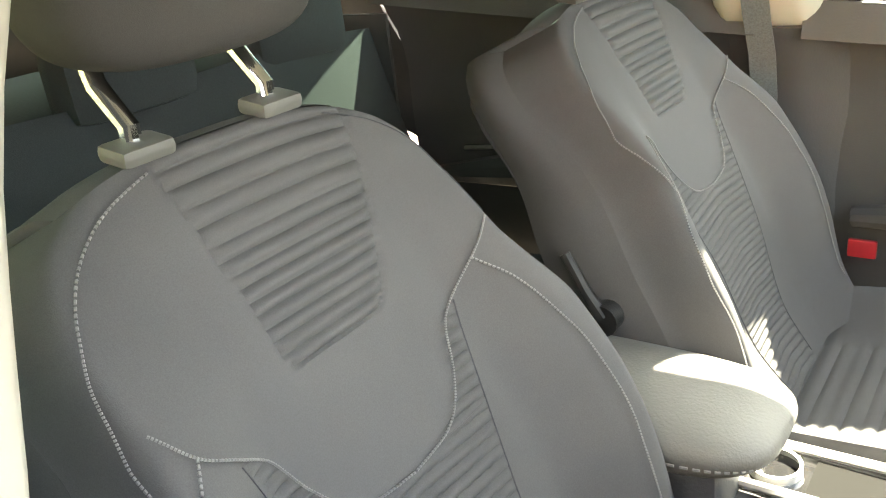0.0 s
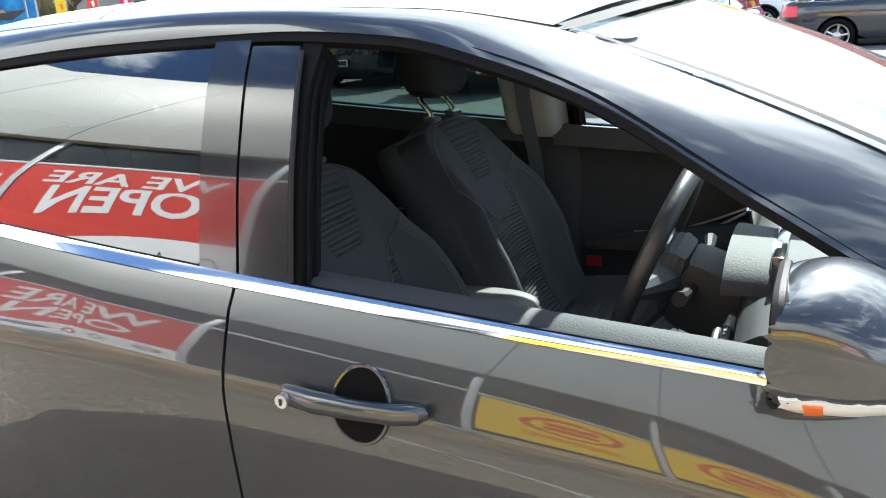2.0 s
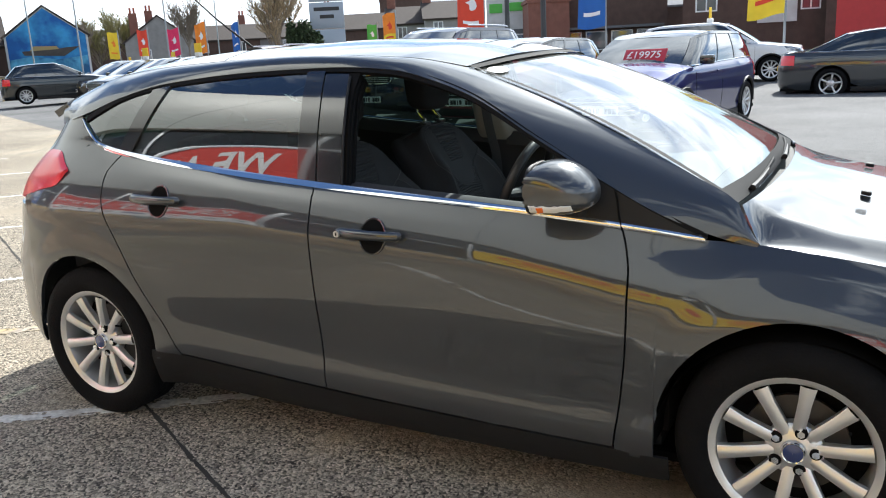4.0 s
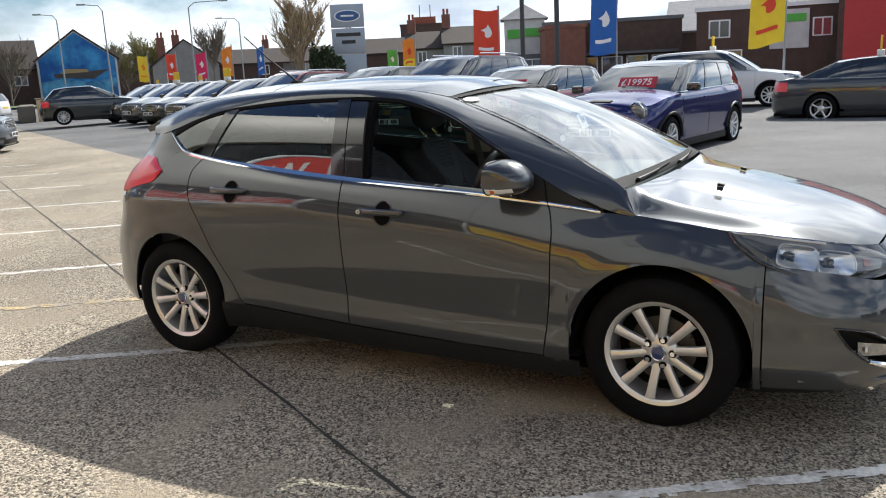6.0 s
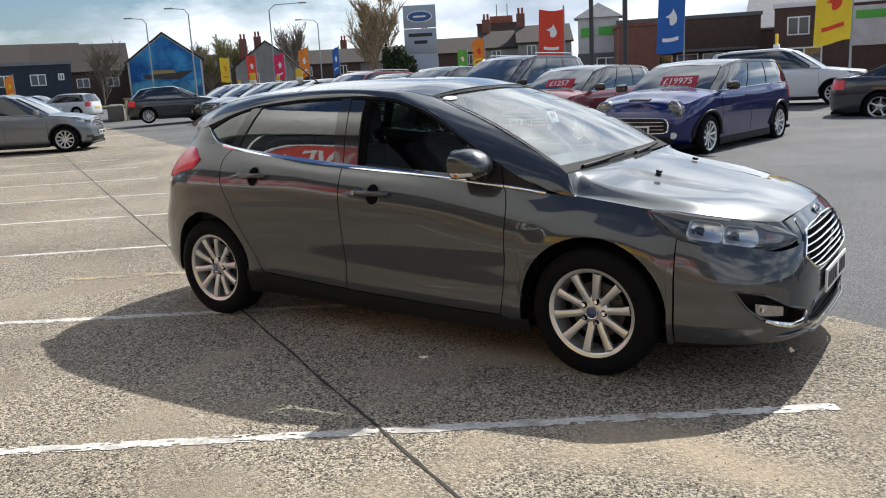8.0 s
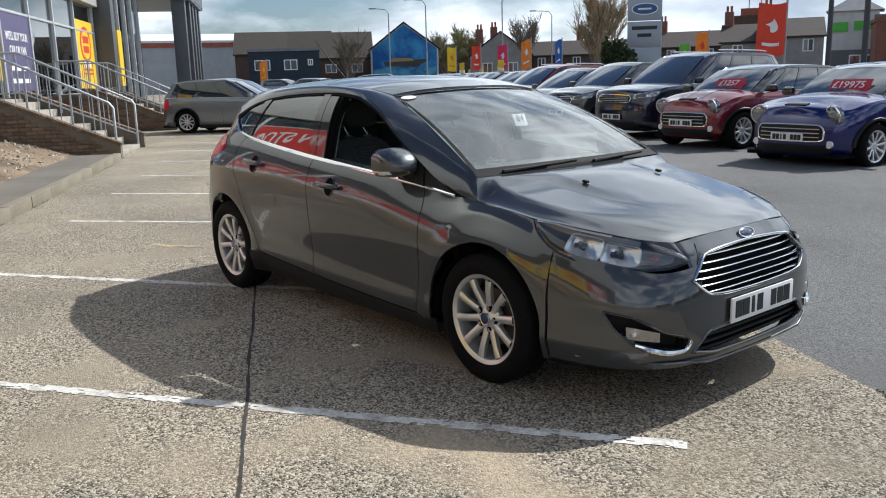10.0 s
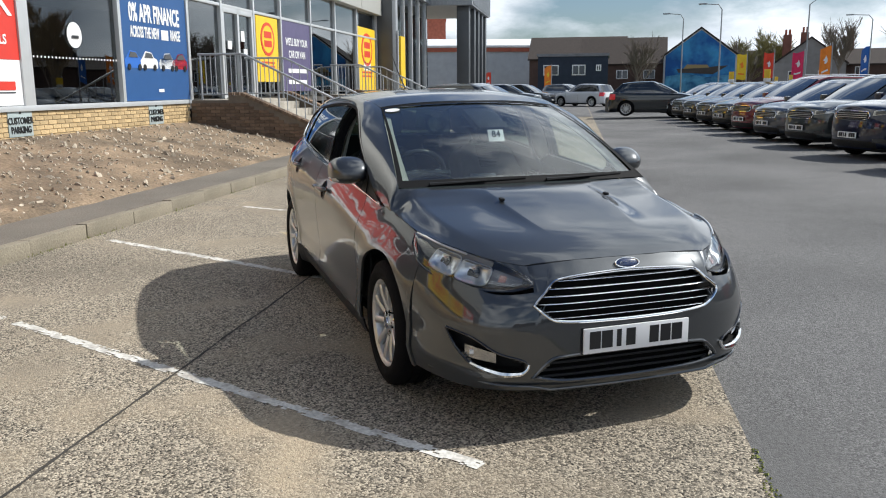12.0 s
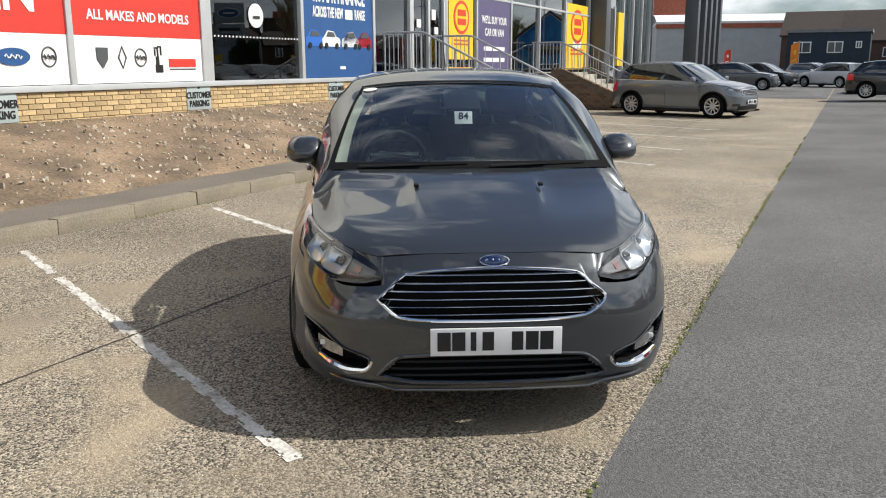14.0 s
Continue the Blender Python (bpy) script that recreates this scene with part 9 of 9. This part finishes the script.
    # bare trees
    def bare_tree(az, d, h, spread, label, seed, twig_m=TWIG, upright=0.75, twigs=900):
        t = thing("bare_tree", front_of(az, d), label, "tree", "bare trees")
        r = random.Random(seed)
        trunk, fine = bmesh.new(), bmesh.new()
        tips = []

        def grow(p, dvec, length, rad, level):
            q = p + dvec * length
            mid = p.lerp(q, 0.5) + Vector((r.uniform(-1, 1), r.uniform(-1, 1), 0)) * length * 0.05
            tube([p, mid, q], [rad, rad * 0.75, rad * 0.45], 6 if level < 2 else 3, trunk, caps=False)
            tips.append((p, q, dvec, length))
            if level >= 3:
                return
            for _ in range((12, 5, 4)[level]):
                side = Vector((r.uniform(-1, 1), r.uniform(-1, 1), 0)).normalized()
                nd = (dvec * upright + side * spread * r.uniform(0.4, 1.1) + Vector((0, 0, 0.2))).normalized()
                f = r.uniform(0.15, 1.0) if level == 0 else r.uniform(0.15, 0.95)
                grow(p.lerp(q, f), nd, length * (r.uniform(0.9, 1.1) * (1.05 - 0.45 * f) if level == 0 else r.uniform(0.4, 0.65)), rad * 0.42, level + 1)
        grow(Vector((0, 0, 0)), Vector((0, 0, 1)), h * 0.52, h * 0.018, 0)
        tips = tips[6:]
        for _ in range(twigs):
            p0, q0, dv, ln = tips[r.randrange(len(tips))]
            p = p0.lerp(q0, r.uniform(0.2, 1.0))
            nd = (dv * 0.8 + Vector((r.uniform(-1, 1), r.uniform(-1, 1), r.uniform(-0.1, 1.0))) * 0.7).normalized()
            tube([p, p + nd * h * r.uniform(0.04, 0.10)], [0.022, 0.010], 3, fine, caps=False)
        part("trunk", trunk, BARK, t)
        tagged(part("twig_spray", fine, twig_m, t), kind="stuff")
    bare_tree(128.2, 62, 7.6, 0.50, "golden-twigged bare tree beside the pylon", 5, TWIG, 0.9, 3200)
    bare_tree(139.0, 108, 7.6, 0.8, "wide bare tree with pale spring twigs", 8, BUD, 0.75, 3000)
    bare_tree(137.4, 112, 8.0, 0.8, "bare tree with pale spring buds", 9, BUD, 0.75, 3000)
    bare_tree(133.7, 100, 8.0, 0.5, "tall bare tree behind the houses", 11, BARK, 0.9, 2000)
    bare_tree(145.6, 92, 6.2, 0.6, "small bare tree before the inn", 12, BARK, 0.8, 1500)
    bare_tree(140.1, 100, 6.4, 0.7, "leafless hedge tree beside the mural", 14, BARK, 0.8, 1800)
    bush = thing("evergreen_bush", front_of(126.9, 50), "dark evergreen bush at the pylon's foot", "bush")
    r = random.Random(2)
    bm = bmesh.new()
    for _ in range(2200):
        a, e = r.uniform(0, 6.28), r.uniform(-0.4, 1.0)
        rad = (0.75 + 0.35 * noise.noise((math.cos(a) * 1.5, math.sin(a) * 1.5, e * 2))) * r.uniform(0.75, 1.05)
        p = Vector((rad * 1.3 * math.cos(a) * math.sqrt(max(0, 1 - e * e * 0.8)), rad * math.sin(a), 1.9 + 1.5 * e * rad))
        n = Vector((r.uniform(-1, 1), r.uniform(-1, 1), r.uniform(-1, 1))).normalized() * 0.12
        m2 = n.orthogonal().normalized() * 0.07
        bm.faces.new([bm.verts.new(p + n), bm.verts.new(p + m2), bm.verts.new(p - n), bm.verts.new(p - m2)])
    part("crown", bm, LEAF, bush, angle=0)
    part("trunk", tube([(0, 0, 0), (0.05, 0, 1.0), (0, 0, 2.0)], [0.12, 0.09, 0.05], 8), BARK, bush)
    # verge, barrier by the drive
    vg = part("verge", oriented(patch(lambda s, t: far(118 + 36 * s, 80 + 10 * t, 0.25), 30, 1), (0, 0, 1)), GRASS)
    tagged(vg, "strip of rough grass beyond the sales rows", "verge", "", "structure")
    bar = thing("low_barrier", front_of(144.3, 46), "low dark wall ending in a tan brick pier", "barrier")
    part("barrier_wall", box2((0.22, -5.0, 0), (1.0, -0.1, 0.82), 0.12), PATHWAY, bar)
    part("brick_pier", box2((-0.42, -0.5, 0), (0.12, 0.05, 1.08), 0.02), BRICK, bar)
    part("pier_cap", box2((-0.46, -0.54, 1.08), (0.16, 0.09, 1.15), 0.02), KERB, bar)


build_far()

# ---- kerb stones and bricks ----
def build_pieces():
    rng = random.Random(8)
    me = finish(box(0.897, 0.13, 0.16, (0, 0, 0), 0.014), 35)
    me.materials.append(KERB)
    holder = thing("kerb", LOT, "row of worn concrete kerb stones with weeds", "kerb", kind="structure")
    for k in range(28):
        ob = part("kerb_stone", me, KERB, holder)
        ob.matrix_basis = Matrix.Translation((-11.5 + 0.9 * k, -4.065 + rng.uniform(-0.008, 0.008), 0.06 + rng.uniform(-0.006, 0.006))) @ pose(0, 0, 0, rng.uniform(-1, 1), rng.uniform(-0.3, 0.3), rng.uniform(-0.5, 0.5))
    weeds = bmesh.new()
    for _ in range(900):
        x = rng.uniform(-11.5, 6)
        if noise.noise((x * 1.1, 3, 3)) < 0.0:
            continue
        p = Vector((x, -3.99 + rng.gauss(0, 0.02), 0.0))
        a = rng.uniform(0, 6.28)
        tip = p + Vector((math.cos(a) * 0.02, math.sin(a) * 0.02, rng.uniform(0.012, 0.04)))
        sd = Vector((-math.sin(a), math.cos(a), 0)) * 0.004
        weeds.faces.new([weeds.verts.new(p + sd), weeds.verts.new(p - sd), weeds.verts.new(tip)])
    lot_part("kerb_weeds", weeds, MOSS, "low weeds along the kerb foot", "weeds", "stuff", angle=0)
    # bricks of the showroom's base
    bl, bh, gap = 0.215, 0.065, 0.010
    brick = finish(box(bl, 0.03, bh, (0, 0, 0), 0.004, seg=1), 35)
    brick.materials.append(BRICK)
    base = bpy.data.objects["base_wall"]
    rest = bmesh.new()
    for row in range(6):
        z = 1.085 - row * (bh + gap)
        x = -12.13 + (0.1125 if row % 2 else 0)
        while x < 13.2:
            if x < -2.2 and row < 6:
                ob = part("brick", brick, BRICK, base)
                ob.matrix_basis = Matrix.Translation((x, WALL_Y - 0.006 + rng.uniform(-0.002, 0.002), z))
            else:
                box(bl, 0.03, bh, (x, WALL_Y - 0.006, z), 0, rest)
            x += bl + gap
    tagged(part("brick_courses", rest, BRICK, base), kind="stuff")
    # bricks of the steps' cheek walls
    dark = finish(box(0.03, bl, bh, (0, 0, 0), 0.004, seg=1), 35)
    dark.materials.append(BRICK_B)
    for st, xf in ((STAIR_A, -12.25), (STAIR_B, -22.6)):
        cheek = [c for c in st.children if c.name.startswith("cheek_wall")][1]
        for row in range(16):
            z = 0.05 + row * (bh + gap)
            y = WALL_Y + 0.14 + (0.1125 if row % 2 else 0)
            while True:
                lim = -4.17 if z < 0.24 else -4.17 - (z - 0.22) * 2.33
                if y + bl / 2 > lim:
                    break
                if z < 1.16:
                    ob = part("brick", dark, BRICK_B, cheek)
                    ob.matrix_basis = Matrix.Translation((xf - 0.003 + rng.uniform(-0.002, 0.002), y, z))
                y += bl + gap


build_pieces()
